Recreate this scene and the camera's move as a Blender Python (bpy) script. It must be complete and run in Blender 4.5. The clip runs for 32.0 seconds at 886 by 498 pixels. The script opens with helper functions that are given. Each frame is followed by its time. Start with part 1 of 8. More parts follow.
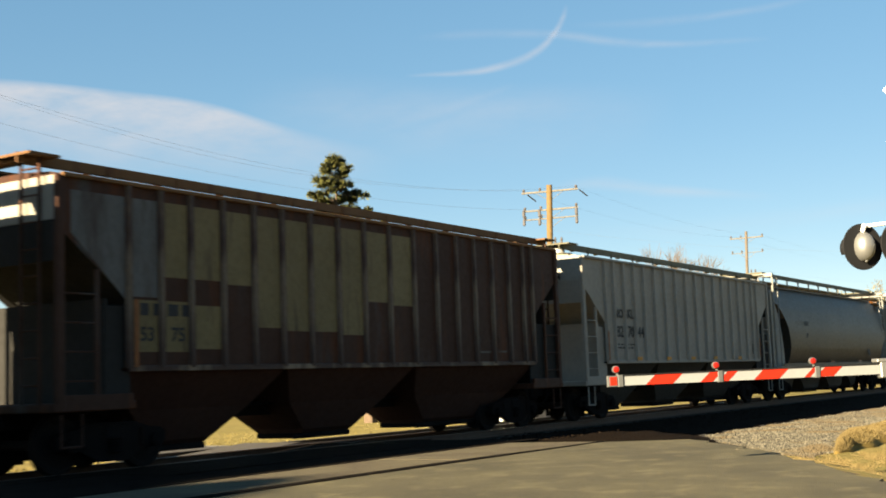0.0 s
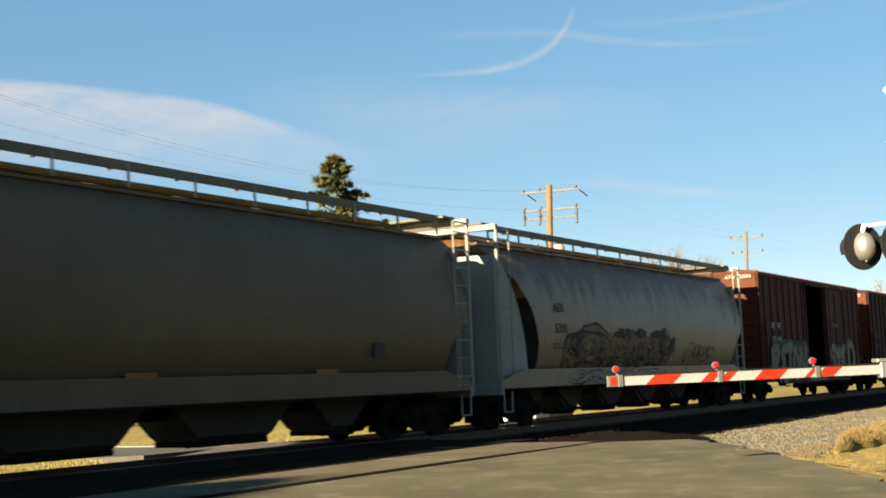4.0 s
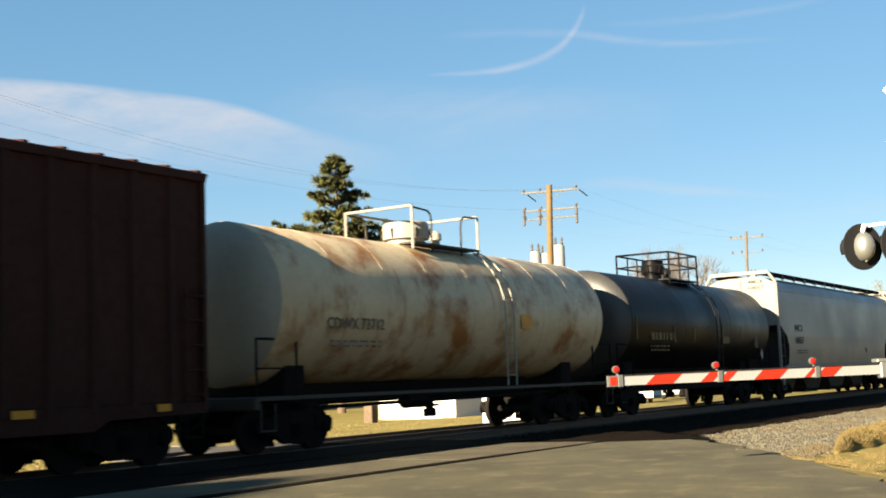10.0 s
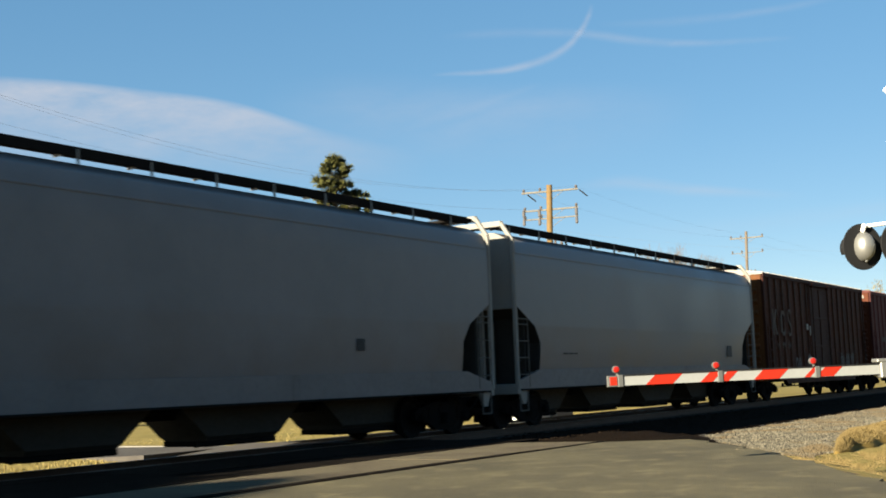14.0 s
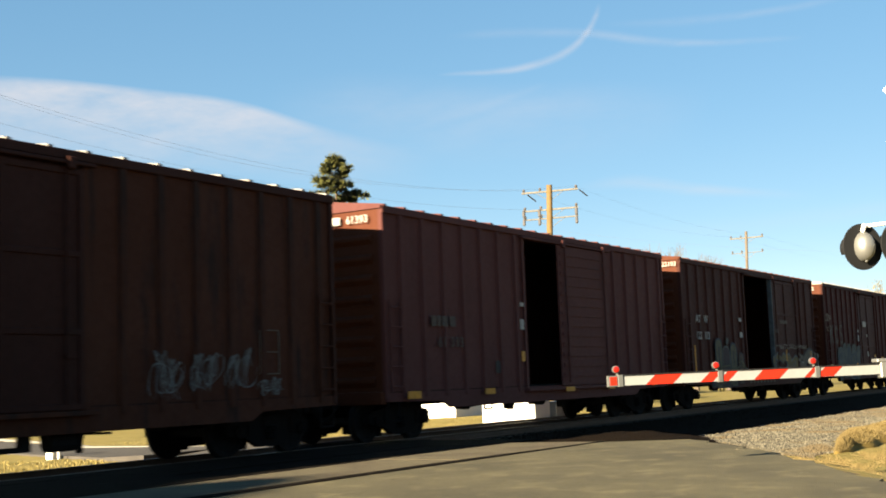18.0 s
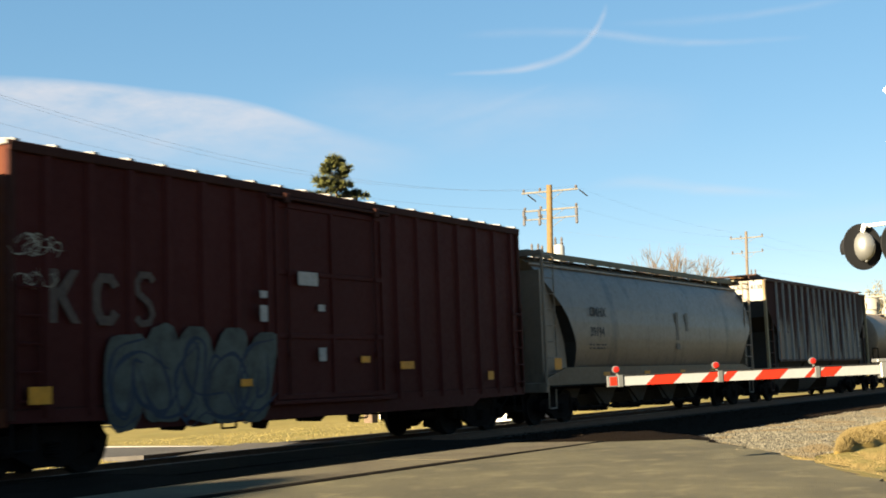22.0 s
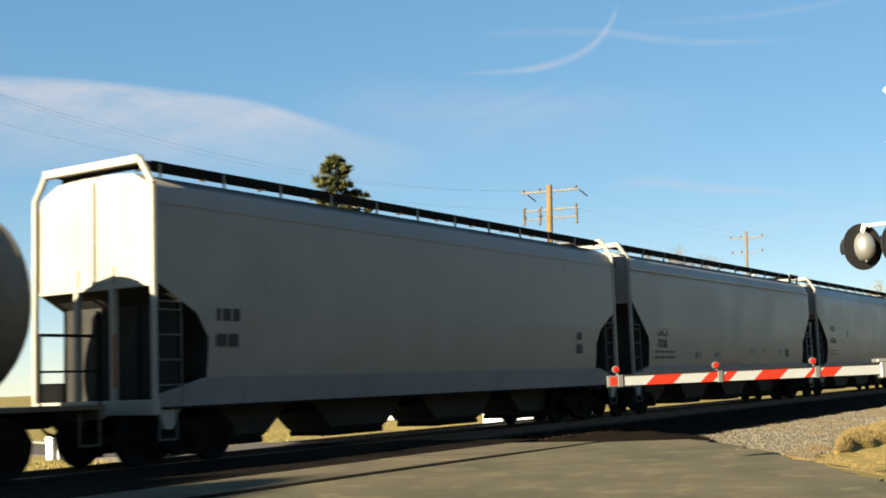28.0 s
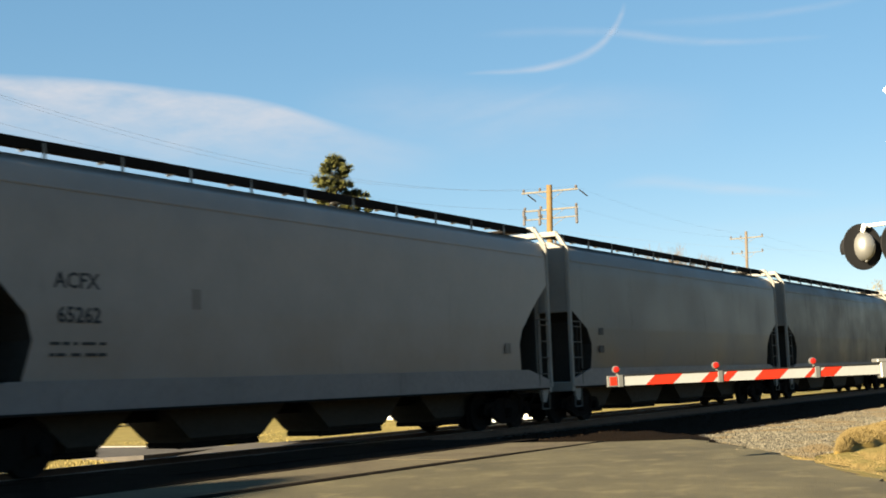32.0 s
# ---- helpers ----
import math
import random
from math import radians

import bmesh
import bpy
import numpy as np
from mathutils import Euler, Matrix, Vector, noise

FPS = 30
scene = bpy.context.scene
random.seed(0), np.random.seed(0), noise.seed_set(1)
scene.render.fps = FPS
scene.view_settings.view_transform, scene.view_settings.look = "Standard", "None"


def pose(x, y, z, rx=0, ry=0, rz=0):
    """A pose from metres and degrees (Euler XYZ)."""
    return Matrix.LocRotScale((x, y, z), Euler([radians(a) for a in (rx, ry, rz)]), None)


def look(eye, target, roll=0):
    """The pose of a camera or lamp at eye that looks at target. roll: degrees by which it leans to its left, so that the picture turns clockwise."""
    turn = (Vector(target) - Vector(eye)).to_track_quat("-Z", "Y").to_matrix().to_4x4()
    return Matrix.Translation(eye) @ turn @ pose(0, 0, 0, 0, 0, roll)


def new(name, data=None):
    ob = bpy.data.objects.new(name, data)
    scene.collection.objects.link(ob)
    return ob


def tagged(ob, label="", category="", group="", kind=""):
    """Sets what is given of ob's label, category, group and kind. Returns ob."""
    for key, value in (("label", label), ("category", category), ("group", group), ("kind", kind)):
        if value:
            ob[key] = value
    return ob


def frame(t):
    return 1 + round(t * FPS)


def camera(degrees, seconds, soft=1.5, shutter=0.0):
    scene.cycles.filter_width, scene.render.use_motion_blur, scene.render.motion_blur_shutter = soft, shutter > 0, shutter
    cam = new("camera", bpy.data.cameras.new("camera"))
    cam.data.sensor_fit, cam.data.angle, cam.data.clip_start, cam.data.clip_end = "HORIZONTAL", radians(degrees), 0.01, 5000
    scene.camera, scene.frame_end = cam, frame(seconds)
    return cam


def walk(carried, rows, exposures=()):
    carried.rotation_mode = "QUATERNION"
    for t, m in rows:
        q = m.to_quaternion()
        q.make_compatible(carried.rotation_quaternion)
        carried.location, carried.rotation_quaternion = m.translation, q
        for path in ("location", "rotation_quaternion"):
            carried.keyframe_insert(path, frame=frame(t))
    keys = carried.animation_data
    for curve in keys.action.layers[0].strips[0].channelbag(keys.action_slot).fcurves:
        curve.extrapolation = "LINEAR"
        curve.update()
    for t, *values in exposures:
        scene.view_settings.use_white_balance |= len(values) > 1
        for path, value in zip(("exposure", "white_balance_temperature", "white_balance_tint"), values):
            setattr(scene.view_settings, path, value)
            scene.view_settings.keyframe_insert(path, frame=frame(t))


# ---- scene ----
# ------------------------------------------------------------ camera, world, sun
EYE = Vector((0.0, -14.687, 1.228))
cam = camera(40.17, 32.0, soft=1.8, shutter=0.25)
VIEW = look(EYE, EYE + Vector((0.83904, 0.53299, 0.10925)), -2.113)
walk(cam, [(0.0, VIEW), (32.0, VIEW)], exposures=[(0.0, 2.53, 6950, 13), (2.5, 2.53, 6950, 13), (5.0, 2.52, 6750, 13), (8.0, 2.52, 6600, 13), (10.3, 2.53, 6600, 13), (11.0, 2.36, 6450, 13), (12.0, 2.31, 6250, 12),
     (14.5, 2.28, 6200, 12), (17.0, 2.52, 6700, 13), (18.0, 2.61, 6750, 13), (23.5, 2.61, 6700, 13), (25.0, 2.46, 6550, 12), (28.5, 2.40, 6450, 12), (30.0, 2.51, 6750, 13), (32.0, 2.53, 6780, 13)])

SUN_TURN, SUN_HEIGHT = 11.0, 19.0
LIGHT_WAY = Vector((math.cos(radians(SUN_HEIGHT)) * math.cos(radians(SUN_TURN)),
                    -math.cos(radians(SUN_HEIGHT)) * math.sin(radians(SUN_TURN)),
                    -math.sin(radians(SUN_HEIGHT))))
world = bpy.data.worlds.new("sky")
scene.world = world
world.use_nodes = True
_wn, _wl = world.node_tree.nodes, world.node_tree.links
_sky = _wn.new("ShaderNodeTexSky")
_sky.sky_type = 'NISHITA'
_sky.sun_disc = False
_sky.sun_elevation = radians(SUN_HEIGHT)
_sky.altitude = 2400.0
_sky.sun_rotation = math.atan2(-LIGHT_WAY.x, -LIGHT_WAY.y)
_sky.air_density, _sky.dust_density, _sky.ozone_density = 0.9, 0.05, 1.9
_flat, _tone, _tint = _wn.new("ShaderNodeGamma"), _wn.new("ShaderNodeHueSaturation"), _wn.new("ShaderNodeMixRGB")
_flat.inputs["Gamma"].default_value = 0.45
_tone.inputs["Saturation"].default_value = 1.84
_tint.blend_type = 'MULTIPLY'
_tint.inputs["Fac"].default_value, _tint.inputs["Color2"].default_value = 1.0, (0.97, 0.945, 0.855, 1.0)
_wl.new(_sky.outputs["Color"], _flat.inputs["Color"])
_wl.new(_flat.outputs["Color"], _tone.inputs["Color"])
_wl.new(_tone.outputs["Color"], _tint.inputs["Color1"])
_wl.new(_tint.outputs["Color"], _wn["Background"].inputs["Color"])
_wn["Background"].inputs["Strength"].default_value = 0.079
sun_data = bpy.data.lights.new("sun", 'SUN')
sun_data.energy, sun_data.angle, sun_data.color = 5.0, radians(0.5), (1.0, 0.865, 0.6)
sun = new("sun", sun_data)
sun.matrix_world = look(Vector((0, 0, 60)), Vector((0, 0, 60)) + LIGHT_WAY)


# ------------------------------------------------------------ materials
def nodes_of(name):
    m = bpy.data.materials.new(name)
    m.use_nodes = True
    t = m.node_tree
    return m, t.nodes, t.links, t.nodes["Principled BSDF"]


def coords(n, l, scale=(1, 1, 1), source="Object"):
    tc, mp = n.new("ShaderNodeTexCoord"), n.new("ShaderNodeMapping")
    l.new(tc.outputs[source], mp.inputs["Vector"])
    mp.inputs["Scale"].default_value = scale
    return mp.outputs["Vector"]


def noise_tex(n, l, vec, scale, detail=4.0, rough=0.6):
    t = n.new("ShaderNodeTexNoise")
    l.new(vec, t.inputs["Vector"])
    t.inputs["Scale"].default_value = scale
    t.inputs["Detail"].default_value = detail
    t.inputs["Roughness"].default_value = rough
    return t.outputs["Fac"]


def ramp(n, l, fac, lo, hi, a=0.0, b=1.0):
    r = n.new("ShaderNodeMapRange")
    l.new(fac, r.inputs["Value"])
    for key, v in (("From Min", lo), ("From Max", hi), ("To Min", a), ("To Max", b)):
        r.inputs[key].default_value = v
    return r.outputs["Result"]


def mix(n, l, fac, a, b, kind='MIX'):
    m = n.new("ShaderNodeMixRGB")
    m.blend_type = kind
    for key, v in (("Fac", fac), ("Color1", a), ("Color2", b)):
        if isinstance(v, (int, float)):
            m.inputs[key].default_value = v
        elif isinstance(v, tuple):
            m.inputs[key].default_value = (*v, 1.0)
        else:
            l.new(v, m.inputs[key])
    return m.outputs["Color"]


def bump(n, l, b, height, strength, distance=0.02):
    k = n.new("ShaderNodeBump")
    l.new(height, k.inputs["Height"])
    k.inputs["Strength"].default_value, k.inputs["Distance"].default_value = strength, distance
    l.new(k.outputs["Normal"], b.inputs["Normal"])


def paint(name, rgb, rust=(0.16, 0.06, 0.025), amount=0.25, dirt=0.35, rough=0.55, seed=0.0, metal=0.0, patch=None, rise=0.0, level=3.0, gloss=0.22, relief=0.09, blotch=0.0):
    """Weathered paint: faded areas, grime, vertical rust streaks, fine relief."""
    m, n, l, b = nodes_of(name)
    tc = n.new("ShaderNodeTexCoord")
    off = n.new("ShaderNodeMapping")
    l.new(tc.outputs["Object"], off.inputs["Vector"])
    off.inputs["Location"].default_value = (seed * 7.3, seed * 3.1, seed * 1.7)
    streak = n.new("ShaderNodeMapping")
    l.new(off.outputs["Vector"], streak.inputs["Vector"])
    streak.inputs["Scale"].default_value = (1, 1, 0.16)
    big = noise_tex(n, l, off.outputs["Vector"], 0.55, 5, 0.6)
    fine = noise_tex(n, l, off.outputs["Vector"], 9.0, 6, 0.7)
    run = noise_tex(n, l, streak.outputs["Vector"], 2.6, 6, 0.65)
    fade = tuple(min(1.0, c * 1.22 + 0.003) for c in rgb)
    col = mix(n, l, ramp(n, l, big, 0.35, 0.68), rgb, fade)
    if patch:
        worn = noise_tex(n, l, off.outputs["Vector"] if blotch else streak.outputs["Vector"], blotch or (1.1 if not rise else 2.2), 5, 0.6)
        if rise:
            # wear that starts under the roof and runs down the side
            sep, add = n.new("ShaderNodeSeparateXYZ"), n.new("ShaderNodeMath")
            l.new(tc.outputs["Object"], sep.inputs["Vector"])
            add.operation = 'ADD'
            l.new(worn, add.inputs[0])
            l.new(ramp(n, l, sep.outputs["Z"], level - 1.5, level + 1.5, -rise, rise), add.inputs[1])
            worn = add.outputs[0]
            if rise > 0.3:
                # the roof sheet itself keeps its paint
                less = n.new("ShaderNodeMath")
                l.new(worn, less.inputs[0])
                l.new(ramp(n, l, sep.outputs["Z"], 4.3, 4.55, 0.0, -0.3), less.inputs[1])
                worn = less.outputs[0]
        col = mix(n, l, ramp(n, l, worn, patch[1], patch[1] + (0.16 if blotch else 0.24 if rise else 0.1)), col, patch[0])
    grime = tuple(c * 0.45 for c in rgb)
    col = mix(n, l, ramp(n, l, fine, 0.45, 0.8, 0.0, dirt), col, grime)
    edge = 0.66 - 0.3 * amount
    col = mix(n, l, ramp(n, l, run, edge, edge + 0.13, 0.0, min(1.0, amount * 2.2)), col, rust)
    l.new(col, b.inputs["Base Color"])
    l.new(ramp(n, l, fine if relief > 0.05 else big, 0.3, 0.75, rough - 0.08, rough + 0.15), b.inputs["Roughness"])
    b.inputs["Metallic"].default_value = metal
    b.inputs["Specular IOR Level"].default_value = gloss
    bump(n, l, b, fine, relief, 0.01)
    return m


def plain(name, rgb, rough=0.6, metal=0.0, vary=0.25, scale=6.0):
    m, n, l, b = nodes_of(name)
    f = noise_tex(n, l, coords(n, l), scale, 5, 0.65)
    col = mix(n, l, ramp(n, l, f, 0.3, 0.75), tuple(c * (1 - vary) for c in rgb), tuple(min(1, c * (1 + vary * 0.6)) for c in rgb))
    l.new(col, b.inputs["Base Color"])
    b.inputs["Roughness"].default_value, b.inputs["Metallic"].default_value = rough, metal
    b.inputs["Specular IOR Level"].default_value = 0.25
    bump(n, l, b, f, 0.12, 0.01)
    return m


def ground_mat(name, layers, rough=0.95, relief=0.4, grain=30.0, gloss=0.15):
    """layers: first colour, then (colour, noise scale, low, high)."""
    m, n, l, b = nodes_of(name)
    v = coords(n, l)
    col = None
    for c in layers[1:]:
        f = ramp(n, l, noise_tex(n, l, v, c[1], 6, 0.65), c[2], c[3])
        col = mix(n, l, f, col if col else layers[0], c[0])
    l.new(col, b.inputs["Base Color"])
    b.inputs["Roughness"].default_value = rough
    b.inputs["Specular IOR Level"].default_value = gloss
    bump(n, l, b, noise_tex(n, l, v, grain, 6, 0.75), relief, 0.03)
    return m


def island_mat(name, lo, hi, rough=0.85, warm=None, gloss=0.3):
    m, n, l, b = nodes_of(name)
    g = n.new("ShaderNodeNewGeometry")
    col = mix(n, l, g.outputs["Random Per Island"], lo, hi)
    if warm:
        col = mix(n, l, ramp(n, l, noise_tex(n, l, coords(n, l), 0.6, 3), 0.5, 0.62), col, warm)
    l.new(col, b.inputs["Base Color"])
    b.inputs["Roughness"].default_value = rough
    b.inputs["Specular IOR Level"].default_value = gloss
    return m


def eaten_mat(name, rgb, rust, fringe):
    """Paint that rust has eaten from the top down, each panel to its own depth."""
    m, n, l, b = nodes_of(name)
    v = coords(n, l, (1, 1, 0.10))
    streak = noise_tex(n, l, v, 4.5, 7, 0.62)
    fine = noise_tex(n, l, coords(n, l), 11.0, 6, 0.7)
    info, tc, sep = n.new("ShaderNodeObjectInfo"), n.new("ShaderNodeTexCoord"), n.new("ShaderNodeSeparateXYZ")
    l.new(tc.outputs["Object"], sep.inputs["Vector"])

    def add(p, q):
        k = n.new("ShaderNodeMath")
        l.new(p, k.inputs[0])
        l.new(q, k.inputs[1])
        return k.outputs[0]

    worn = add(add(streak, ramp(n, l, sep.outputs["Z"], 1.6, 4.7, -0.24, 0.26)), ramp(n, l, info.outputs["Random"], 0.0, 1.0, -0.17, 0.20))
    worn = add(worn, ramp(n, l, fine, 0.2, 0.8, -0.06, 0.06))
    col = mix(n, l, ramp(n, l, fine, 0.45, 0.8, 0.0, 0.35), rgb, tuple(c * 0.5 for c in rgb))
    col = mix(n, l, ramp(n, l, worn, 0.36, 0.47, 0.0, 0.75), col, fringe)
    col = mix(n, l, ramp(n, l, worn, 0.44, 0.53), col, rust)
    l.new(col, b.inputs["Base Color"])
    l.new(ramp(n, l, worn, 0.45, 0.6, 0.5, 0.85), b.inputs["Roughness"])
    b.inputs["Specular IOR Level"].default_value = 0.12
    bump(n, l, b, fine, 0.12, 0.01)
    return m


MAT = {}
MAT["asphalt"] = ground_mat("asphalt", [(0.080, 0.0705, 0.043), ((0.058, 0.0515, 0.0335), 0.5, 0.42, 0.62), ((0.127, 0.109, 0.063), 1.6, 0.52, 0.70), ((0.03623, 0.0306, 0.02416), 7.0, 0.58, 0.75)], 0.9, 0.5, 60.0)
MAT["far_asphalt"] = ground_mat("far_asphalt", [(0.0627, 0.0561, 0.0495), ((0.0495, 0.04455, 0.0396), 0.8, 0.4, 0.65)], 0.9, 0.3, 50.0)
MAT["panel"] = ground_mat("crossing_asphalt", [(0.08857, 0.07569, 0.04831), ((0.06039, 0.04831, 0.03382), 1.1, 0.45, 0.65), ((0.1208, 0.09018, 0.05475), 3.0, 0.6, 0.75)], 0.9, 0.5, 50.0)
# Crossing strips and dark ballast pushed near black to carry the train's shadow.
MAT["timber"] = ground_mat("shadow_crossing_timber", [(0.0085, 0.0068, 0.0055), ((0.0055, 0.0045, 0.0038), 1.1, 0.45, 0.65), ((0.0135, 0.0105, 0.008), 3.0, 0.6, 0.75)], 0.9, 0.4, 40.0, gloss=0.02)
MAT["shadow_ballast"] = ground_mat("shadow_ballast", [(0.010, 0.0066, 0.0042), ((0.006, 0.0042, 0.0028), 9.0, 0.45, 0.6), ((0.017, 0.0115, 0.0078), 14.0, 0.55, 0.7)], 0.95, 1.0, 18.0, gloss=0.02)
MAT["shadow_stone"] = island_mat("shadow_stone", (0.005, 0.0034, 0.0022), (0.016, 0.011, 0.0075), 0.85, None, 0.03)
MAT["earth"] = ground_mat("earth", [(0.07207, 0.05663, 0.03604), ((0.04805, 0.03947, 0.02746), 0.7, 0.4, 0.6), ((0.0961, 0.07894, 0.05148), 3.0, 0.55, 0.7)], 0.95, 0.7, 25.0)
MAT["ballast"] = ground_mat("ballast", [(0.06072, 0.05412, 0.04488), ((0.03168, 0.02772, 0.02376), 9.0, 0.45, 0.6), ((0.08712, 0.0792, 0.066), 14.0, 0.55, 0.7)], 0.95, 1.0, 18.0)
MAT["grass"] = ground_mat("dry_grass", [(0.1683, 0.1294, 0.03604), ((0.138, 0.1084, 0.02831), 0.25, 0.42, 0.6), ((0.202, 0.1609, 0.05148), 1.4, 0.52, 0.7), ((0.1077, 0.09794, 0.02317), 0.12, 0.58, 0.7)], 0.95, 0.25, 12.0)
MAT["stone"] = island_mat("stone", (0.014, 0.012, 0.0085), (0.122, 0.110, 0.080), 0.85, (0.072, 0.053, 0.027))
MAT["straw"] = island_mat("straw", (0.108, 0.077, 0.026), (0.152, 0.110, 0.043), 0.8)
MAT["bank_straw"] = ground_mat("matted_straw", [(0.172, 0.118, 0.032), ((0.145, 0.097, 0.025), 1.1, 0.42, 0.6), ((0.19, 0.136, 0.041), 4.0, 0.52, 0.7)], 0.95, 0.3, 30.0)
MAT["pale_stone"] = island_mat("pale_stone", (0.0924, 0.0858, 0.0759), (0.2244, 0.2145, 0.1914), 0.85)
MAT["field_straw"] = island_mat("cut_straw", (0.145, 0.11, 0.032), (0.205, 0.162, 0.052), 0.8)
MAT["rail_steel"] = plain("rail_steel", (0.09, 0.085, 0.08), 0.45, 0.7)
MAT["rail_rust"] = plain("rail_rust", (0.10, 0.06, 0.04), 0.8, 0.2)
MAT["tie"] = plain("creosoted_wood", (0.03, 0.025, 0.02), 0.9, 0.0, 0.4, 9.0)
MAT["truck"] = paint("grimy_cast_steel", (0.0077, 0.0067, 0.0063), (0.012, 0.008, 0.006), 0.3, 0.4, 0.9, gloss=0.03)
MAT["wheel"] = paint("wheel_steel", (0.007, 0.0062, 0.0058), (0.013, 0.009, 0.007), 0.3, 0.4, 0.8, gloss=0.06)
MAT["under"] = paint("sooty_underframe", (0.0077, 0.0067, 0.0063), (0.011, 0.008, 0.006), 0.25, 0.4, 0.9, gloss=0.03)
MAT["rubber"] = plain("black_rubber", (0.02, 0.02, 0.02), 0.8)
MAT["white"] = plain("white_paint", (0.72, 0.71, 0.67), 0.55, 0.0, 0.12)
MAT["dark_text"] = plain("dark_lettering", (0.014, 0.015, 0.017), 0.6)
MAT["faded_text"] = plain("faded_lettering", (0.10, 0.075, 0.045), 0.7)
MAT["white_text"] = plain("white_lettering", (0.27, 0.26, 0.24), 0.6, 0.0, 0.3, 14.0)
MAT["cream_text"] = plain("faded_lettering", (0.06, 0.043, 0.034), 0.7, 0.0, 0.4, 10.0)
MAT["yellow"] = plain("yellow_reflector", (0.48, 0.2, 0.01), 0.5, 0.0, 0.3)
MAT["gold"] = plain("gold_lettering", (0.088, 0.05, 0.0045), 0.6)
MAT["orange"] = plain("orange_paint", (0.19, 0.06, 0.012), 0.55, 0.0, 0.3)
MAT["galv"] = paint("galvanised_roof", (0.17, 0.16, 0.15), (0.07, 0.04, 0.025), 0.3, 0.4, 0.6, 2.0, 0.2)
MAT["gate_white"] = plain("gate_white", (0.192, 0.2, 0.2), 0.45, 0.0, 0.06, 20)
# Pale blue tint puts skylight into the dark boxcar interior.
MAT["lining"] = plain("inner_lining", (0.16, 0.17, 0.19), 0.7, 0.0, 0.3, 3)
MAT["gate_red"] = plain("gate_red", (0.264, 0.01452, 0.00528), 0.45, 0.0, 0.1, 20)
MAT["gate_grey"] = plain("gate_grey", (0.0858, 0.08778, 0.0858), 0.5, 0.2, 0.15)
MAT["alu"] = plain("aluminium", (0.2046, 0.2046, 0.1947), 0.42, 0.6, 0.12)
MAT["black"] = plain("flat_black", (0.006, 0.0062, 0.007), 0.8)
MAT["lens"] = plain("red_lens", (0.2244, 0.00924, 0.00594), 0.2, 0.0, 0.1)
MAT["pole"] = paint("pole_wood", (0.1122, 0.0726, 0.03036), (0.0528, 0.0297, 0.0132), 0.3, 0.5, 0.85)
MAT["arm_wood"] = plain("crossarm_wood", (0.132, 0.1221, 0.1056), 0.85, 0, 0.3)
MAT["porcelain"] = plain("porcelain", (0.0792, 0.0726, 0.0726), 0.3)
MAT["xf"] = plain("transformer_grey", (0.2376, 0.2416, 0.2376), 0.45, 0.1, 0.1)
MAT["wire"] = plain("wire", (0.14, 0.15, 0.165), 0.6)
MAT["pole_pale"] = paint("weathered_pole_wood", (0.0924, 0.07392, 0.0561), (0.066, 0.0462, 0.033), 0.3, 0.4, 0.85)
MAT["bark"] = plain("bark", (0.1122, 0.0792, 0.0528), 0.9, 0.0, 0.4, 5)
MAT["twig"] = plain("bare_twig", (0.103, 0.0792, 0.0594), 0.9, 0.0, 0.3, 5)
MAT["needle"] = island_mat("needles", (0.02, 0.026, 0.0065), (0.10, 0.096, 0.022), 0.75)
MAT["dead_leaf"] = island_mat("dry_leaves", (0.08712, 0.05148, 0.0198), (0.1663, 0.1109, 0.0396), 0.85)
MAT["brush"] = island_mat("bare_brush", (0.05, 0.034, 0.018), (0.12, 0.085, 0.045), 0.9)
MAT["shrub_leaf"] = island_mat("pale_leaves", (0.099, 0.0825, 0.0396), (0.1584, 0.132, 0.066), 0.85)
MAT["siding_white"] = plain("white_siding", (0.62, 0.615, 0.59), 0.6, 0.0, 0.05)
MAT["siding_tan"] = plain("tan_siding", (0.0858, 0.0693, 0.0495), 0.7, 0.0, 0.1)
MAT["shingle"] = plain("grey_shingle", (0.0858, 0.0792, 0.0759), 0.9, 0.0, 0.3, 7)
MAT["case_grey"] = plain("case_grey", (0.2772, 0.2772, 0.264), 0.55, 0.2, 0.1)
MAT["glass"] = plain("dark_glass", (0.02, 0.025, 0.03), 0.08, 0.0, 0.1)
MAT["concrete"] = plain("concrete", (0.1663, 0.1584, 0.1426), 0.9, 0.0, 0.15)


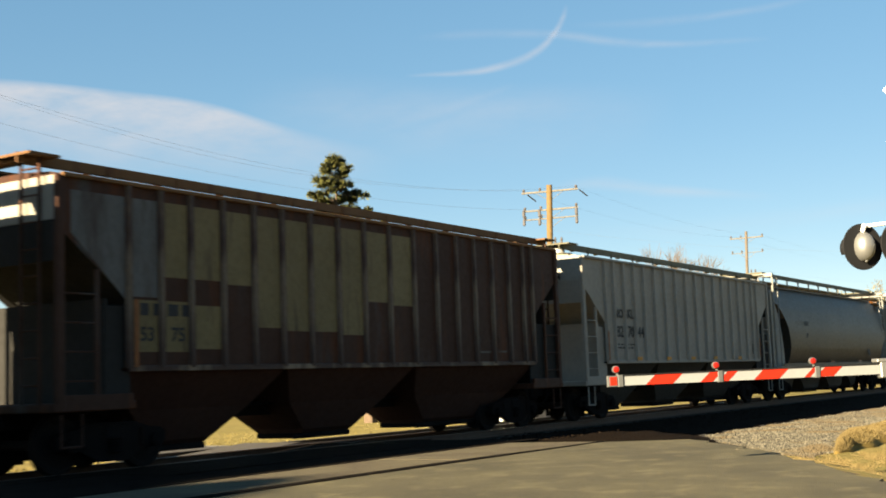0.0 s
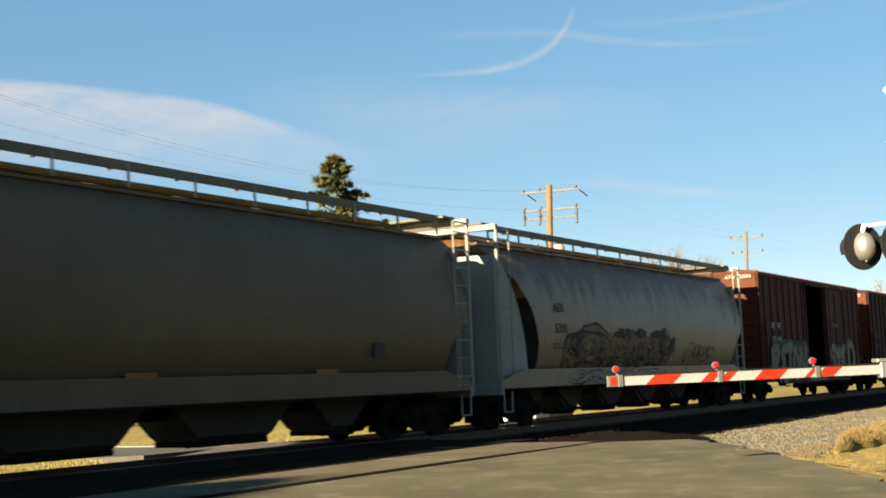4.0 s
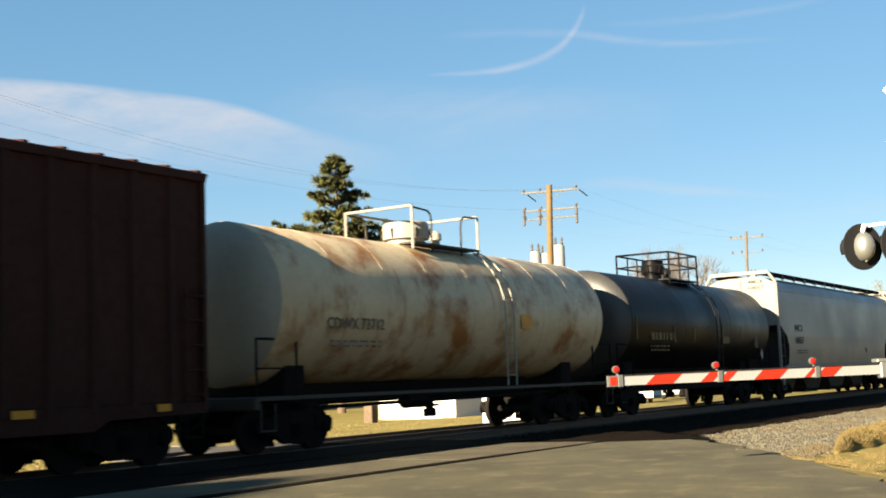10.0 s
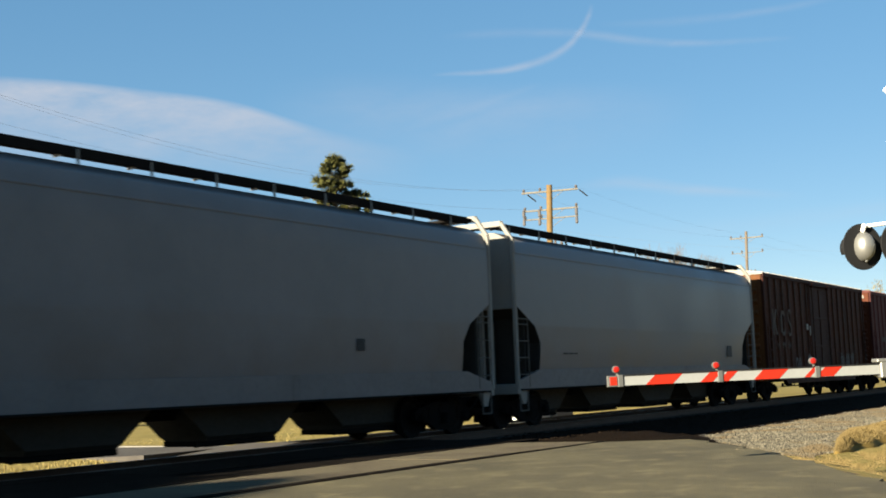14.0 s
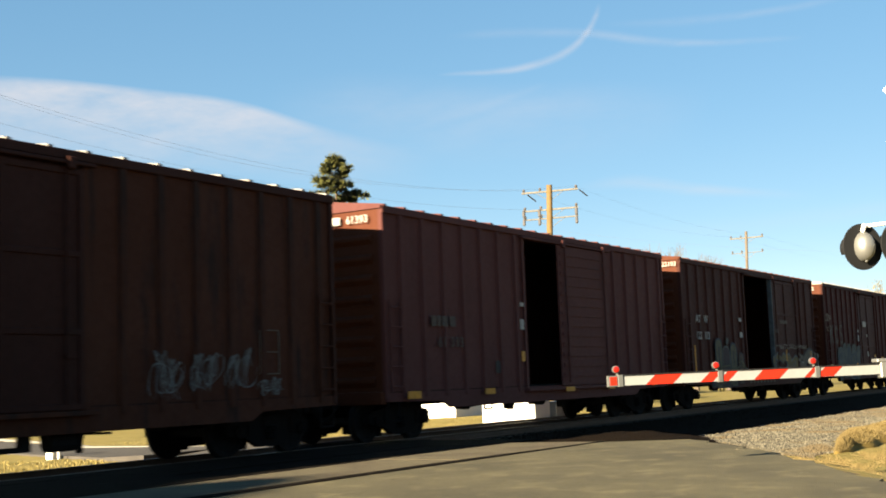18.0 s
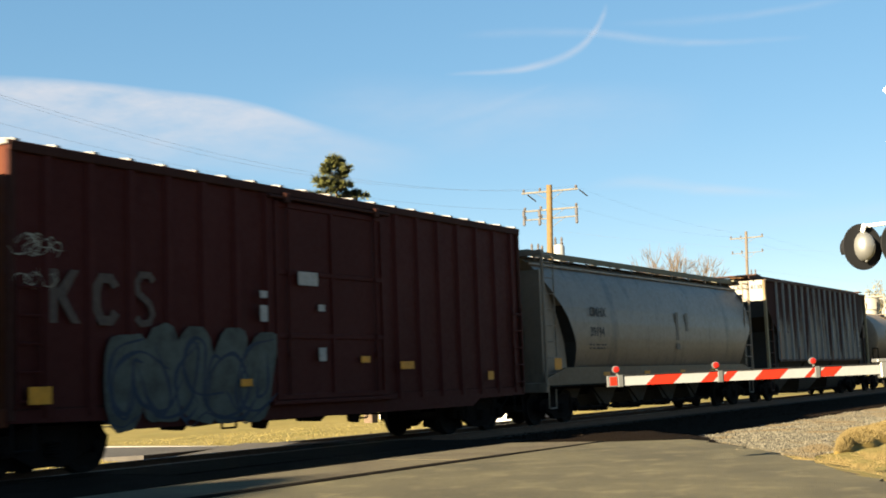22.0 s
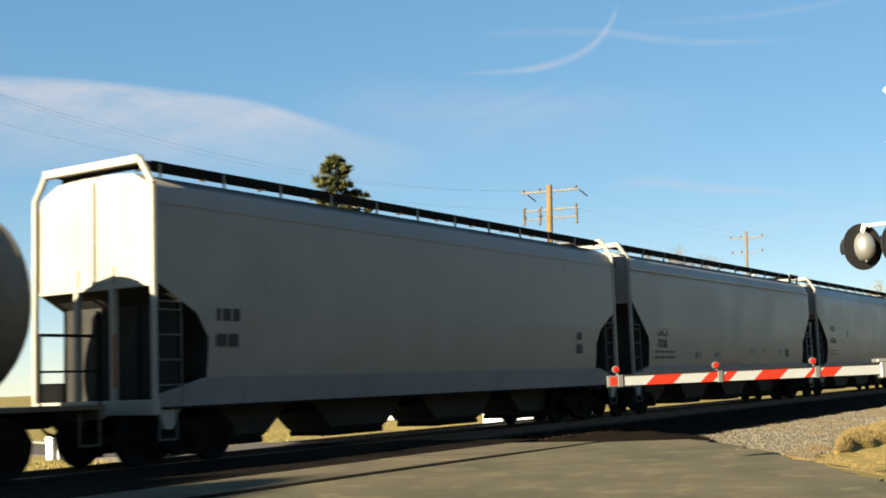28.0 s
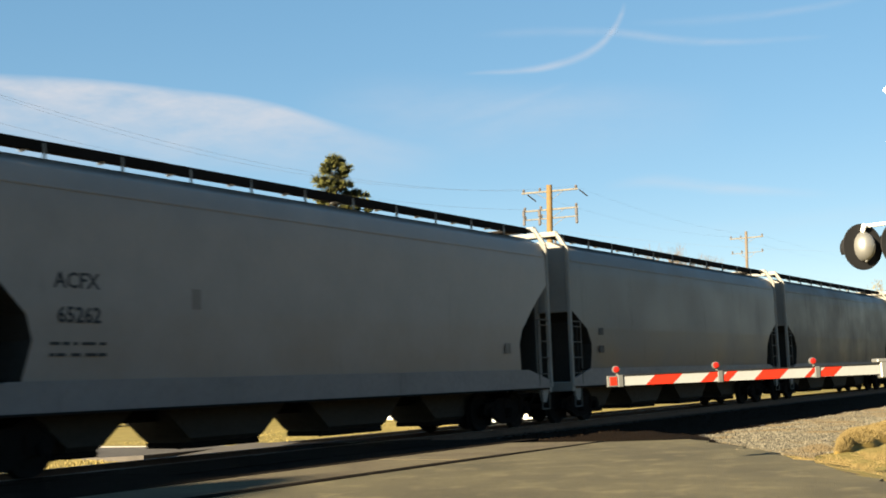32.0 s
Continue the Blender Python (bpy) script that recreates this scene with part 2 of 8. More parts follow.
# ------------------------------------------------------------ mesh kit
class Kit:
    """Collects simple solids into one mesh."""

    def __init__(self):
        self.v, self.f = [], []

    def add(self, verts, faces):
        k = len(self.v)
        self.v += [tuple(p) for p in verts]
        self.f += [tuple(i + k for i in q) for q in faces]
        return self

    def box(self, x0, x1, y0, y1, z0, z1, c=0.0):
        lo, hi = (min(x0, x1), min(y0, y1), min(z0, z1)), (max(x0, x1), max(y0, y1), max(z0, z1))
        c = min(c, *[(b - a) * 0.45 for a, b in zip(lo, hi)])
        if c <= 0:
            p = [(x, y, z) for x in (lo[0], hi[0]) for y in (lo[1], hi[1]) for z in (lo[2], hi[2])]
            return self.add(p, [(0, 1, 3, 2), (4, 6, 7, 5), (0, 4, 5, 1), (2, 3, 7, 6), (0, 2, 6, 4), (1, 5, 7, 3)])
        verts, idx = [], {}
        for s in [(a, b, d) for a in (0, 1) for b in (0, 1) for d in (0, 1)]:
            for ax in range(3):
                p = []
                for k in range(3):
                    e = (hi if s[k] else lo)[k]
                    p.append(e if k == ax else e + (-c if s[k] else c))
                idx[s, ax] = len(verts)
                verts.append(p)
        faces = []
        for ax in range(3):
            o = [k for k in range(3) if k != ax]
            for s in (0, 1):
                q = []
                for a, b in ((0, 0), (1, 0), (1, 1), (0, 1)):
                    key = [0, 0, 0]
                    key[ax], key[o[0]], key[o[1]] = s, a, b
                    q.append(idx[tuple(key), ax])
                faces.append(q)
            for a in (0, 1):
                for b in (0, 1):
                    k0, k1 = [0, 0, 0], [0, 0, 0]
                    k0[o[0]] = k1[o[0]] = a
                    k0[o[1]] = k1[o[1]] = b
                    k1[ax] = 1
                    k0, k1 = tuple(k0), tuple(k1)
                    faces.append((idx[k0, o[0]], idx[k1, o[0]], idx[k1, o[1]], idx[k0, o[1]]))
        for s in [(a, b, d) for a in (0, 1) for b in (0, 1) for d in (0, 1)]:
            faces.append((idx[s, 0], idx[s, 1], idx[s, 2]))
        return self.add(verts, faces)

    def prism(self, pts, y0, y1):
        """A polygon of (x, z) pulled from y0 to y1."""
        n = len(pts)
        v = [(x, y0, z) for x, z in pts] + [(x, y1, z) for x, z in pts]
        f = [tuple(range(n)), tuple(range(2 * n - 1, n - 1, -1))]
        f += [(i, (i + 1) % n, n + (i + 1) % n, n + i) for i in range(n)]
        return self.add(v, f)

    def rod(self, a, b, r, n=8, r2=None):
        a, b = Vector(a), Vector(b)
        w = (b - a).normalized()
        u = w.orthogonal().normalized()
        t = w.cross(u)
        r2 = r if r2 is None else r2
        v = []
        for p, q in ((a, r), (b, r2)):
            v += [p + (u * math.cos(2 * math.pi * k / n) + t * math.sin(2 * math.pi * k / n)) * q for k in range(n)]
        f = [(k, (k + 1) % n, n + (k + 1) % n, n + k) for k in range(n)] + [tuple(range(n - 1, -1, -1)), tuple(range(n, 2 * n))]
        return self.add(v, f)

    def pipe(self, pts, r, n=6):
        for a, b in zip(pts, pts[1:]):
            self.rod(a, b, r, n)
        return self

    def turned(self, prof, n, centre, axis="z"):
        """prof: (radius, along) pairs turned about an axis."""
        v, f = [], []
        for r, h in prof:
            for k in range(n):
                a = 2 * math.pi * k / n
                p = (r * math.cos(a), r * math.sin(a), h)
                if axis == "y":
                    p = (p[0], p[2], p[1])
                if axis == "x":
                    p = (p[2], p[0], p[1])
                v.append((p[0] + centre[0], p[1] + centre[1], p[2] + centre[2]))
        m = len(prof)
        for j in range(m - 1):
            f += [(j * n + k, j * n + (k + 1) % n, (j + 1) * n + (k + 1) % n, (j + 1) * n + k) for k in range(n)]
        f += [tuple(range(n)), tuple(range((m - 1) * n, m * n))]
        return self.add(v, f)

    def mesh(self, name, smooth=False, turn=True):
        me = bpy.data.meshes.new(name)
        me.from_pydata(self.v, [], self.f)
        if turn and len(self.f) < 20000:
            bm = bmesh.new()
            bm.from_mesh(me)
            bmesh.ops.recalc_face_normals(bm, faces=bm.faces)
            bm.to_mesh(me)
            bm.free()
        if smooth:
            me.polygons.foreach_set("use_smooth", [True] * len(me.polygons))
            me.set_sharp_from_angle(angle=radians(35))
        return me


def part(name, kit, material, parent=None, label="", smooth=False, at=None):
    """Links a kit or mesh as one mesh object, under a thing or part."""
    me = kit.mesh(name, smooth) if isinstance(kit, Kit) else kit
    if not me.materials:
        me.materials.append(material)
    ob = new(name, me)
    if me.materials[0] != material:
        ob.material_slots[0].link = 'OBJECT'
        ob.material_slots[0].material = material
    if parent:
        ob.parent = parent
    if at is not None:
        ob.matrix_basis = at
    if label:
        ob["label"] = label
    return ob


def thing(name, label, category, group="", kind="", at=None):
    ob = new(name)
    ob.empty_display_size = 0.3
    if at is not None:
        ob.matrix_basis = at
    return tagged(ob, label, category, group, kind)


def lettering(body, height, material, parent, x, z, y, name="lettering", align='CENTER', wide=1.0, spacing=1.0, face="side"):
    """Words in the built-in font, laid on a side (towards -y) or an end (towards -x)."""
    cu = bpy.data.curves.new(name, 'FONT')
    cu.body, cu.size, cu.extrude, cu.align_x, cu.space_character = body, height * 1.38, 0.002, align, spacing
    cu.resolution_u, cu.offset = 2, height * 0.025
    tmp = bpy.data.objects.new(name, cu)
    scene.collection.objects.link(tmp)
    me = bpy.data.meshes.new_from_object(tmp)
    bpy.data.objects.remove(tmp)
    me.transform(Matrix.Diagonal((wide, 1, 1, 1)))
    turn = Matrix.Rotation(radians(90), 4, 'X')
    if face == "end":
        turn = Matrix.Rotation(radians(-90), 4, 'Z') @ turn
    me.transform(Matrix.Translation((x, y, z)) @ turn)
    me.materials.clear()
    return part(name, me, material, parent)
# ------------------------------------------------------------ rail cars: shared pieces
RAIL_Y = 1.6          # track centre line
WHEEL_R = 0.457
WHEELSETS = []        # (wheelset, car)
CARS = []             # (car, place of its middle at 0 s)
MESH = {}


def shared(key, make, smooth=False):
    if key not in MESH:
        MESH[key] = make().mesh(key, smooth)
    return MESH[key]


def wheelset_kit():
    k = Kit().rod((0, -1.02, 0), (0, 1.02, 0), 0.085, 10)
    for s in (-1, 1):
        k.turned([(0.10, s * 0.62), (0.15, s * 0.645), (0.36, s * 0.68), (0.40, s * 0.665), (WHEEL_R + 0.025, s * 0.675), (WHEEL_R + 0.025, s * 0.70),
                  (WHEEL_R, s * 0.715), (WHEEL_R - 0.004, s * 0.80), (0.385, s * 0.805), (0.35, s * 0.775), (0.16, s * 0.79), (0.12, s * 0.83), (0.10, s * 0.84)], 28, (0, 0, 0), "y")
    return k


def side_frame_kit():
    p = [(-1.12, 0.40), (-0.98, 0.36), (-0.70, 0.36), (-0.42, 0.22), (-0.30, 0.16), (0.30, 0.16), (0.42, 0.22), (0.70, 0.36), (0.98, 0.36), (1.12, 0.40),
         (1.14, 0.58), (1.05, 0.66), (0.78, 0.68), (0.45, 0.78), (-0.45, 0.78), (-0.78, 0.68), (-1.05, 0.66), (-1.14, 0.58)]
    k = Kit().prism(p, -0.07, 0.07)
    for s in (-1, 1):
        k.rod((s * 0.89, -0.16, WHEEL_R), (s * 0.89, 0.05, WHEEL_R), 0.12, 14)
        k.rod((s * 0.89, -0.19, WHEEL_R), (s * 0.89, -0.16, WHEEL_R), 0.07, 10)
        k.box(s * 0.60 - 0.03, s * 0.60 + 0.03, -0.10, 0.1, 0.38, 0.68, 0.01)
    return k


def spring_kit():
    """One coil nest between the frame's seat and the bolster."""
    prof = []
    for j in range(5):
        prof += [(0.10, 0.30 + j * 0.05), (0.15, 0.315 + j * 0.05), (0.15, 0.33 + j * 0.05), (0.10, 0.345 + j * 0.05)]
    return Kit().turned(prof, 10, (0, -0.06, 0))


def bolster_kit():
    k = Kit().box(-0.20, 0.20, -1.1, 1.1, 0.50, 0.74, 0.03).box(-0.30, 0.30, -0.35, 0.35, 0.66, 0.86, 0.04)
    for s in (-1, 1):
        k.rod((s * 0.40, -0.8, 0.42), (s * 0.40, 0.8, 0.42), 0.05, 6)
        for q in (-0.75, 0.75):
            k.box(s * 0.36, s * 0.50, q - 0.07, q + 0.07, 0.12, 0.62, 0.01)
    return k


def coupler_kit():
    return (Kit().box(0.0, 0.55, -0.10, 0.10, 0.74, 0.92, 0.02)
            .prism([(0.45, 0.66), (0.72, 0.66), (0.82, 0.72), (0.82, 0.94), (0.72, 0.99), (0.45, 0.97)], -0.14, 0.13)
            .box(0.70, 0.86, -0.20, -0.06, 0.68, 0.97, 0.03)
            .pipe([(0.2, 0.35, 0.85), (0.45, 0.35, 0.62), (0.75, 0.32, 0.50), (0.95, 0.30, 0.62)], 0.025))


def trucks(car, x0, x1):
    for x in (x0, x1):
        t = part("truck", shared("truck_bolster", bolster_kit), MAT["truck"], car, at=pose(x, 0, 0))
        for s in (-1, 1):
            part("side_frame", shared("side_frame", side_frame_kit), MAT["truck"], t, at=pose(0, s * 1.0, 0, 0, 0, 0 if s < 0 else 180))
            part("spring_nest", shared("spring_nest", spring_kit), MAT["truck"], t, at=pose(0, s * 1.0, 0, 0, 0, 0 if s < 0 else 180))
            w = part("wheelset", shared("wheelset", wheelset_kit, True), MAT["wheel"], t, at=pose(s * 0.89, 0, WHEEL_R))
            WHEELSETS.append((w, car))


def running_gear(car, half, inset, sill=True, rear_inset=None):
    trucks(car, -half + inset, half - (rear_inset or inset))
    for s in (-1, 1):
        part("coupler", shared("coupler", coupler_kit), MAT["truck"], car, at=pose(s * (half - 0.1), 0, 0, 0, 0, 0 if s > 0 else 180))
    if sill:
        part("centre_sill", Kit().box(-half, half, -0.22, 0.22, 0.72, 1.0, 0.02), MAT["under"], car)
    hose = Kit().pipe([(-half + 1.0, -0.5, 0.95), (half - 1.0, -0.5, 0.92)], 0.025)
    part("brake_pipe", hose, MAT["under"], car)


def brake_rigging(car, x, side=-1):
    k = Kit()
    k.rod((x - 0.55, side * 0.75, 0.78), (x + 0.45, side * 0.75, 0.78), 0.17, 12)
    k.rod((x + 0.8, side * 0.7, 0.80), (x + 1.15, side * 0.7, 0.80), 0.13, 12)
    part("air_reservoir", k, MAT["under"], car)
    for a, b in (((x - 2.6, -0.8, 0.62), (x - 0.6, -0.55, 0.70)), ((x + 1.2, -0.6, 0.66), (x + 3.2, -0.8, 0.60))):
        part("brake_rod", Kit().rod(a, b, 0.022, 6), MAT["under"], car)
    for q in (x - 1.9, x + 2.2):
        part("brake_lever_guide", Kit().pipe([(q, -0.82, 0.95), (q, -0.82, 0.54), (q + 0.38, -0.82, 0.54), (q + 0.38, -0.82, 0.95)], 0.025, 4), MAT["under"], car)
    for q, w, z in ((x - 3.4, 0.35, 0.60), (x - 1.2, 0.22, 0.52), (x + 0.3, 0.5, 0.58), (x + 1.7, 0.18, 0.50), (x + 3.9, 0.3, 0.62)):
        part("underframe_fitting", Kit().prism([(q - w, 0.75), (q - w * 0.7, z), (q + w * 0.4, z - 0.03), (q + w, 0.72)], -1.2, -1.05), MAT["under"], car)


def ladder_kit(w, z0, z1, step=0.42, r=0.018):
    """A ladder in the x-z plane, its foot's middle at x = 0."""
    k = Kit()
    for s in (-0.5, 0.5):
        k.box(s * w - 0.02, s * w + 0.02, -0.03, 0.0, z0, z1)
    z = z0 + 0.12
    while z < z1:
        k.rod((-w / 2, -0.03, z), (w / 2, -0.03, z), r, 6)
        z += step
    return k


def stirrup_kit():
    return Kit().pipe([(-0.2, 0, 0.95), (-0.2, 0, 0.45), (0.2, 0, 0.45), (0.2, 0, 0.95)], 0.02)


def plates(car, rows, y, material, name="reflector", label=""):
    """Thin flat plates (x, z, width, height) on the near side."""
    for x, z, w, h in rows:
        part(name, Kit().box(x - w / 2, x + w / 2, y - 0.006, y, z - h / 2, z + h / 2), material, car, label)


def text_bars(car, x, z, w, rows, y, material, h=0.045, gap=0.10, seed=1):
    """Small writing that cannot be read, as bars."""
    rnd = random.Random(seed)
    for j in range(rows):
        px = x
        while px < x + w:
            q = rnd.uniform(0.08, 0.28)
            part("small_lettering", Kit().box(px, min(px + q, x + w), y - 0.004, y, z - j * gap, z - j * gap + h), material, car)
            px += q + rnd.uniform(0.04, 0.12)


def blob(cx, cz, w, h, rnd, lean, wob=0.22, n=18):
    """A rounded, uneven outline."""
    ph = [rnd.uniform(0, 6.28) for _ in range(3)]
    out = []
    for k in range(n):
        a = 2 * math.pi * k / n
        q = 1 + wob * (math.sin(2 * a + ph[0]) * 0.6 + math.sin(3 * a + ph[1]) * 0.5 + math.sin(5 * a + ph[2]) * 0.25)
        sx, sz = math.copysign(abs(math.cos(a)) ** 0.6, math.cos(a)), math.copysign(abs(math.sin(a)) ** 0.6, math.sin(a))
        z = cz + sz * h / 2 * q
        out.append((cx + sx * w / 2 * q + lean * (z - cz), z))
    return out


def graffiti(car, x0, x1, z0, z1, y, count, fill, line, seed, sheet=None, style="stroke"):
    """Sprayed letters that cannot be read: curling strokes on the side. sheet(z) gives the side's y on a curved shell."""
    rnd = random.Random(seed)
    w, h = (x1 - x0) / count, z1 - z0
    yy = sheet or (lambda z: y)

    def flat(pts, lift):
        n = len(pts)
        cx, cz = sum(p[0] for p in pts) / n, sum(p[1] for p in pts) / n
        v = [(cx, yy(cz) - lift, cz)] + [(px, yy(pz) - lift, pz) for px, pz in pts]
        return Kit().add(v, [(0, 1 + i, 1 + (i + 1) % n) for i in range(n)])

    def curve(pts, sub=5):
        p = [np.array(q, float) for q in pts]
        p = [2 * p[0] - p[1]] + p + [2 * p[-1] - p[-2]]
        out = []
        for i in range(1, len(p) - 2):
            for k in range(sub + (i == len(p) - 3)):
                t = k / sub
                out.append(0.5 * (2 * p[i] + (p[i + 1] - p[i - 1]) * t + (2 * p[i - 1] - 5 * p[i] + 4 * p[i + 1] - p[i + 2]) * t * t + (3 * p[i] - p[i - 1] - 3 * p[i + 1] + p[i + 2]) * t ** 3))
        return out

    def ribbon(pts, width, lift, ends=0.35):
        q = curve(pts)
        v, n = [], len(q)
        for i, c in enumerate(q):
            t = q[min(i + 1, n - 1)] - q[max(i - 1, 0)]
            t = t / (math.hypot(*t) + 1e-6)
            r = width / 2 * (ends + (1 - ends) * min(1.0, 3.5 * min(i, n - 1 - i) / n)) * (0.85 + 0.3 * math.sin(i * 0.9 + seed))
            for s in (-1, 1):
                px, pz = c[0] - t[1] * s * r, c[1] + t[0] * s * r
                v.append((px, yy(pz) - lift, pz))
        return Kit().add(v, [(2 * i, 2 * i + 1, 2 * i + 3, 2 * i + 2) for i in range(n - 1)])

    for i in range(count):
        cx, top = x0 + (i + 0.5) * w, rnd.uniform(0.8, 1.0) * h
        lean, wide = rnd.uniform(-0.12, 0.3), w * rnd.uniform(0.8, 1.0)
        put = lambda p: (cx + (p[0] - 0.5) * wide + lean * (p[1] - 0.5) * top, z0 + (0.04 + 0.9 * p[1]) * top)
        jig = lambda s: [put((px + rnd.uniform(-0.08, 0.08), pz + rnd.uniform(-0.06, 0.06))) for px, pz in s]
        strokes = []
        for _k in range(rnd.randint(2, 3)):
            # tangled curls that cross their neighbours
            a, turn, r = rnd.uniform(0, 6.28), rnd.choice((-1, 1)) * rnd.uniform(0.9, 1.5), rnd.uniform(0.3, 0.62)
            cx_, cz_ = rnd.uniform(0.2, 0.8), rnd.uniform(0.3, 0.7)
            n = rnd.randint(4, 6)
            strokes.append([put((cx_ + r * (1 + 0.12 * q) * math.cos(a + turn * q) + 0.22 * (q - n / 2), min(1.0, max(0.0, cz_ + 0.55 * r * (1.7 - 0.1 * q) * math.sin(a + turn * q))))) for q in range(n)])
        thick = min(w, h) * (0.30 if style != "thin" else 0.09)
        base = None
        if style in ("bubble", "chunk"):
            base = part("graffiti_letter", flat(blob(cx, z0 + top / 2, w * (1.12 if style == "bubble" else 0.92), top, rnd, lean, 0.12), 0.004), fill, car, "sprayed graffiti shape")
            thick *= 0.34 if style == "bubble" else 0.42
        if style == "tag":
            thick *= 0.28
            strokes += [jig([(rnd.random(), 0.0), (rnd.random(), 0.5), (rnd.random(), 1.0), (rnd.random(), 0.6)]) for _k in range(4)]
        for s in strokes:
            if style == "stroke":
                o = part("graffiti_letter", ribbon(s, thick * 1.5, 0.004), line, car, "sprayed graffiti shape")
                part("graffiti_stroke", ribbon(s, thick * 0.85, 0.007), fill, o)
            else:
                part("graffiti_stroke" if base else "graffiti_letter", ribbon(s, thick, 0.007), line, base or car, "" if base else "sprayed graffiti line")
        if style not in ("thin", "tag", "chunk") and i % 2 == 0:
            s = jig([(-0.25, 0.12), (0.3, -0.06), (0.7, 0.03), (1.2, rnd.uniform(0.0, 0.3))])
            part("graffiti_letter", ribbon(s, thick * 0.4, 0.009, 0.05), line, car, "sprayed graffiti flourish")


def mark_stroke(car, pts, width, y, material):
    """A broad painted stroke on the side, for a faded block mark."""
    k, n = Kit(), len(pts)
    v = []
    for i, c in enumerate(pts):
        a, b = pts[max(i - 1, 0)], pts[min(i + 1, n - 1)]
        t = Vector((b[0] - a[0], b[1] - a[1])).normalized()
        v += [(c[0] - t.y * s * width / 2, y, c[1] + t.x * s * width / 2) for s in (-1, 1)]
    part("faded_mark", k.add(v, [(2 * i, 2 * i + 1, 2 * i + 3, 2 * i + 2) for i in range(n - 1)]), material, car, "faded block mark")


GLYPHS = {
    "R": [[(0.12, 0.0), (0.22, 0.5), (0.36, 0.95)], [(0.16, 0.74), (0.5, 0.98), (0.84, 0.86), (0.74, 0.62), (0.42, 0.52)], [(0.46, 0.5), (0.68, 0.22), (0.98, 0.02)]],
    "e": [[(0.78, 0.94), (0.4, 0.86), (0.16, 0.62), (0.6, 0.52), (0.22, 0.36), (0.2, 0.12), (0.55, 0.02), (0.92, 0.14)]],
    "T": [[(0.06, 0.90), (0.5, 0.96), (1.0, 0.98)], [(0.56, 0.92), (0.5, 0.45), (0.52, 0.0)]],
    "O": [[(0.6, 0.92), (0.2, 0.74), (0.12, 0.3), (0.4, 0.04), (0.78, 0.16), (0.88, 0.6), (0.56, 0.66)]],
    "N": [[(0.10, 0.0), (0.12, 0.5), (0.16, 0.96)], [(0.16, 0.94), (0.4, 0.5), (0.68, 0.05)], [(0.68, 0.04), (0.72, 0.5), (0.80, 1.0)]],
    "S": [[(0.9, 0.92), (0.4, 0.98), (0.1, 0.76), (0.48, 0.52), (0.88, 0.3), (0.6, 0.03), (0.08, 0.1)]],
    "Y": [[(0.1, 0.98), (0.3, 0.66), (0.5, 0.5)], [(0.9, 0.98), (0.6, 0.6), (0.48, 0.3), (0.46, 0.0)]],
    "E": [[(0.95, 0.95), (0.2, 0.92), (0.15, 0.5), (0.2, 0.05), (0.95, 0.06)], [(0.2, 0.5), (0.5, 0.52), (0.8, 0.5)]],
    "D": [[(0.2, 0.0), (0.16, 0.5), (0.2, 1.0)], [(0.2, 0.98), (0.66, 0.92), (0.92, 0.55), (0.7, 0.12), (0.2, 0.03)]]}


def spray_letters(car, row, z0, h, y, width, fill, line):
    """Fat sprayed letters with a dark edge. row: (letter, x, width of the letter)."""
    for ch, x, w in row:
        for k, s in enumerate(GLYPHS[ch]):
            pts = [(x + u * w, z0 + v * h) for u, v in s]
            fine = [((1 - t) * a[0] + t * b[0], (1 - t) * a[1] + t * b[1]) for a, b in zip(pts, pts[1:]) for t in (0.0, 0.34, 0.67)] + [pts[-1]]
            for _i in range(2):
                fine = [fine[0]] + [((p[0] + 2 * q[0] + r[0]) / 4, (p[1] + 2 * q[1] + r[1]) / 4) for p, q, r in zip(fine, fine[1:], fine[2:])] + [fine[-1]]
            for wid, mat, lift, name in ((width * 1.3, line, 0.0, "graffiti_edge"), (width, fill, 0.004, "graffiti_letter")):
                v = []
                for i, c in enumerate(fine):
                    a, b = fine[max(i - 1, 0)], fine[min(i + 1, len(fine) - 1)]
                    t = Vector((b[0] - a[0], b[1] - a[1])).normalized()
                    v += [(c[0] - t.y * q * wid / 2, y - lift - 0.0006 * k, c[1] + t.x * q * wid / 2) for q in (-1, 1)]
                part(name, Kit().add(v, [(2 * i, 2 * i + 1, 2 * i + 3, 2 * i + 2) for i in range(len(fine) - 1)]), mat, car, "fat sprayed graffiti letter" if mat is fill else "")


def spray_arch(car, x, z0, w, top, y, fill, edge):
    """A tall rounded bubble shape: a sprayed edge, a fill and a darker core."""
    core = P["graf_black"] if fill is not P["graf_black"] else P["graf_purple"]
    for k, (grow, mat) in enumerate(((0.0, edge), (0.07, fill), (0.42 * w, core))):
        r, n = w / 2 - grow, 10
        if r < 0.03:
            continue
        low = z0 + 0.3 * grow
        pts = [(x - r * 0.9, low), (x + r * 0.8, low)] + [(x + r * math.cos(math.pi * i / n), top - grow - r * 0.8 + r * 0.8 * math.sin(math.pi * i / n)) for i in range(n + 1)]
        part("graffiti_arch", Kit().add([(a, y - 0.0012 * k, b) for a, b in pts], [tuple(range(len(pts)))]), mat, car, "tall sprayed bubble shape" if k == 1 else "")


def new_car(name, label, front, rear, group="cars of the freight train"):
    mid = (front + rear) / 2
    car = thing(name, label, "freight car", group, at=pose(mid, RAIL_Y, 0))
    CARS.append((car, mid))
    return car, (rear - front) / 2


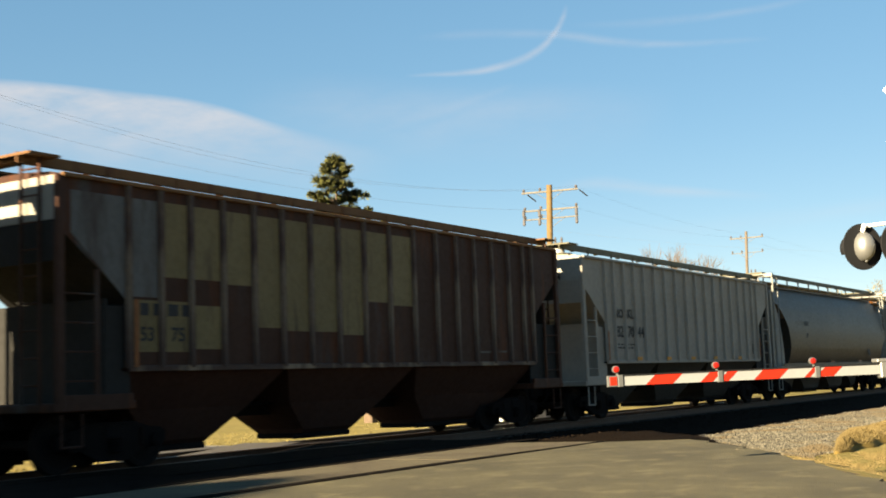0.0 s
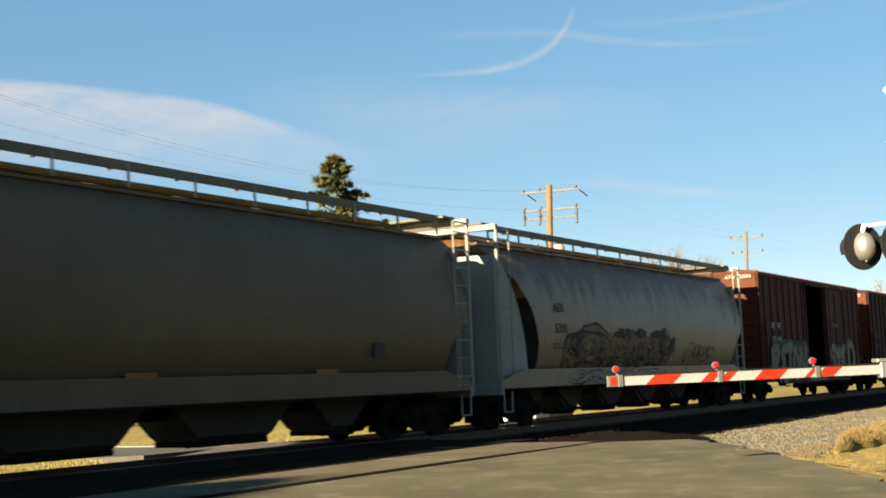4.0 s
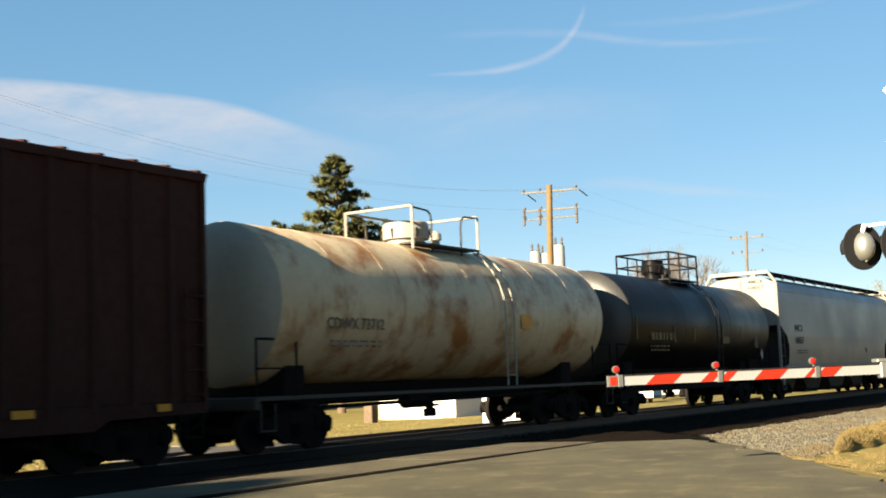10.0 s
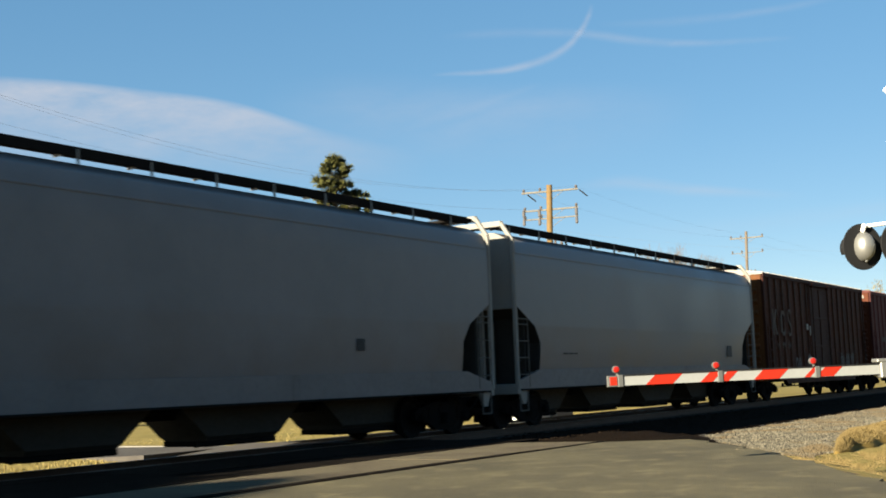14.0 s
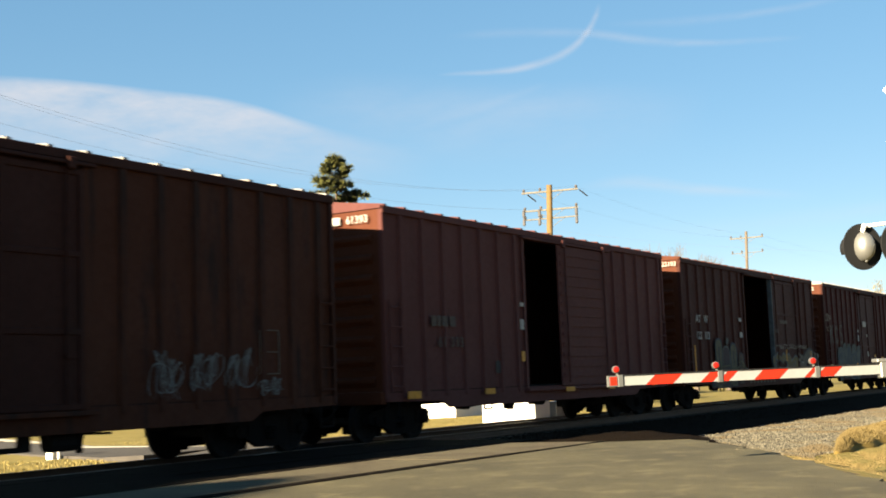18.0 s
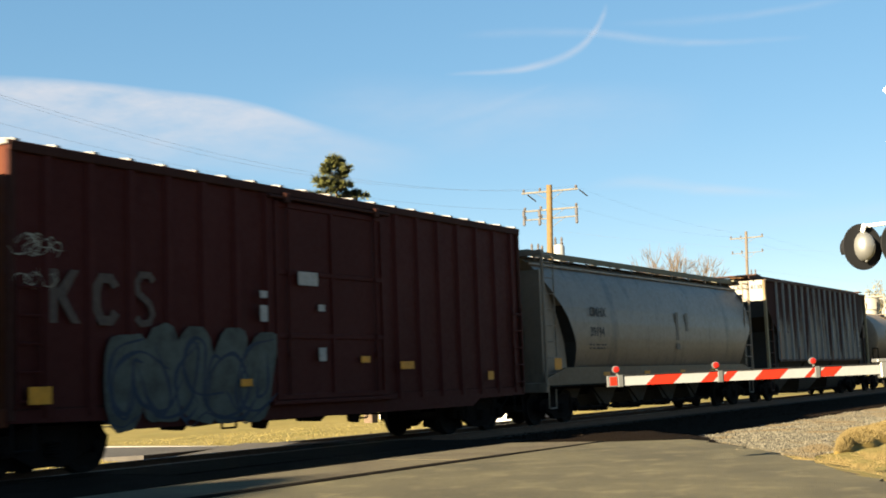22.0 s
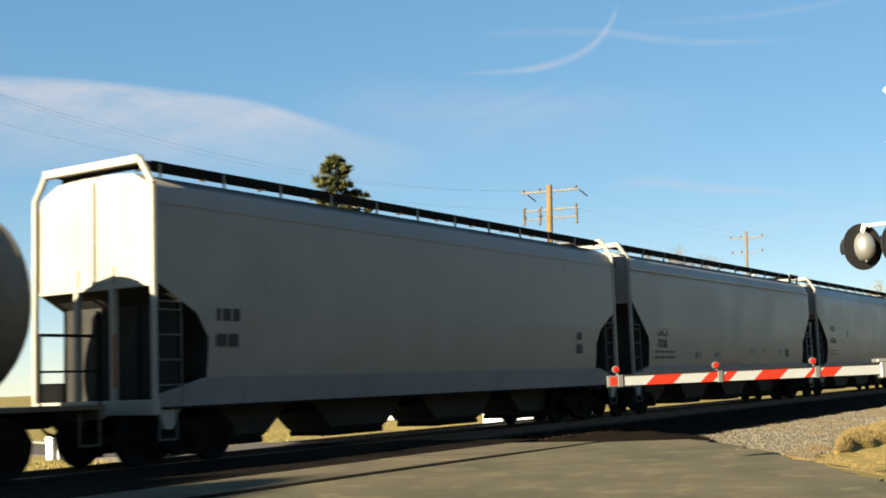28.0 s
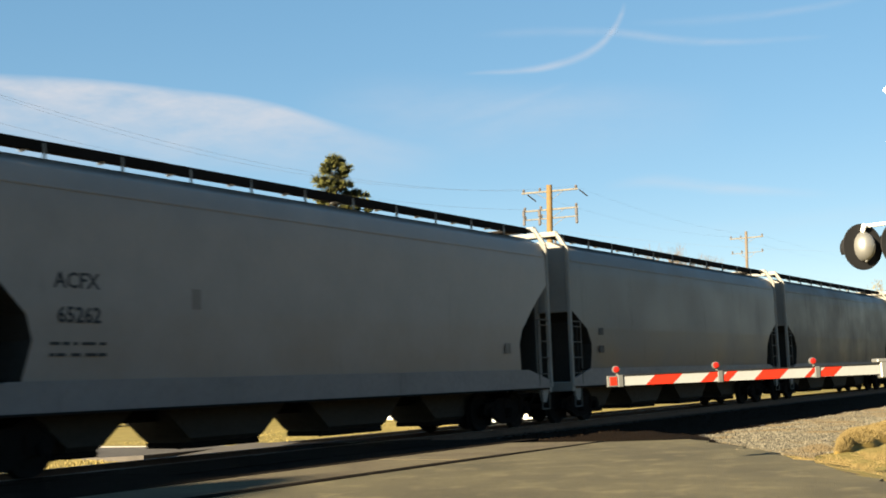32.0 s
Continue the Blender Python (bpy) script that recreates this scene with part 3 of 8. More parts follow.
# ------------------------------------------------------------ boxcars
def boxcar(label, front, rear, body, end_mat, door, opened, roof_mat, inset=1.15, flat_posts=False, sill_mat=None, eave=5.02, door_mat=None, ribs=8, first=0.72, pitch=0.84, edge_mat=None):
    """door: (left, right) of the opening; opened: None, or (left, right) of the door that is slid along the side."""
    car, half = new_car("boxcar", label, front, rear)
    Y, zs = 1.50, 0.98
    d0, d1 = door
    running_gear(car, half, inset, rear_inset=1.5)
    brake_rigging(car, -0.6)
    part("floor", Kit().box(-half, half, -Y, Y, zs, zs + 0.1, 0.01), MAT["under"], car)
    for a, b in ((-half, d0), (d1, half)):
        part("side_panel", Kit().box(a, b, -Y, -Y + 0.05, zs - 0.02, eave - 0.03), body, car)
    part("door_lintel", Kit().box(d0, d1, -Y, -Y + 0.05, 4.78, eave - 0.03), body, car)
    part("far_side", Kit().box(-half, half, Y - 0.05, Y, zs - 0.1, eave - 0.03), body, car)
    # pale panel added on the far wall to lift the black interior
    part("inner_lining", Kit().box(d0 - 0.6, d1 + 0.6, Y - 0.075, Y - 0.052, zs + 0.1, eave - 0.3), MAT["lining"], car, "pale panel added to lift the interior, tinted for skylight")
    part("top_chord", Kit().box(-half, half, -Y - 0.07, -Y + 0.02, eave - 0.16, eave, 0.015), edge_mat or body, car)
    # side sill, deeper between the trucks
    lo, i = 0.66, half - 2.5
    part("side_sill", Kit().prism([(-half, 0.86), (-i - 0.3, 0.82), (-i, lo), (i, lo), (i + 0.3, 0.82), (half, 0.86), (half, zs + 0.06), (-half, zs + 0.06)], -Y - 0.03, -Y + 0.03), sill_mat or body, car)
    # posts
    post = Kit().prism([(-0.10, 0.0), (-0.055, -0.06), (0.055, -0.06), (0.10, 0.0)], zs - 0.05, eave - 0.16)
    post.v = [(x, z, y) for x, y, z in post.v]
    pm = post.mesh("side_post")
    x = -half + first
    while x < half - 0.3:
        if not d0 - 0.12 < x < d1 + 0.12 and not (opened and opened[0] - 0.1 < x < opened[1] + 0.1):
            part("side_post", pm, body, car, at=pose(x, -Y, 0))
        x += pitch
    for sx in (-1, 1):
        part("corner_post", Kit().box(sx * half - sx * 0.13, sx * half, -Y - 0.05, -Y + 0.08, 0.88, eave - 0.1, 0.02), edge_mat or body, car)
        for q in (d0 - 0.07, d1 + 0.07):
            if sx < 0:
                part("door_post", Kit().box(q - 0.06, q + 0.06, -Y - 0.06, -Y + 0.04, zs - 0.05, eave - 0.16, 0.01), body, car)
        part("end_wall", Kit().box(sx * half - sx * 0.05, sx * half, -Y, Y, 0.95, eave - 0.02), end_mat, car)
        # ribbed end
        if sx < 0:
            for j in range(ribs):
                z = 1.3 + j * (eave - 1.55) / ribs
                k = Kit().prism([(-0.0, z - 0.13), (-0.075, z - 0.03), (-0.075, z + 0.03), (0.0, z + 0.10)], -1.28, 1.28)
                part("end_rib", k, end_mat, car, at=pose(-half, 0, 0))
            part("end_sill", Kit().box(-half - 0.12, -half + 0.05, -Y, Y, 0.80, 1.08, 0.02), end_mat, car)
            for z in (1.55, 2.0, 2.45, 2.9):
                part("grab_iron", Kit().pipe([(-half - 0.0, -0.75, z), (-half - 0.11, -0.75, z), (-half - 0.11, -1.25, z), (-half, -1.25, z)], 0.014), end_mat, car)
    # roof: low gable with cross ribs
    rk = Kit()
    pk = eave + 0.20
    rk.add([(sx * (half + 0.04), y, z) for sx in (-1, 1) for y, z in ((-Y - 0.05, eave), (0, pk), (Y + 0.05, eave), (Y + 0.05, eave - 0.06), (-Y - 0.05, eave - 0.06))],
           [(0, 1, 6, 5), (1, 2, 7, 6), (2, 3, 8, 7), (3, 4, 9, 8), (4, 0, 5, 9), (0, 4, 3, 2, 1), (5, 6, 7, 8, 9)])
    roof = part("roof", rk, roof_mat, car)
    n = 20
    for j in range(n + 1):
        x = -half + 0.15 + j * (2 * half - 0.3) / n
        part("roof_rib", Kit().add([(x + dx, y, z + dz) for dx in (-0.05, 0.05) for dz in (0.0, 0.04) for y, z in ((-Y - 0.04, eave), (0, pk), (Y + 0.04, eave))],
                                   [(0, 1, 4, 3), (1, 2, 5, 4), (6, 7, 10, 9), (7, 8, 11, 10), (3, 4, 10, 9), (4, 5, 11, 10), (0, 3, 9, 6), (2, 5, 11, 8)]), roof_mat, roof)
    # door
    a, b = opened or door
    yy = -Y - (0.11 if opened else 0.05)
    dk = Kit().box(a, b, yy, yy + 0.05, zs + 0.04, 4.76, 0.01)
    dr = part("door", dk, door_mat or body, car, "sliding door pushed open along the side" if opened else "closed sliding door")
    if flat_posts:
        for j in range(13):
            z = 1.25 + j * 0.27
            part("door_corrugation", Kit().prism([(a + 0.1, z), (b - 0.1, z), (b - 0.12, z + 0.11), (a + 0.12, z + 0.11)], yy - 0.022, yy + 0.01), door_mat or body, dr)
    else:
        for z in (1.06, 2.2, 3.4, 4.68):
            part("door_rail", Kit().box(a, b, yy - 0.03, yy + 0.01, z - 0.05, z + 0.05, 0.01), door_mat or body, dr)
        for q in (a + 0.05, b - 0.05, (a + b) / 2):
            part("door_stile", Kit().box(q - 0.05, q + 0.05, yy - 0.035, yy + 0.01, zs + 0.05, 4.75, 0.01), door_mat or body, dr)
    for q in (a + 0.35, b - 0.35):
        part("lock_rod", Kit().rod((q, yy - 0.05, 1.1), (q, yy - 0.05, 4.7), 0.022, 6).box(q - 0.03, q + 0.15, yy - 0.08, yy - 0.03, 1.8, 1.9), door_mat or body, dr)
    lo_x, hi_x = min(a, d0) - 0.2, max(b, d1) + 0.2
    part("door_track", Kit().box(lo_x, hi_x, -Y - 0.16, -Y - 0.02, zs - 0.06, zs + 0.02, 0.01), sill_mat or body, car)
    part("door_track", Kit().box(lo_x, hi_x, -Y - 0.15, -Y - 0.02, 4.78, 4.84, 0.01), edge_mat or body, car)
    for q in (a + 0.3, b - 0.3):
        part("door_hanger", Kit().box(q - 0.08, q + 0.08, -Y - 0.18, -Y - 0.05, 4.70, 4.90, 0.02), edge_mat or body, car)
    part("ladder", shared("box_ladder", lambda: ladder_kit(0.42, 1.05, 3.0)), body, car, at=pose(half - 0.35, -Y - 0.07, 0))
    part("ladder", shared("box_ladder", lambda: ladder_kit(0.42, 1.05, 3.0)), body, car, at=pose(-half + 0.35, -Y - 0.07, 0))
    for s in (-1, 1):
        part("stirrup", shared("stirrup", stirrup_kit), MAT["under"], car, at=pose(s * (half - 0.3), -Y, 0))
    return car, half


# ------------------------------------------------------------ covered hoppers
def along(table, z):
    """Linear reading of (z, value) pairs in rising z."""
    if z <= table[0][0]:
        return table[0][1]
    for (a, u), (b, v) in zip(table, table[1:]):
        if z <= b:
            return u + (v - u) * (z - a) / (b - a)
    return table[-1][1]


def hopper_shell(half, prof, cut, split, back=None):
    """prof: (z, half width) from the bottom edge up to the ridge; cut: (z, inset from the end). Sides, roof and slope sheets in one skin."""
    zs = sorted(set([z for z, _ in prof] + [z for z, _ in cut + (back or []) if prof[0][0] < z < prof[-1][0]]))
    k, sheets = Kit(), Kit()
    rows = [(z, along(prof, z), half - along(cut, z), half - along(back or cut, z)) for z in zs]
    v, f, g = [], [], []
    for z, w, x, q in rows:
        v += [(-x, -w, z), (q, -w, z), (q, w, z), (-x, w, z)]
    for j in range(len(rows) - 1):
        a, b = 4 * j, 4 * j + 4
        for i in range(4):
            q = (i + 1) % 4
            (g if i % 2 and rows[j + 1][0] < split else f).append((a + i, a + q, b + q, b + i))
    t = 4 * (len(rows) - 1)
    f.append((t, t + 1, t + 2, t + 3))
    g.append((3, 2, 1, 0))
    return k.add(v, f), sheets.add(v, g)


def hopper_bays(car, x0, x1, gaps, z_top, w_top, mat, gap, apex, z_bot=0.36, w_bot=0.55, pipe=False, apex_w=0.4):
    """gaps: where neighbouring bays meet; gap: the open width between their feet; apex: (width, height) of the opening's top."""
    edges = [x0] + list(gaps) + [x1]
    for j, (a, b) in enumerate(zip(edges, edges[1:])):
        k, v = Kit(), []
        for z, d, hy in ((z_top, 0.0, w_top), (apex[1], apex[0] / 2, min(w_top, w_bot + apex_w)), (z_bot + 0.1, gap / 2 - 0.06, w_bot + 0.12), (z_bot, gap / 2, w_bot)):
            p, q = a + d, b - d
            v += [(p, -hy, z), (q, -hy, z), (q, hy, z), (p, hy, z)]
        f = [(12, 13, 14, 15), (0, 1, 2, 3)]
        for r in (0, 4, 8):
            f += [(r + i, r + (i + 1) % 4, r + 4 + (i + 1) % 4, r + 4 + i) for i in range(4)]
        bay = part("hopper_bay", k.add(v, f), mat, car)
        p, q = a + gap / 2, b - gap / 2
        part("outlet_gate", Kit().box(p - 0.02, q + 0.02, -w_bot - 0.06, w_bot + 0.06, z_bot - 0.09, z_bot + 0.02, 0.02)
             .rod((p - 0.34, -w_bot - 0.1, z_bot - 0.03), (p + 0.1, -w_bot - 0.1, z_bot - 0.03), 0.03, 8).rod((p - 0.36, -w_bot - 0.1, z_bot - 0.03), (p - 0.28, -w_bot - 0.1, z_bot - 0.03), 0.055, 8), MAT["under"], bay)
    if pipe:
        p = Kit().rod((x0 + 0.3, -0.72, 0.36), (x1 - 0.3, -0.72, 0.36), 0.045, 8)
        n = 2 * len(edges)
        for j in range(n):
            q = x0 + 0.6 + j * (x1 - x0 - 1.2) / (n - 1)
            p.rod((q - 0.07, -0.72, 0.36), (q + 0.07, -0.72, 0.36), 0.085, 8)
        part("unloading_pipe", p, MAT["under"], car)
        for q in gaps:
            part("bay_brace", Kit().rod((q - 0.1, -0.66, 0.92), (q + 0.62, -0.70, 0.40), 0.03, 6), MAT["under"], car)


def running_board(car, half, z, y0, y1, mat, post_mat, roof_z, pitch=1.6, slant=0.0):
    """Roof walk along the near edge and its twin on the far edge."""
    for s in (1, -1):
        a, b = s * y0, s * y1
        w = part("running_board", Kit().box(-half, half, a + 0.02 * s, b, z - 0.02, z + 0.02), mat, car)
        part("walk_edge", Kit().box(-half, half, a - 0.015, a + 0.015, z - 0.13, z + 0.035), mat, w)
        if s > 0:
            x = -half + 0.2
            while x < half:
                part("running_board_bracket", Kit().pipe([(x - slant, a - 0.02, roof_z - 0.02), (x, a, z), (x, b, z - 0.04)], 0.028, 6), post_mat, w)
                x += pitch


def hatches(car, xs, z, mat, y=0.0):
    for x in xs:
        part("roof_hatch", Kit().turned([(0.42, z - 0.05), (0.42, z + 0.09), (0.38, z + 0.13), (0.1, z + 0.15)], 16, (x, y, 0)), mat, car)


def end_frame(car, half, top, mat, mast_y=1.48, knee=4.5, top_y=1.15, rung_top=2.7, sx=-1, bar=0.12, extra=True, thick=0.045, rung_mat=None):
    """Ladder posts, cross bars and platform at one end of a hopper."""
    x = sx * half
    for s in (-1, 1):
        part("end_post", Kit().pipe([(x, s * mast_y, 1.0), (x, s * mast_y, knee), (x, s * top_y, top)], thick, 6), mat, car)
    part("end_top_bar", Kit().box(x - 0.07, x + 0.07, -top_y - 0.05, top_y + 0.05, top - bar, top + 0.02, 0.01), mat, car)
    part("end_platform", Kit().box(x - sx * 0.0, x - sx * 1.7, -1.48, 1.48, 1.0, 1.09, 0.01), mat, car)
    part("end_sill", Kit().box(x + sx * 0.04, x - sx * 0.12, -1.5, 1.5, 0.86, 1.12, 0.02), mat, car)
    for s in (-0.45, 0.45):
        part("end_brace", Kit().box(x - sx * 0.02, x - sx * 0.12, s - 0.05, s + 0.05, 1.05, 3.4), mat, car)
    if extra:
        k = Kit()
        for s in (-1.0,):
            xx = x - sx * 0.62
            k.pipe([(xx, s * mast_y, 1.05), (xx, s * mast_y, rung_top), (x, s * mast_y, rung_top)], 0.02, 6)
            z = 1.35
            while z < rung_top:
                k.rod((xx, s * mast_y, z), (x, s * mast_y, z), 0.016, 6)
                z += 0.42
        part("side_ladder", k, rung_mat or mat, car)
    part("stirrup", shared("stirrup", stirrup_kit), rung_mat or mat, car, at=pose(x - sx * 0.3, -1.48, 0))


def ribbed_hopper(label, front, rear, body, lower, roof_mat, posts, top=4.56, bottom=1.64, cut=1.45, post_mat=None, end_mat=None, walk_mat=None, walk_z=4.95, cap_mat=None, sunlit_top=None, gaps=(-2.85, 1.5), inset=1.5, post_at=None, chord_mat=None, corner=None, bulkhead=None):
    car, half = new_car("covered_hopper", label, front, rear)
    Y = 1.46
    running_gear(car, half, inset, rear_inset=1.85)
    prof = [(bottom, Y), (top, Y), (top + 0.07, Y - 0.25), (top + 0.13, 0.5), (top + 0.14, 0.3)]
    skin, sheets = hopper_shell(half - 0.12, prof, [(bottom, cut), (2.7, cut - 0.05), (3.78, 0.0), (5.2, 0.0)], 3.9)
    part("shell", skin, body, car)
    # slope sheets take a near-black colour for the shade beneath the end
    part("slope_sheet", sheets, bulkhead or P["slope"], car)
    part("top_chord", Kit().box(-half + 0.1, half - 0.1, -Y - 0.082, -Y, top - 0.035, top + 0.03, 0.008), cap_mat or body, car)
    part("bottom_chord", Kit().box(-half + cut, half - cut, -Y - 0.05, -Y + 0.01, bottom - 0.06, bottom + 0.04, 0.01), chord_mat or post_mat or body, car)
    pm = Kit()
    pm.add([(x, y, z) for z in (bottom, top + 0.02) for x, y in ((-0.07, 0.0), (-0.036, -0.075), (0.036, -0.075), (0.07, 0.0))],
           [(0, 1, 5, 4), (1, 2, 6, 5), (2, 3, 7, 6), (3, 0, 4, 7), (0, 3, 2, 1), (4, 5, 6, 7)])
    pmesh = pm.mesh("side_post")
    n = posts
    for x in post_at or [-half + cut + 0.02 + j * (2 * half - 2 * cut - 0.04) / (n - 1) for j in range(n)]:
        part("side_post", pmesh, post_mat or body, car, at=pose(x, -Y, 0))
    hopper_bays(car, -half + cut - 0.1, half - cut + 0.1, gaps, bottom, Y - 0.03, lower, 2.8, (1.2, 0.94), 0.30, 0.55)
    em = end_mat or body
    for sx in (-1, 1):
        x = sx * half
        for s in (-1, 1):
            part("corner_post", Kit().box(x - sx * 0.16, x, s * Y - 0.05, s * Y + 0.05, 0.98, top, 0.02), corner or em, car)
            part("side_stay", Kit().box(x - sx * 0.85, x - sx * 0.78, s * Y - 0.03, s * Y + 0.03, 1.1, 3.2), em, car)
        # pale top panel paints the sun, dark panel below it the shade
        part("end_panel", Kit().box(x - sx * 0.06, x - sx * 0.12, -Y, Y, 3.95, top, 0.0), sunlit_top or em, car)
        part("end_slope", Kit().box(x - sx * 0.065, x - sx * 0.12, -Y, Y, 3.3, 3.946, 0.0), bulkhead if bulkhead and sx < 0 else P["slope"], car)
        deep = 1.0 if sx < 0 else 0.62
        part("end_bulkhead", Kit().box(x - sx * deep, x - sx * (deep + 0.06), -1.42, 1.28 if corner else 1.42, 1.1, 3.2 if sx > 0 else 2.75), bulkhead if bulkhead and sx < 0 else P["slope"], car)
        # cream strips stand in for sun on the bulkhead's far edge
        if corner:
            part("end_web", Kit().box(x - sx * deep, x - sx * (deep + 0.05), 1.28, 1.40, 1.1, 2.9), P["cream_post"], car, "stained cream end web coloured for sun at the far edge")
            part("end_web", Kit().box(x - sx * 0.12, x - sx * deep, 1.40, 1.44, 1.1, 3.3), P["cream_post"], car, "stained cream end web coloured for sun at the far edge")
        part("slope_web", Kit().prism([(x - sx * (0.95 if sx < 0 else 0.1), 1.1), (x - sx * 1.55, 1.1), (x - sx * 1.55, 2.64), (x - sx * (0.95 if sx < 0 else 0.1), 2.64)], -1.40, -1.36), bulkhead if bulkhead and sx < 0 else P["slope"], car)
        part("end_sill", Kit().box(x + sx * 0.05, x - sx * 1.6, -1.5, 1.5, 0.98, 1.12, 0.02), em, car)
        part("side_sill_stub", Kit().box(x - sx * 0.02, x - sx * 1.55, -Y - 0.04, -Y + 0.04, 1.02, 1.24, 0.01), em, car)
        for z in (1.45, 1.9, 2.35, 2.8):
            part("grab_iron", Kit().rod((x - sx * 0.05, -Y - 0.02, z), (x - sx * 0.8, -Y - 0.02, z), 0.016, 6), em, car)
        lk = Kit()
        for q in (-1.15, -0.72):
            lk.box(x + sx * 0.02, x + sx * 0.06, q - 0.02, q + 0.02, 1.1, walk_z)
        z = 1.4
        while z < walk_z:
            lk.rod((x + sx * 0.04, -1.15, z), (x + sx * 0.04, -0.72, z), 0.016, 6)
            z += 0.42
        if not ((corner or bulkhead) and sx < 0):
            part("end_ladder", lk, em, car)
        part("stirrup", shared("stirrup", stirrup_kit), em, car, at=pose(x - sx * 0.3, -1.48, 0))
    running_board(car, half + 0.35, walk_z, -1.0, -0.45, walk_mat or roof_mat, walk_mat or roof_mat, top + 0.18)
    for sx in (-1, 1):
        part("cross_walk", Kit().box(sx * (half - 0.25), sx * (half + 0.35), -1.3, 1.3, walk_z - 0.02, walk_z + 0.02), walk_mat or roof_mat, car)
    hatches(car, [-half + 1.6 + j * (2 * half - 3.2) / 9 for j in range(10)], top + 0.16, roof_mat)
    return car, half


BIG = [(1.46, 1.42), (1.9, 1.47), (2.6, 1.505), (3.4, 1.505), (4.0, 1.505), (4.38, 1.50), (4.44, 1.485), (4.70, 1.405), (4.76, 1.35), (4.80, 1.27), (4.96, 0.95), (4.99, 0.6), (5.0, 0.3)]
ROUND = [(1.22, 1.12), (1.55, 1.30), (1.75, 1.38), (2.1, 1.46), (2.5, 1.50), (2.9, 1.495), (3.3, 1.45), (3.7, 1.36), (4.07, 1.22), (4.40, 1.02), (4.62, 0.8), (4.76, 0.5), (4.80, 0.3)]


def smooth_hopper(label, front, rear, body, lower, cut, prof=BIG, walk=(5.16, -1.12, -0.55), walk_mat=None, sill=(0.99, 1.46), top=5.22, knee=4.72, pipe=False, end_mat=None, pitch=1.6, slant=0.0, walk_roof=4.93, rung_top=2.75, inset=1.15, bay_top=1.2, sill_mat=None, w_bot=0.5, gaps=(-4.3, -0.3, 3.75), gap=2.15, web=0.0, back=None, rear_inset=1.55, through_sill=True, apex=(0.45, 1.05), apex_w=0.12):
    car, half = new_car("covered_hopper", label, front, rear)
    running_gear(car, half, inset, through_sill, rear_inset=rear_inset)
    em = end_mat or body
    skin, sheets = hopper_shell(half, prof, cut, 3.5, back)
    part("shell", skin, body, car, smooth=True)
    # dark colour here stands in for shade under the sloping ends
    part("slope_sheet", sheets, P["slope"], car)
    if web:
        # flat bulkhead and side webs close the space under the rounded shell's ends
        for sx in (-1, 1):
            part("end_bulkhead", Kit().box(sx * (half - 0.10), sx * (half - 0.15), -1.30, 1.30, 1.05, web), end_mat or body, car)
            curve = [(sx * (half - along(cut, z) - 0.12), z) for z in [1.05 + j * (web - 1.05) / 8 for j in range(9)]]
            if sx > 0 and back:
                continue
            curve = [(x + (sx * half - x) * 0.22, z) for x, z in curve]
            part("side_web", Kit().prism([(sx * (half - 0.15), 1.05)] + [p for p in curve if abs(p[0]) < half - 0.2] + [(sx * (half - 0.15), web)], -1.26, -1.22), end_mat or body, car)
    if not web:
        # open cage under the ends: inner bulkhead coloured for shade, end panel above coloured for sun
        zc = next(z for z, c in cut if c < 0.1)
        rim = [(z, w - 0.02) for z, w in prof if z > zc] + [(zc, along(prof, zc) - 0.02)]
        rim.sort()
        ring = [(-w, z) for z, w in rim] + [(w, z) for z, w in reversed(rim)]
        for sx in (-1, 1):
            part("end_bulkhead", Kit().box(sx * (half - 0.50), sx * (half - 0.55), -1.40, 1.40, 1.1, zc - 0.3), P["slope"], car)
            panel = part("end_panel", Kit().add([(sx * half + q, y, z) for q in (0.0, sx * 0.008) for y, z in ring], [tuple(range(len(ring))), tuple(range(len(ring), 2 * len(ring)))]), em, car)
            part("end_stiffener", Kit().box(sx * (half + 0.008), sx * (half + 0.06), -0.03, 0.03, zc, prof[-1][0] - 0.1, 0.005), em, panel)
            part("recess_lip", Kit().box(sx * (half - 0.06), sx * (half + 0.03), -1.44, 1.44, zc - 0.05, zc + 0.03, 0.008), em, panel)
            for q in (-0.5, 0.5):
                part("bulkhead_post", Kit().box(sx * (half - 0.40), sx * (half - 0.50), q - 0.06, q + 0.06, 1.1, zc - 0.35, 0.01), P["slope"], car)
            part("jacking_pad", Kit().prism([(sx * half, sill[0]), (sx * (half - 0.55), sill[0]), (sx * (half - 0.35), 0.62), (sx * (half - 0.2), 0.62)], -1.47, -1.40), em, car)
    for sx in (-1, 1):
        part("cross_walk", Kit().box(sx * (half - 0.4), sx * (half + 0.12), -1.12, 1.12, walk[0] - 0.04, walk[0] + 0.02, 0.008), walk_mat or MAT["under"], car)
    part("side_sill", Kit().prism([(-half, sill[0]), (half, sill[0]), (half, sill[0] + 0.2), (half - 1.1, sill[1]), (-half + 1.1, sill[1]), (-half, sill[0] + 0.2)], -1.49, -1.42), sill_mat or P["cool_sill"], car)
    part("side_sill_flange", Kit().box(-half + 0.1, half - 0.1, -1.53, -1.40, sill[0] - 0.04, sill[0], 0.0), MAT["under"], car)
    part("far_sill", Kit().box(-half, half, 1.42, 1.49, sill[0], sill[1]), body, car)
    x0 = half - along(cut, 1.5) - 0.5
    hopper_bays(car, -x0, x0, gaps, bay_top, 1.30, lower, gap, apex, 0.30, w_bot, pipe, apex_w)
    if prof is BIG:
        lip = 0.045 if slant else 0.012
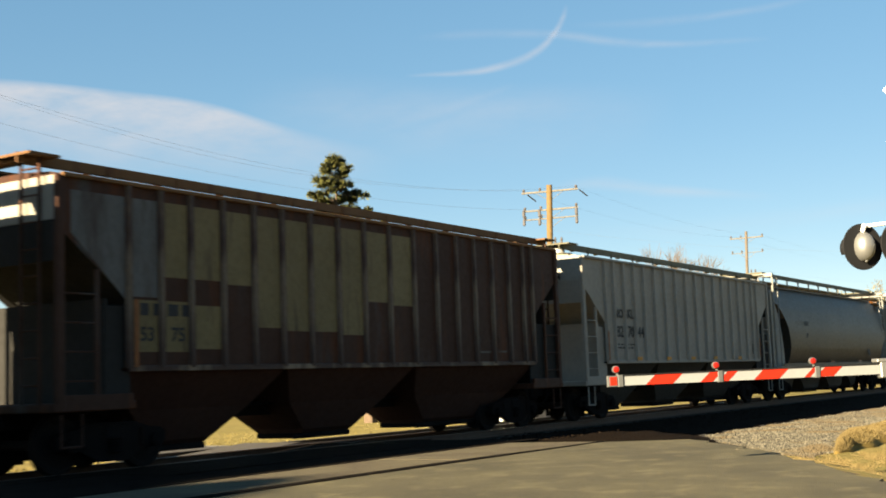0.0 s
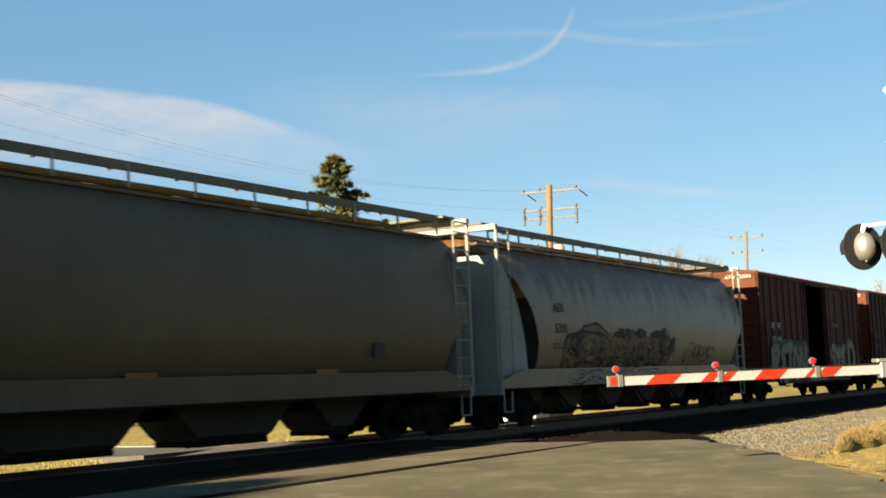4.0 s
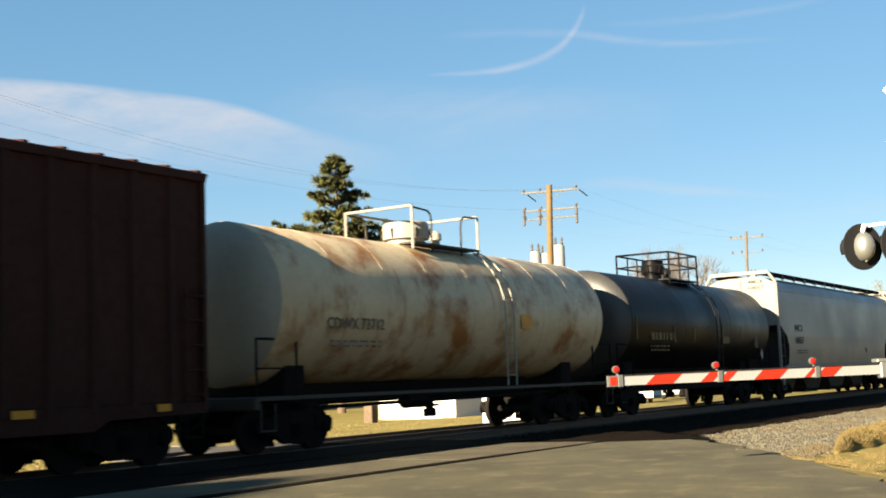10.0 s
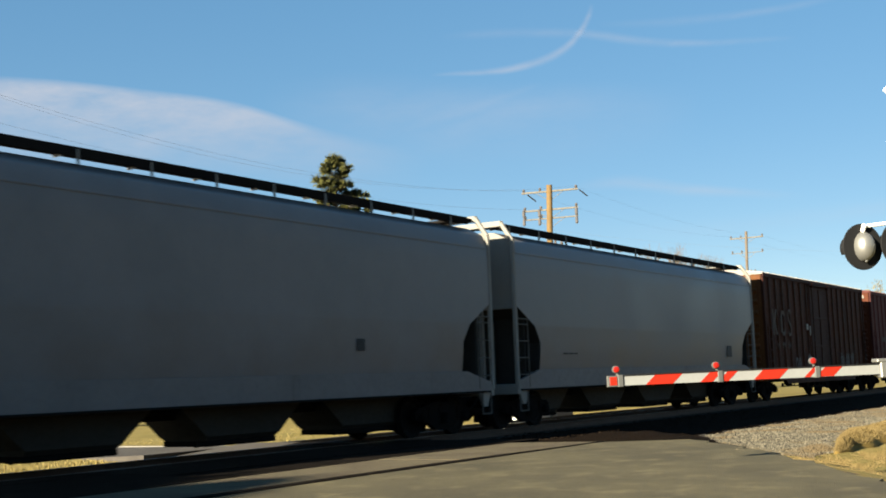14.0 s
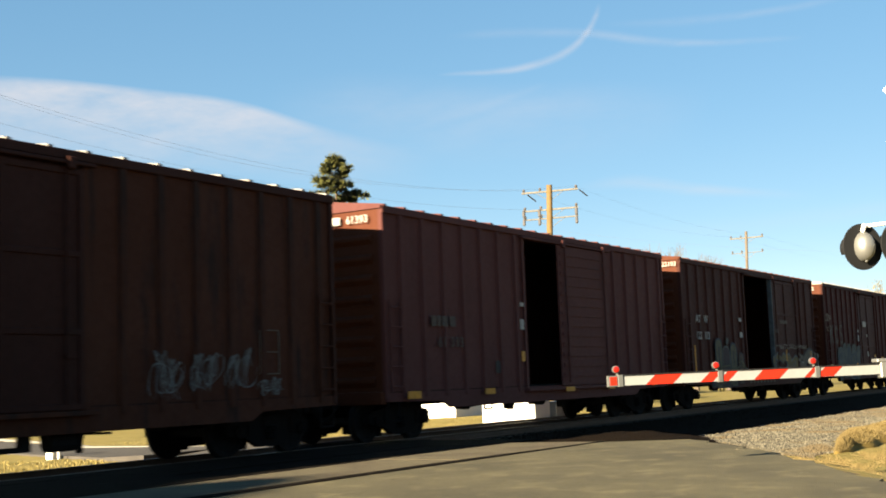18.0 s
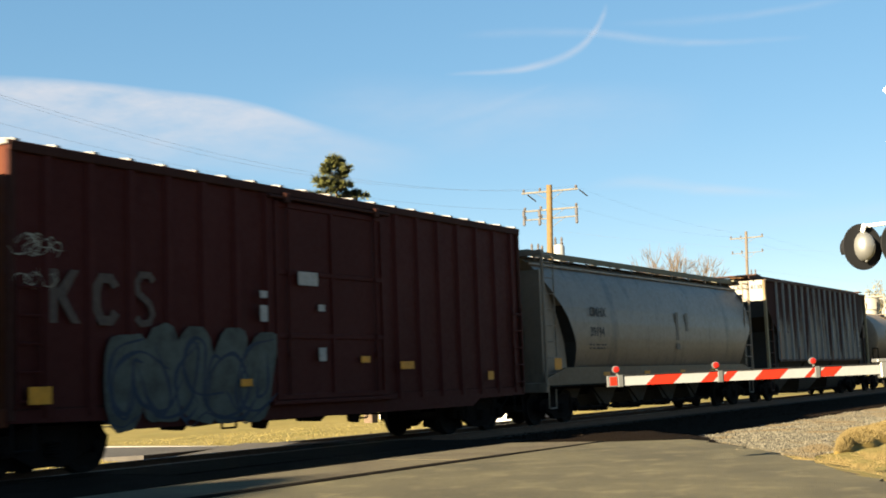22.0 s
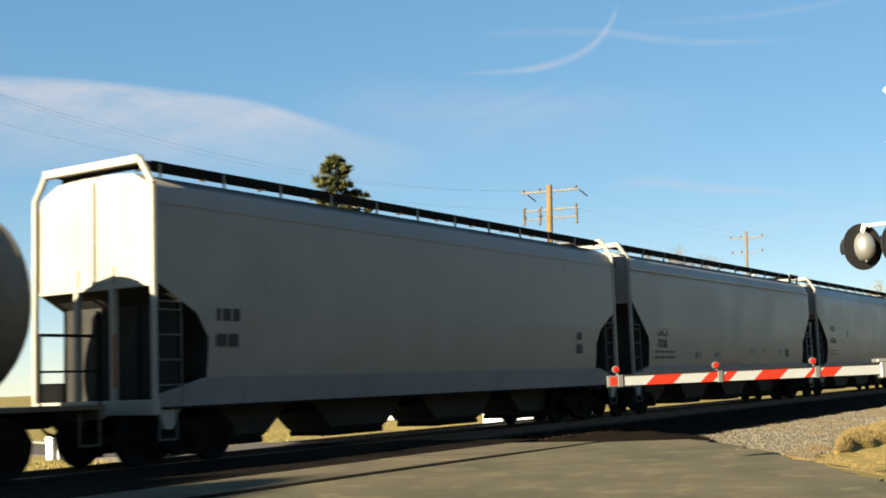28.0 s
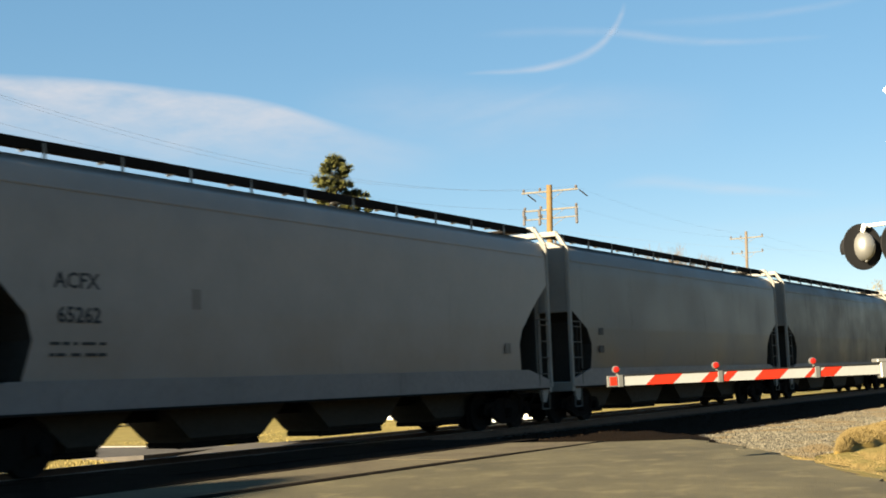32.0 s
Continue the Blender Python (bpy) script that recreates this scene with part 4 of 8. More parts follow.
        part("eave_seam", Kit().box(-half + 0.03, half - 0.03, -1.50 - lip, -1.49, 4.39, 4.415 + lip, 0.004), body, car)
    else:
        part("eave_rail", Kit().box(-half + 0.05, half - 0.05, -along(prof, knee) - 0.05, -along(prof, knee) + 0.02, knee, knee + 0.07, 0.01), body, car)
    for sx in (-1, 1):
        if slant and sx > 0:
            # square railing round the rear platform, carried by upright posts on the roof
            end_frame(car, half + 0.06, 3.2, em, knee=3.1, top_y=1.48, sx=sx, rung_top=rung_top)
            for q, x in ((-1.08, half), (-1.08, half - 1.1), (1.08, half), (1.08, half - 1.1)):
                part("platform_post", Kit().box(x - 0.07, x - 0.01, q - 0.035, q + 0.035, 4.86, walk[0] + 0.06, 0.006), em, car)
            for z in (4.98, walk[0] + 0.02):
                part("platform_rail", Kit().box(half - 1.1, half - 0.02, -1.12, -1.08, z, z + 0.04, 0.006), em, car)
        elif web:
            # upright corner posts and a ladder the full height of the car
            end_frame(car, half + 0.06, top, em, knee=top - 0.02, top_y=1.46, sx=sx, rung_top=top - 0.1)
        else:
            end_frame(car, half + 0.06, top, em, knee=knee, sx=sx, rung_top=rung_top, thick=0.062, rung_mat=P["rung_grey"])
    running_board(car, half - 0.25, *walk, walk_mat or MAT["under"], em, walk_roof, pitch, slant)
    hatches(car, [-half + 1.8 + j * (2 * half - 3.6) / 7 for j in range(8)], prof[-1][0] - 0.12, body)
    return car, half


# ------------------------------------------------------------ tank cars
def tank_car(label, front, rear, body, frame_mat, tank_front, tank_rear, z, r, rail_mat, dome=(0.0, 0.42, 0.62), rail=(-2.2, 2.8), sill=True, head_mat=None, ladder_x=0.6, rail_h=0.62, dome_mat=None, tiers=1, saddle_mat=None, courses=3, loops=False):
    """tank_front, tank_rear: the tank's own ends in the car's space."""
    car, half = new_car("tank_car", label, front, rear)
    running_gear(car, half, 1.55, sill=False, rear_inset=2.2)
    for s in (-1, 1):
        part("stub_sill", Kit().box(s * half, s * (half - 3.0), -0.22, 0.22, 0.72, 1.0, 0.02), MAT["under"], car)
    cap = 0.42
    prof = [(r * math.sin(a), tank_front + cap - cap * math.cos(a)) for a in (0.05, 0.3, 0.6, 0.9, 1.2, 1.45, math.pi / 2)]
    prof += [(r * math.sin(a), tank_rear - cap + cap * math.cos(a)) for a in (math.pi / 2, 1.45, 1.2, 0.9, 0.6, 0.3, 0.05)]
    n = 48
    part("tank", Kit().turned(prof, n, (0, 0, z), "x"), body, car, smooth=True)
    if head_mat:
        part("tank_head", Kit().turned([(w + 0.004, q - 0.006) for w, q in prof[:6]], n, (0, 0, z), "x"), head_mat, car, "tank head coloured apart from the shell", smooth=True)
    for q in [tank_front + cap + 0.02 + j * (tank_rear - tank_front - 2 * cap - 0.04) / courses for j in range(courses + 1)]:
        part("weld_seam", Kit().turned([(r - 0.02, q - 0.025), (r + 0.004, q - 0.015), (r + 0.004, q + 0.015), (r - 0.02, q + 0.025)], n, (0, 0, z), "x"), body, car, smooth=True)
    for s in (-1, 1):
        x = s * (half - (1.55 if s < 0 else 2.2))
        part("saddle", Kit().prism([(x - 0.34, 0.95), (x + 0.34, 0.95), (x + 0.26, z - 0.9), (x - 0.26, z - 0.9)], -1.05, 1.05), saddle_mat or frame_mat, car)
        part("end_platform", Kit().box(s * half, s * (half - 1.25), -1.45, 1.45, 1.0, 1.08, 0.01), frame_mat, car)
        part("end_sill", Kit().box(s * half + s * 0.05, s * half - s * 0.1, -1.45, 1.45, 0.84, 1.08, 0.02), frame_mat, car)
        part("end_railing", Kit().pipe([(s * (half - 0.05), -1.4, 1.05), (s * (half - 0.05), -1.4, 2.15), (s * (half - 1.2), -1.4, 2.15), (s * (half - 1.2), -1.4, 1.05)], 0.025, 6)
             .pipe([(s * (half - 0.05), -1.4, 1.6), (s * (half - 1.2), -1.4, 1.6)], 0.018, 6), saddle_mat or frame_mat, car)
        part("stirrup", shared("stirrup", stirrup_kit), frame_mat, car, at=pose(s * (half - 0.3), -1.45, 0))
    if sill:
        part("side_walk", Kit().box(-half + 1.1, half - 1.1, -1.46, -1.36, 1.01, 1.08).box(-half + 1.1, half - 1.1, 1.36, 1.46, 1.01, 1.08), frame_mat, car)
        part("brake_pipe", Kit().rod((-half + 2.6, -0.9, 0.82), (half - 2.6, -0.9, 0.86), 0.04, 8), MAT["under"], car)
        part("brake_cylinder", Kit().rod((-1.9, -0.7, 0.84), (-1.1, -0.7, 0.84), 0.17, 12), MAT["under"], car)
        part("brake_beam", Kit().box(-2.4, 2.4, -0.3, 0.3, 0.86, 1.0, 0.02), MAT["under"], car)
    # manway, valves and platform on top
    dx, dr, dh = dome
    zt = z + r
    dk = Kit().turned([(dr * 0.82, zt - 0.12), (dr * 0.82, zt + dh * 0.25), (dr, zt + dh * 0.27), (dr, zt + dh * 0.95), (dr * 0.93, zt + dh), (0.05, zt + dh)], 24, (dx, 0, 0))
    dome_ob = part("manway", dk, dome_mat or body, car, smooth=True)
    for j in range(6):
        a = j * math.pi / 3
        part("hinge_bolt", Kit().rod((dx + dr * math.cos(a), dr * math.sin(a), zt + dh * 0.3), (dx + dr * 1.06 * math.cos(a), dr * 1.06 * math.sin(a), zt + dh * 0.7), 0.025, 6), MAT["under"], dome_ob)
    part("safety_valve", Kit().turned([(0.12, zt - 0.1), (0.12, zt + 0.25), (0.16, zt + 0.27), (0.16, zt + 0.42), (0.06, zt + 0.5)], 14, (dx + 1.45, 0.1, 0)), dome_mat or body, car, smooth=True)
    a, b = rail
    part("top_platform", Kit().box(a, b, -1.0, -0.55, zt - 0.09, zt - 0.05), frame_mat, car)
    part("top_platform", Kit().box(a, b, 0.55, 1.0, zt - 0.09, zt - 0.05), frame_mat, car)
    for x in (a, b):
        k = Kit().pipe([(x, -0.95, zt - 0.22), (x, -0.95, zt + rail_h), (x, 0.95, zt + rail_h), (x, 0.95, zt - 0.22)], 0.034, 8)
        if tiers > 1:
            k.rod((x, -0.95, zt + rail_h * 0.5), (x, 0.95, zt + rail_h * 0.5), 0.026, 6)
        part("end_rail", k, rail_mat, car, smooth=True)
    for s in (-1, 1):
        if tiers > 1 or s > 0:
            k = Kit().rod((a, s * 0.95, zt + rail_h), (b, s * 0.95, zt + rail_h), 0.032, 8)
            if tiers > 1:
                k.rod((a, s * 0.95, zt + rail_h * 0.5), (b, s * 0.95, zt + rail_h * 0.5), 0.026, 6)
                for q in (0.36, 0.68):
                    k.rod((a + (b - a) * q, s * 0.95, zt - 0.2), (a + (b - a) * q, s * 0.95, zt + rail_h), 0.026, 6)
            part("handrail", k, rail_mat, car, smooth=True)
    if loops:
        # short return rails from each corner post
        for x, d in ((a, 0.8), (b, -0.8)):
            for s in (-1, 1):
                part("return_rail", Kit().pipe([(x, s * 0.95, zt + rail_h - 0.03), (x + d * 0.8, s * 0.95, zt + rail_h - 0.06), (x + d * 0.95, s * 0.95, zt + rail_h - 0.14), (x + d, s * 0.95, zt + rail_h - 0.3), (x + d, s * 0.95, zt - 0.25)], 0.024, 8), frame_mat, car, smooth=True)
    # ladder that follows the tank's side
    arc = [(-(r + 0.10) * math.cos(t), z + (r + 0.10) * math.sin(t)) for t in [radians(q) for q in (60, 48, 36, 24, 12, 0)]] + [(-(r + 0.1), 1.1)]
    lad = part("ladder", Kit().pipe([(ladder_x - 0.21, y, q) for y, q in arc], 0.022, 6), rail_mat, car)
    part("ladder_rail", Kit().pipe([(ladder_x + 0.21, y, q) for y, q in arc], 0.022, 6), rail_mat, lad)
    for y0, q0 in arc[:-2] + [(-(r + 0.1), 1.35 + j * 0.38) for j in range(4)]:
        part("rung", Kit().rod((ladder_x - 0.21, y0, q0), (ladder_x + 0.21, y0, q0), 0.016, 6), rail_mat, lad)
    part("bottom_outlet", Kit().turned([(0.16, 0.42), (0.16, 0.6), (0.10, 0.62), (0.10, z - r + 0.1)], 12, (0.2, 0, 0)).rod((-0.3, -0.6, 0.7), (0.2, 0, 0.7), 0.03, 6), MAT["under"], car)
    return car, half
# ------------------------------------------------------------ ground, track and crossing
ROAD_EDGE = [(22.3, -2.7), (21.2, -4.7), (21.8, -6.2), (19.6, -7.9), (17.6, -9.25), (15.6, -10.35), (13.6, -11.55), (4.0, -17.8), (-16.0, -32.0)]
_dirs = (Vector((13.6, -11.55)) - Vector((21.8, -6.2))).normalized()


def off_road(x, y):
    """Metres to the right of the near road's edge."""
    p = Vector((x - 21.8, y + 6.2))
    return _dirs.x * p.y - _dirs.y * p.x


def ground_z(x, y):
    d = abs(y - RAIL_Y)
    if y > RAIL_Y:
        far = -0.30 - 0.25 * min(1.0, max(0.0, (y - 6) / 14))
        if d < 2.2:
            return -0.19
        return -0.19 + (far + 0.19) * min(1.0, (d - 2.2) / 1.6)
    s = off_road(x, y)
    near = -0.03 - 0.40 * min(1.0, max(0.0, s / 2.2)) if y < -2 else -0.25
    if d < 2.2:
        return -0.19
    base = -0.19 - 0.24 * min(1.0, (d - 2.2) / 1.6) if s > -0.5 else -0.10
    k = min(1.0, max(0.0, (d - 3.0) / 2.0))
    return base * (1 - k) + near * k


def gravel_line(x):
    """Where ballast darkened for the train's shadow gives way to pale gravel."""
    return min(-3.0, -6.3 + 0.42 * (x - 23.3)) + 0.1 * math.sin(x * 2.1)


def straw_line(x):
    """Where the pale gravel ends and the dry grass along the road begins."""
    return -8.1 + 0.05 * (x - 21.3) + 0.08 * math.sin(x * 1.9) if x < 24.1 else min(-8.2 + 0.266 * (x - 24.1), -7.15)


def bank_foot(x):
    return -8.36 - 0.07 * (x - 24.1) + 0.05 * math.sin(x * 4.3)


BANK = [(0.0, -0.08), (0.02, 0.16), (0.06, 0.34), (0.16, 0.58), (0.32, 0.84), (0.5, 1.0), (0.7, 0.9), (0.88, 0.5), (1.0, -0.1)]


def bank_z(x, q):
    """Height of the low grass bank, from its undercut foot (0) to its back edge (1)."""
    rise = 0.33 * min(1.0, max(0.0, (x - 23.9) / 0.9)) ** 0.6 * (1.0 + 0.1 * math.sin(x * 1.7) + 0.05 * math.sin(x * 5.1 + q * 3))
    for (a, p), (b, r) in zip(BANK, BANK[1:]):
        if q <= b:
            return -0.45 + rise * (p + (r - p) * (q - a) / (b - a))
    return -0.5


def bank_y(x, q):
    return bank_foot(x) + q * (straw_line(max(x, 24.101)) - bank_foot(x))


def build_bank():
    xs, qs = np.arange(23.9, 34.0, 0.12), [p[0] for p in BANK]
    k = Kit()
    n = len(qs)
    v = [(x, bank_y(x, q), bank_z(x, q)) for x in xs for q in qs]
    k.add(v, [(i * n + j, (i + 1) * n + j, (i + 1) * n + j + 1, i * n + j + 1) for i in range(len(xs) - 1) for j in range(n - 1)])
    return tagged(part("grass_bank", k, MAT["bank_straw"], None, smooth=True), "low bank of dry straw-coloured grass with an undercut foot", "bank", kind="structure")


def build_ground():
    xs = np.concatenate([[-3500, -1200, -400, -150], np.arange(-60, 8, 3.0), np.arange(8, 62, 0.45), np.arange(62, 160, 4.0), [200, 320, 600, 1200, 3500]])
    ys = np.concatenate([[-3500, -1200, -400, -120], np.arange(-50, -16, 2.0), np.arange(-16, 22, 0.4), np.arange(22, 80, 2.5), [110, 200, 400, 900, 3500]])
    rnd = random.Random(5)
    v, f, mi = [], [], []
    for y in ys:
        for x in xs:
            z = ground_z(x, y)
            if abs(y - RAIL_Y) > 3.6 and -60 < x < 160:
                z += rnd.uniform(-0.025, 0.025)
            if max(abs(x), abs(y)) > 1000:
                z += 4.0
            v.append((x, y, z))
    n = len(xs)
    for j in range(len(ys) - 1):
        for i in range(n - 1):
            f.append((j * n + i, j * n + i + 1, (j + 1) * n + i + 1, (j + 1) * n + i))
            x, y = (xs[i] + xs[i + 1]) / 2, (ys[j] + ys[j + 1]) / 2
            s = off_road(x, y)
            # ballast coloured dark where the train's shadow lies
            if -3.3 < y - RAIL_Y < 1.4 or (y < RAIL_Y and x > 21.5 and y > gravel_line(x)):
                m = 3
            elif abs(y - RAIL_Y) < 4.4:
                m = 1
            elif y < RAIL_Y and s > -0.6 and y > straw_line(x) and x > 18.2:
                m = 1
            elif y < RAIL_Y and -40 < s < 0.45:
                m = 2
            else:
                m = 0
            mi.append(m)
    me = bpy.data.meshes.new("ground")
    me.from_pydata(v, [], f)
    for k in ("grass", "ballast", "earth", "shadow_ballast"):
        me.materials.append(MAT[k])
    me.polygons.foreach_set("material_index", mi)
    me.polygons.foreach_set("use_smooth", [True] * len(f))
    return tagged(new("ground", me), "dry yellow grass, dirt and pale gravel ground", "ground", kind="structure")


def slab(name, outline, z, thick, material, parent=None, label="", category="", zfun=None):
    k = Kit()
    n = len(outline)
    top = [(x, y, zfun(x, y) if zfun else z) for x, y in outline]
    k.add(top + [(x, y, q - thick) for x, y, q in top], [tuple(range(n)), tuple(range(2 * n - 1, n - 1, -1))] + [(i, (i + 1) % n, n + (i + 1) % n, n + i) for i in range(n)])
    ob = part(name, k, material, parent)
    if category:
        tagged(ob, label, category, kind="structure")
    return ob


def uneven(a, b, count, amp, rnd):
    return [(a[0] + (b[0] - a[0]) * k / count + rnd.uniform(-amp, amp), a[1] + (b[1] - a[1]) * k / count + rnd.uniform(-amp, amp)) for k in range(count)]


def build_road():
    rnd = random.Random(3)
    edge = []
    for a, b in zip(ROAD_EDGE[2:], ROAD_EDGE[3:]):
        edge += uneven(a, b, 7 if a[0] > 10 else 3, 0.10 if a[0] > 10 else 0.0, rnd)
    edge.append(ROAD_EDGE[-1])
    outline = [(-40, -4.66), (21.0, -4.66)] + edge + [(-40, -32)]
    slab("road", outline, 0.0, 0.3, MAT["asphalt"], label="worn grey-brown asphalt road up to the crossing", category="road")
    far = [(19.0, 5.7)] + [(20.2, 8.0), (23.0, 14.0), (26.5, 21.0), (40.0, 60.0)] + [(46.0, 60.0), (29.6, 21.0), (26.8, 16.5), (25.2, 11.0), (23.9, 7.2), (25.5, 5.9), (60, 5.6), (60, 4.9), (18.6, 4.9)]
    slab("road_beyond", far, 0.0, 0.25, MAT["far_asphalt"], label="pale asphalt street beyond the railway track", category="road", zfun=lambda x, y: -0.12 - 0.17 * min(1.0, max(0.0, (y - 4.9) / 3.0)) - 0.25 * min(1.0, max(0.0, (y - 8) / 12)) + 0.03)
    kerb = Kit()
    line = [(60, 6.15), (40, 6.2), (26.2, 6.5), (24.5, 7.4), (25.7, 11.0), (27.3, 16.5), (30.2, 21.0), (46.6, 60)]
    for (x0, y0), (x1, y1) in zip(line, line[1:]):
        w = Vector((x1 - x0, y1 - y0)).normalized()
        nx, ny = -w.y * 0.09, w.x * 0.09
        z0, z1 = ground_z(x0, y0), ground_z(x1, y1)
        kerb.add([(x0 + nx, y0 + ny, z0 - 0.1), (x0 - nx, y0 - ny, z0 - 0.1), (x0 - nx, y0 - ny, z0 + 0.07), (x0 + nx, y0 + ny, z0 + 0.07),
                  (x1 + nx, y1 + ny, z1 - 0.1), (x1 - nx, y1 - ny, z1 - 0.1), (x1 - nx, y1 - ny, z1 + 0.07), (x1 + nx, y1 + ny, z1 + 0.07)],
                 [(0, 1, 5, 4), (1, 2, 6, 5), (2, 3, 7, 6), (3, 0, 4, 7), (0, 3, 2, 1), (4, 5, 6, 7)])
    tagged(part("kerb", kerb, MAT["concrete"]), "pale low kerb round the grass corner", "kerb", kind="structure")


def rail_kit(x0, x1):
    prof = [(-0.07, -0.17), (0.07, -0.17), (0.07, -0.155), (0.012, -0.135), (0.012, -0.045), (0.036, -0.03), (0.036, -0.006), (0.028, 0.0), (-0.028, 0.0), (-0.036, -0.006), (-0.036, -0.03), (-0.012, -0.045), (-0.012, -0.135), (-0.07, -0.155)]
    k = Kit()
    n = len(prof)
    k.add([(x, y, z) for x in (x0, x1) for y, z in prof], [tuple(range(n)), tuple(range(2 * n - 1, n - 1, -1))] + [(i, (i + 1) % n, n + (i + 1) % n, n + i) for i in range(n)])
    return k


def build_track():
    track = thing("railway_track", "single railway track on stone ballast", "railway track", kind="structure")
    for s in (-0.76, 0.76):
        r = part("rail", rail_kit(-90, 260), MAT["rail_rust"], track, at=pose(0, RAIL_Y + s, 0))
        part("rail_head", Kit().box(-90, 260, -0.027, 0.027, 0.0, 0.003), MAT["rail_steel"], r, "polished rail head")
    tie = Kit().box(-0.115, 0.115, -1.3, 1.3, -0.36, -0.172, 0.012).mesh("tie")
    x, rnd = 22.7, random.Random(4)
    while x < 120:
        part("tie", tie, MAT["tie"], track, at=pose(x, RAIL_Y + rnd.uniform(-0.03, 0.03), rnd.uniform(-0.006, 0.004), 0, 0, rnd.uniform(-0.8, 0.8)))
        x += 0.53
    # the crossing: strips of asphalt and timber beside and between the rails, darkened within the train's shadow
    cross = thing("crossing_surface", "patched asphalt and timber crossing strips, some darkened for the train's shadow", "level crossing", kind="structure")
    rnd = random.Random(8)
    rows = [(-4.58, -2.72, 21.3, -0.004), (-2.68, -1.4, 22.3, -0.004), (-1.36, 0.0, 22.3, 0.004), (0.04, 0.78, 22.4, 0.0), (0.98, 2.22, 22.4, 0.0), (2.42, 3.3, 22.3, 0.0), (3.34, 4.85, 22.0, -0.01)]
    slab("tar_joint", [(-14, -4.66), (21.1, -4.72), (21.1, -4.64), (16, -4.46), (-14, -4.42)], 0.012, 0.05, MAT["timber"], cross)
    for y0, y1, x1, z in rows:
        x = -14.0 if y0 < 0.5 else 17.6 + 0.5 * (y0 - 1.0)
        while x < x1:
            b = min(x + 3.4, x1)
            if x1 - b < 0.8:
                b = x1
            j = rnd.uniform(-0.006, 0.006)
            out = [(x + 0.008, y0), (b - 0.008, y0 + rnd.uniform(-0.015, 0.015)), (b - 0.008 - (0.25 if b == x1 else 0), y1), (x + 0.008, y1)]
            ramped = (lambda px, py, q=x: -0.02 - 0.2 * max(0.0, 1 - (px - q) / 2.6)) if y0 > 0.5 and x < 19.5 else None
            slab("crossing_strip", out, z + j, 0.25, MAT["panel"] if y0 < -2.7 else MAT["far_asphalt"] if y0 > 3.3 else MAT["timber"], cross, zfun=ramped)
            x = b


def scatter_stones(name, count, place, lo, hi, seed, label, material="stone"):
    rnd = random.Random(seed)
    v, f = [], []
    for _ in range(count):
        x, y = place(rnd)
        r = rnd.uniform(lo, hi)
        z = ground_z(x, y) + r * 0.25
        k = len(v)
        a = rnd.uniform(0, 6.28)
        for q in range(4):
            t = a + q * math.pi / 2 + rnd.uniform(-0.4, 0.4)
            e = r * rnd.uniform(0.7, 1.3)
            v.append((x + e * math.cos(t), y + e * math.sin(t), z + r * rnd.uniform(-0.3, 0.3)))
        v.append((x + r * rnd.uniform(-0.4, 0.4), y + r * rnd.uniform(-0.4, 0.4), z + r * rnd.uniform(0.5, 1.0)))
        f += [(k + q, k + (q + 1) % 4, k + 4) for q in range(4)]
    me = bpy.data.meshes.new(name)
    me.from_pydata(v, [], f)
    me.materials.append(MAT[material])
    return tagged(new(name, me), label, "gravel", kind="stuff")


def scatter_blades(name, count, place, h0, h1, seed, material, label, w=0.012):
    rnd = random.Random(seed)
    v, f = [], []
    for _ in range(count):
        p = place(rnd)
        x, y = p[0], p[1]
        z = (p[2] if len(p) > 2 else ground_z(x, y)) - 0.02
        a, h = rnd.uniform(0, 6.28), rnd.uniform(h0, h1)
        lx, ly = rnd.uniform(-0.8, 0.8) * h, rnd.uniform(-0.8, 0.8) * h
        dx, dy = math.cos(a) * w, math.sin(a) * w
        k = len(v)
        v += [(x - dx, y - dy, z), (x + dx, y + dy, z), (x + lx * 0.4 + dx * 0.7, y + ly * 0.4 + dy * 0.7, z + h * 0.7), (x + lx * 0.4 - dx * 0.7, y + ly * 0.4 - dy * 0.7, z + h * 0.7), (x + lx, y + ly, z + h)]
        f += [(k, k + 1, k + 2, k + 3), (k + 3, k + 2, k + 4)]
    me = bpy.data.meshes.new(name)
    me.from_pydata(v, [], f)
    me.materials.append(MAT[material])
    return tagged(new(name, me), label, "grass", kind="stuff")


def near_gravel(rnd):
    while True:
        x, y = 17.5 + 34 * rnd.random() ** 1.7, rnd.uniform(-9.6, -2.7)
        s = off_road(x, y)
        if y < gravel_line(x) - 0.5 * rnd.random() ** 3 and s > -0.1 and y > straw_line(x) + 0.1 * rnd.gauss(0, 1):
            return x, y


def mound(rnd):
    while True:
        x, y = rnd.uniform(17.5, 30), rnd.gauss(-9.4, 0.9)
        if off_road(x, y) > 0.1 + 0.5 * rnd.random() and y < (straw_line(x) - 0.05 if x < 24.1 else bank_foot(x)):
            return x, y


def bank_top(rnd):
    x, q = rnd.uniform(24.0, 32), rnd.uniform(0.08, 0.95)
    return x, bank_y(x, q), bank_z(x, q)


def verge(rnd):
    while True:
        x = rnd.uniform(12.5, 21)
        y = -10.6 + rnd.gauss(0, 1.2)
        if 0.0 < off_road(x, y) < 1.4 and y < -8.9:
            return x, y


build_ground()
build_bank()
build_road()
build_track()
scatter_stones("gravel", 34000, near_gravel, 0.012, 0.042, 11, "pale crushed stone beside the track")
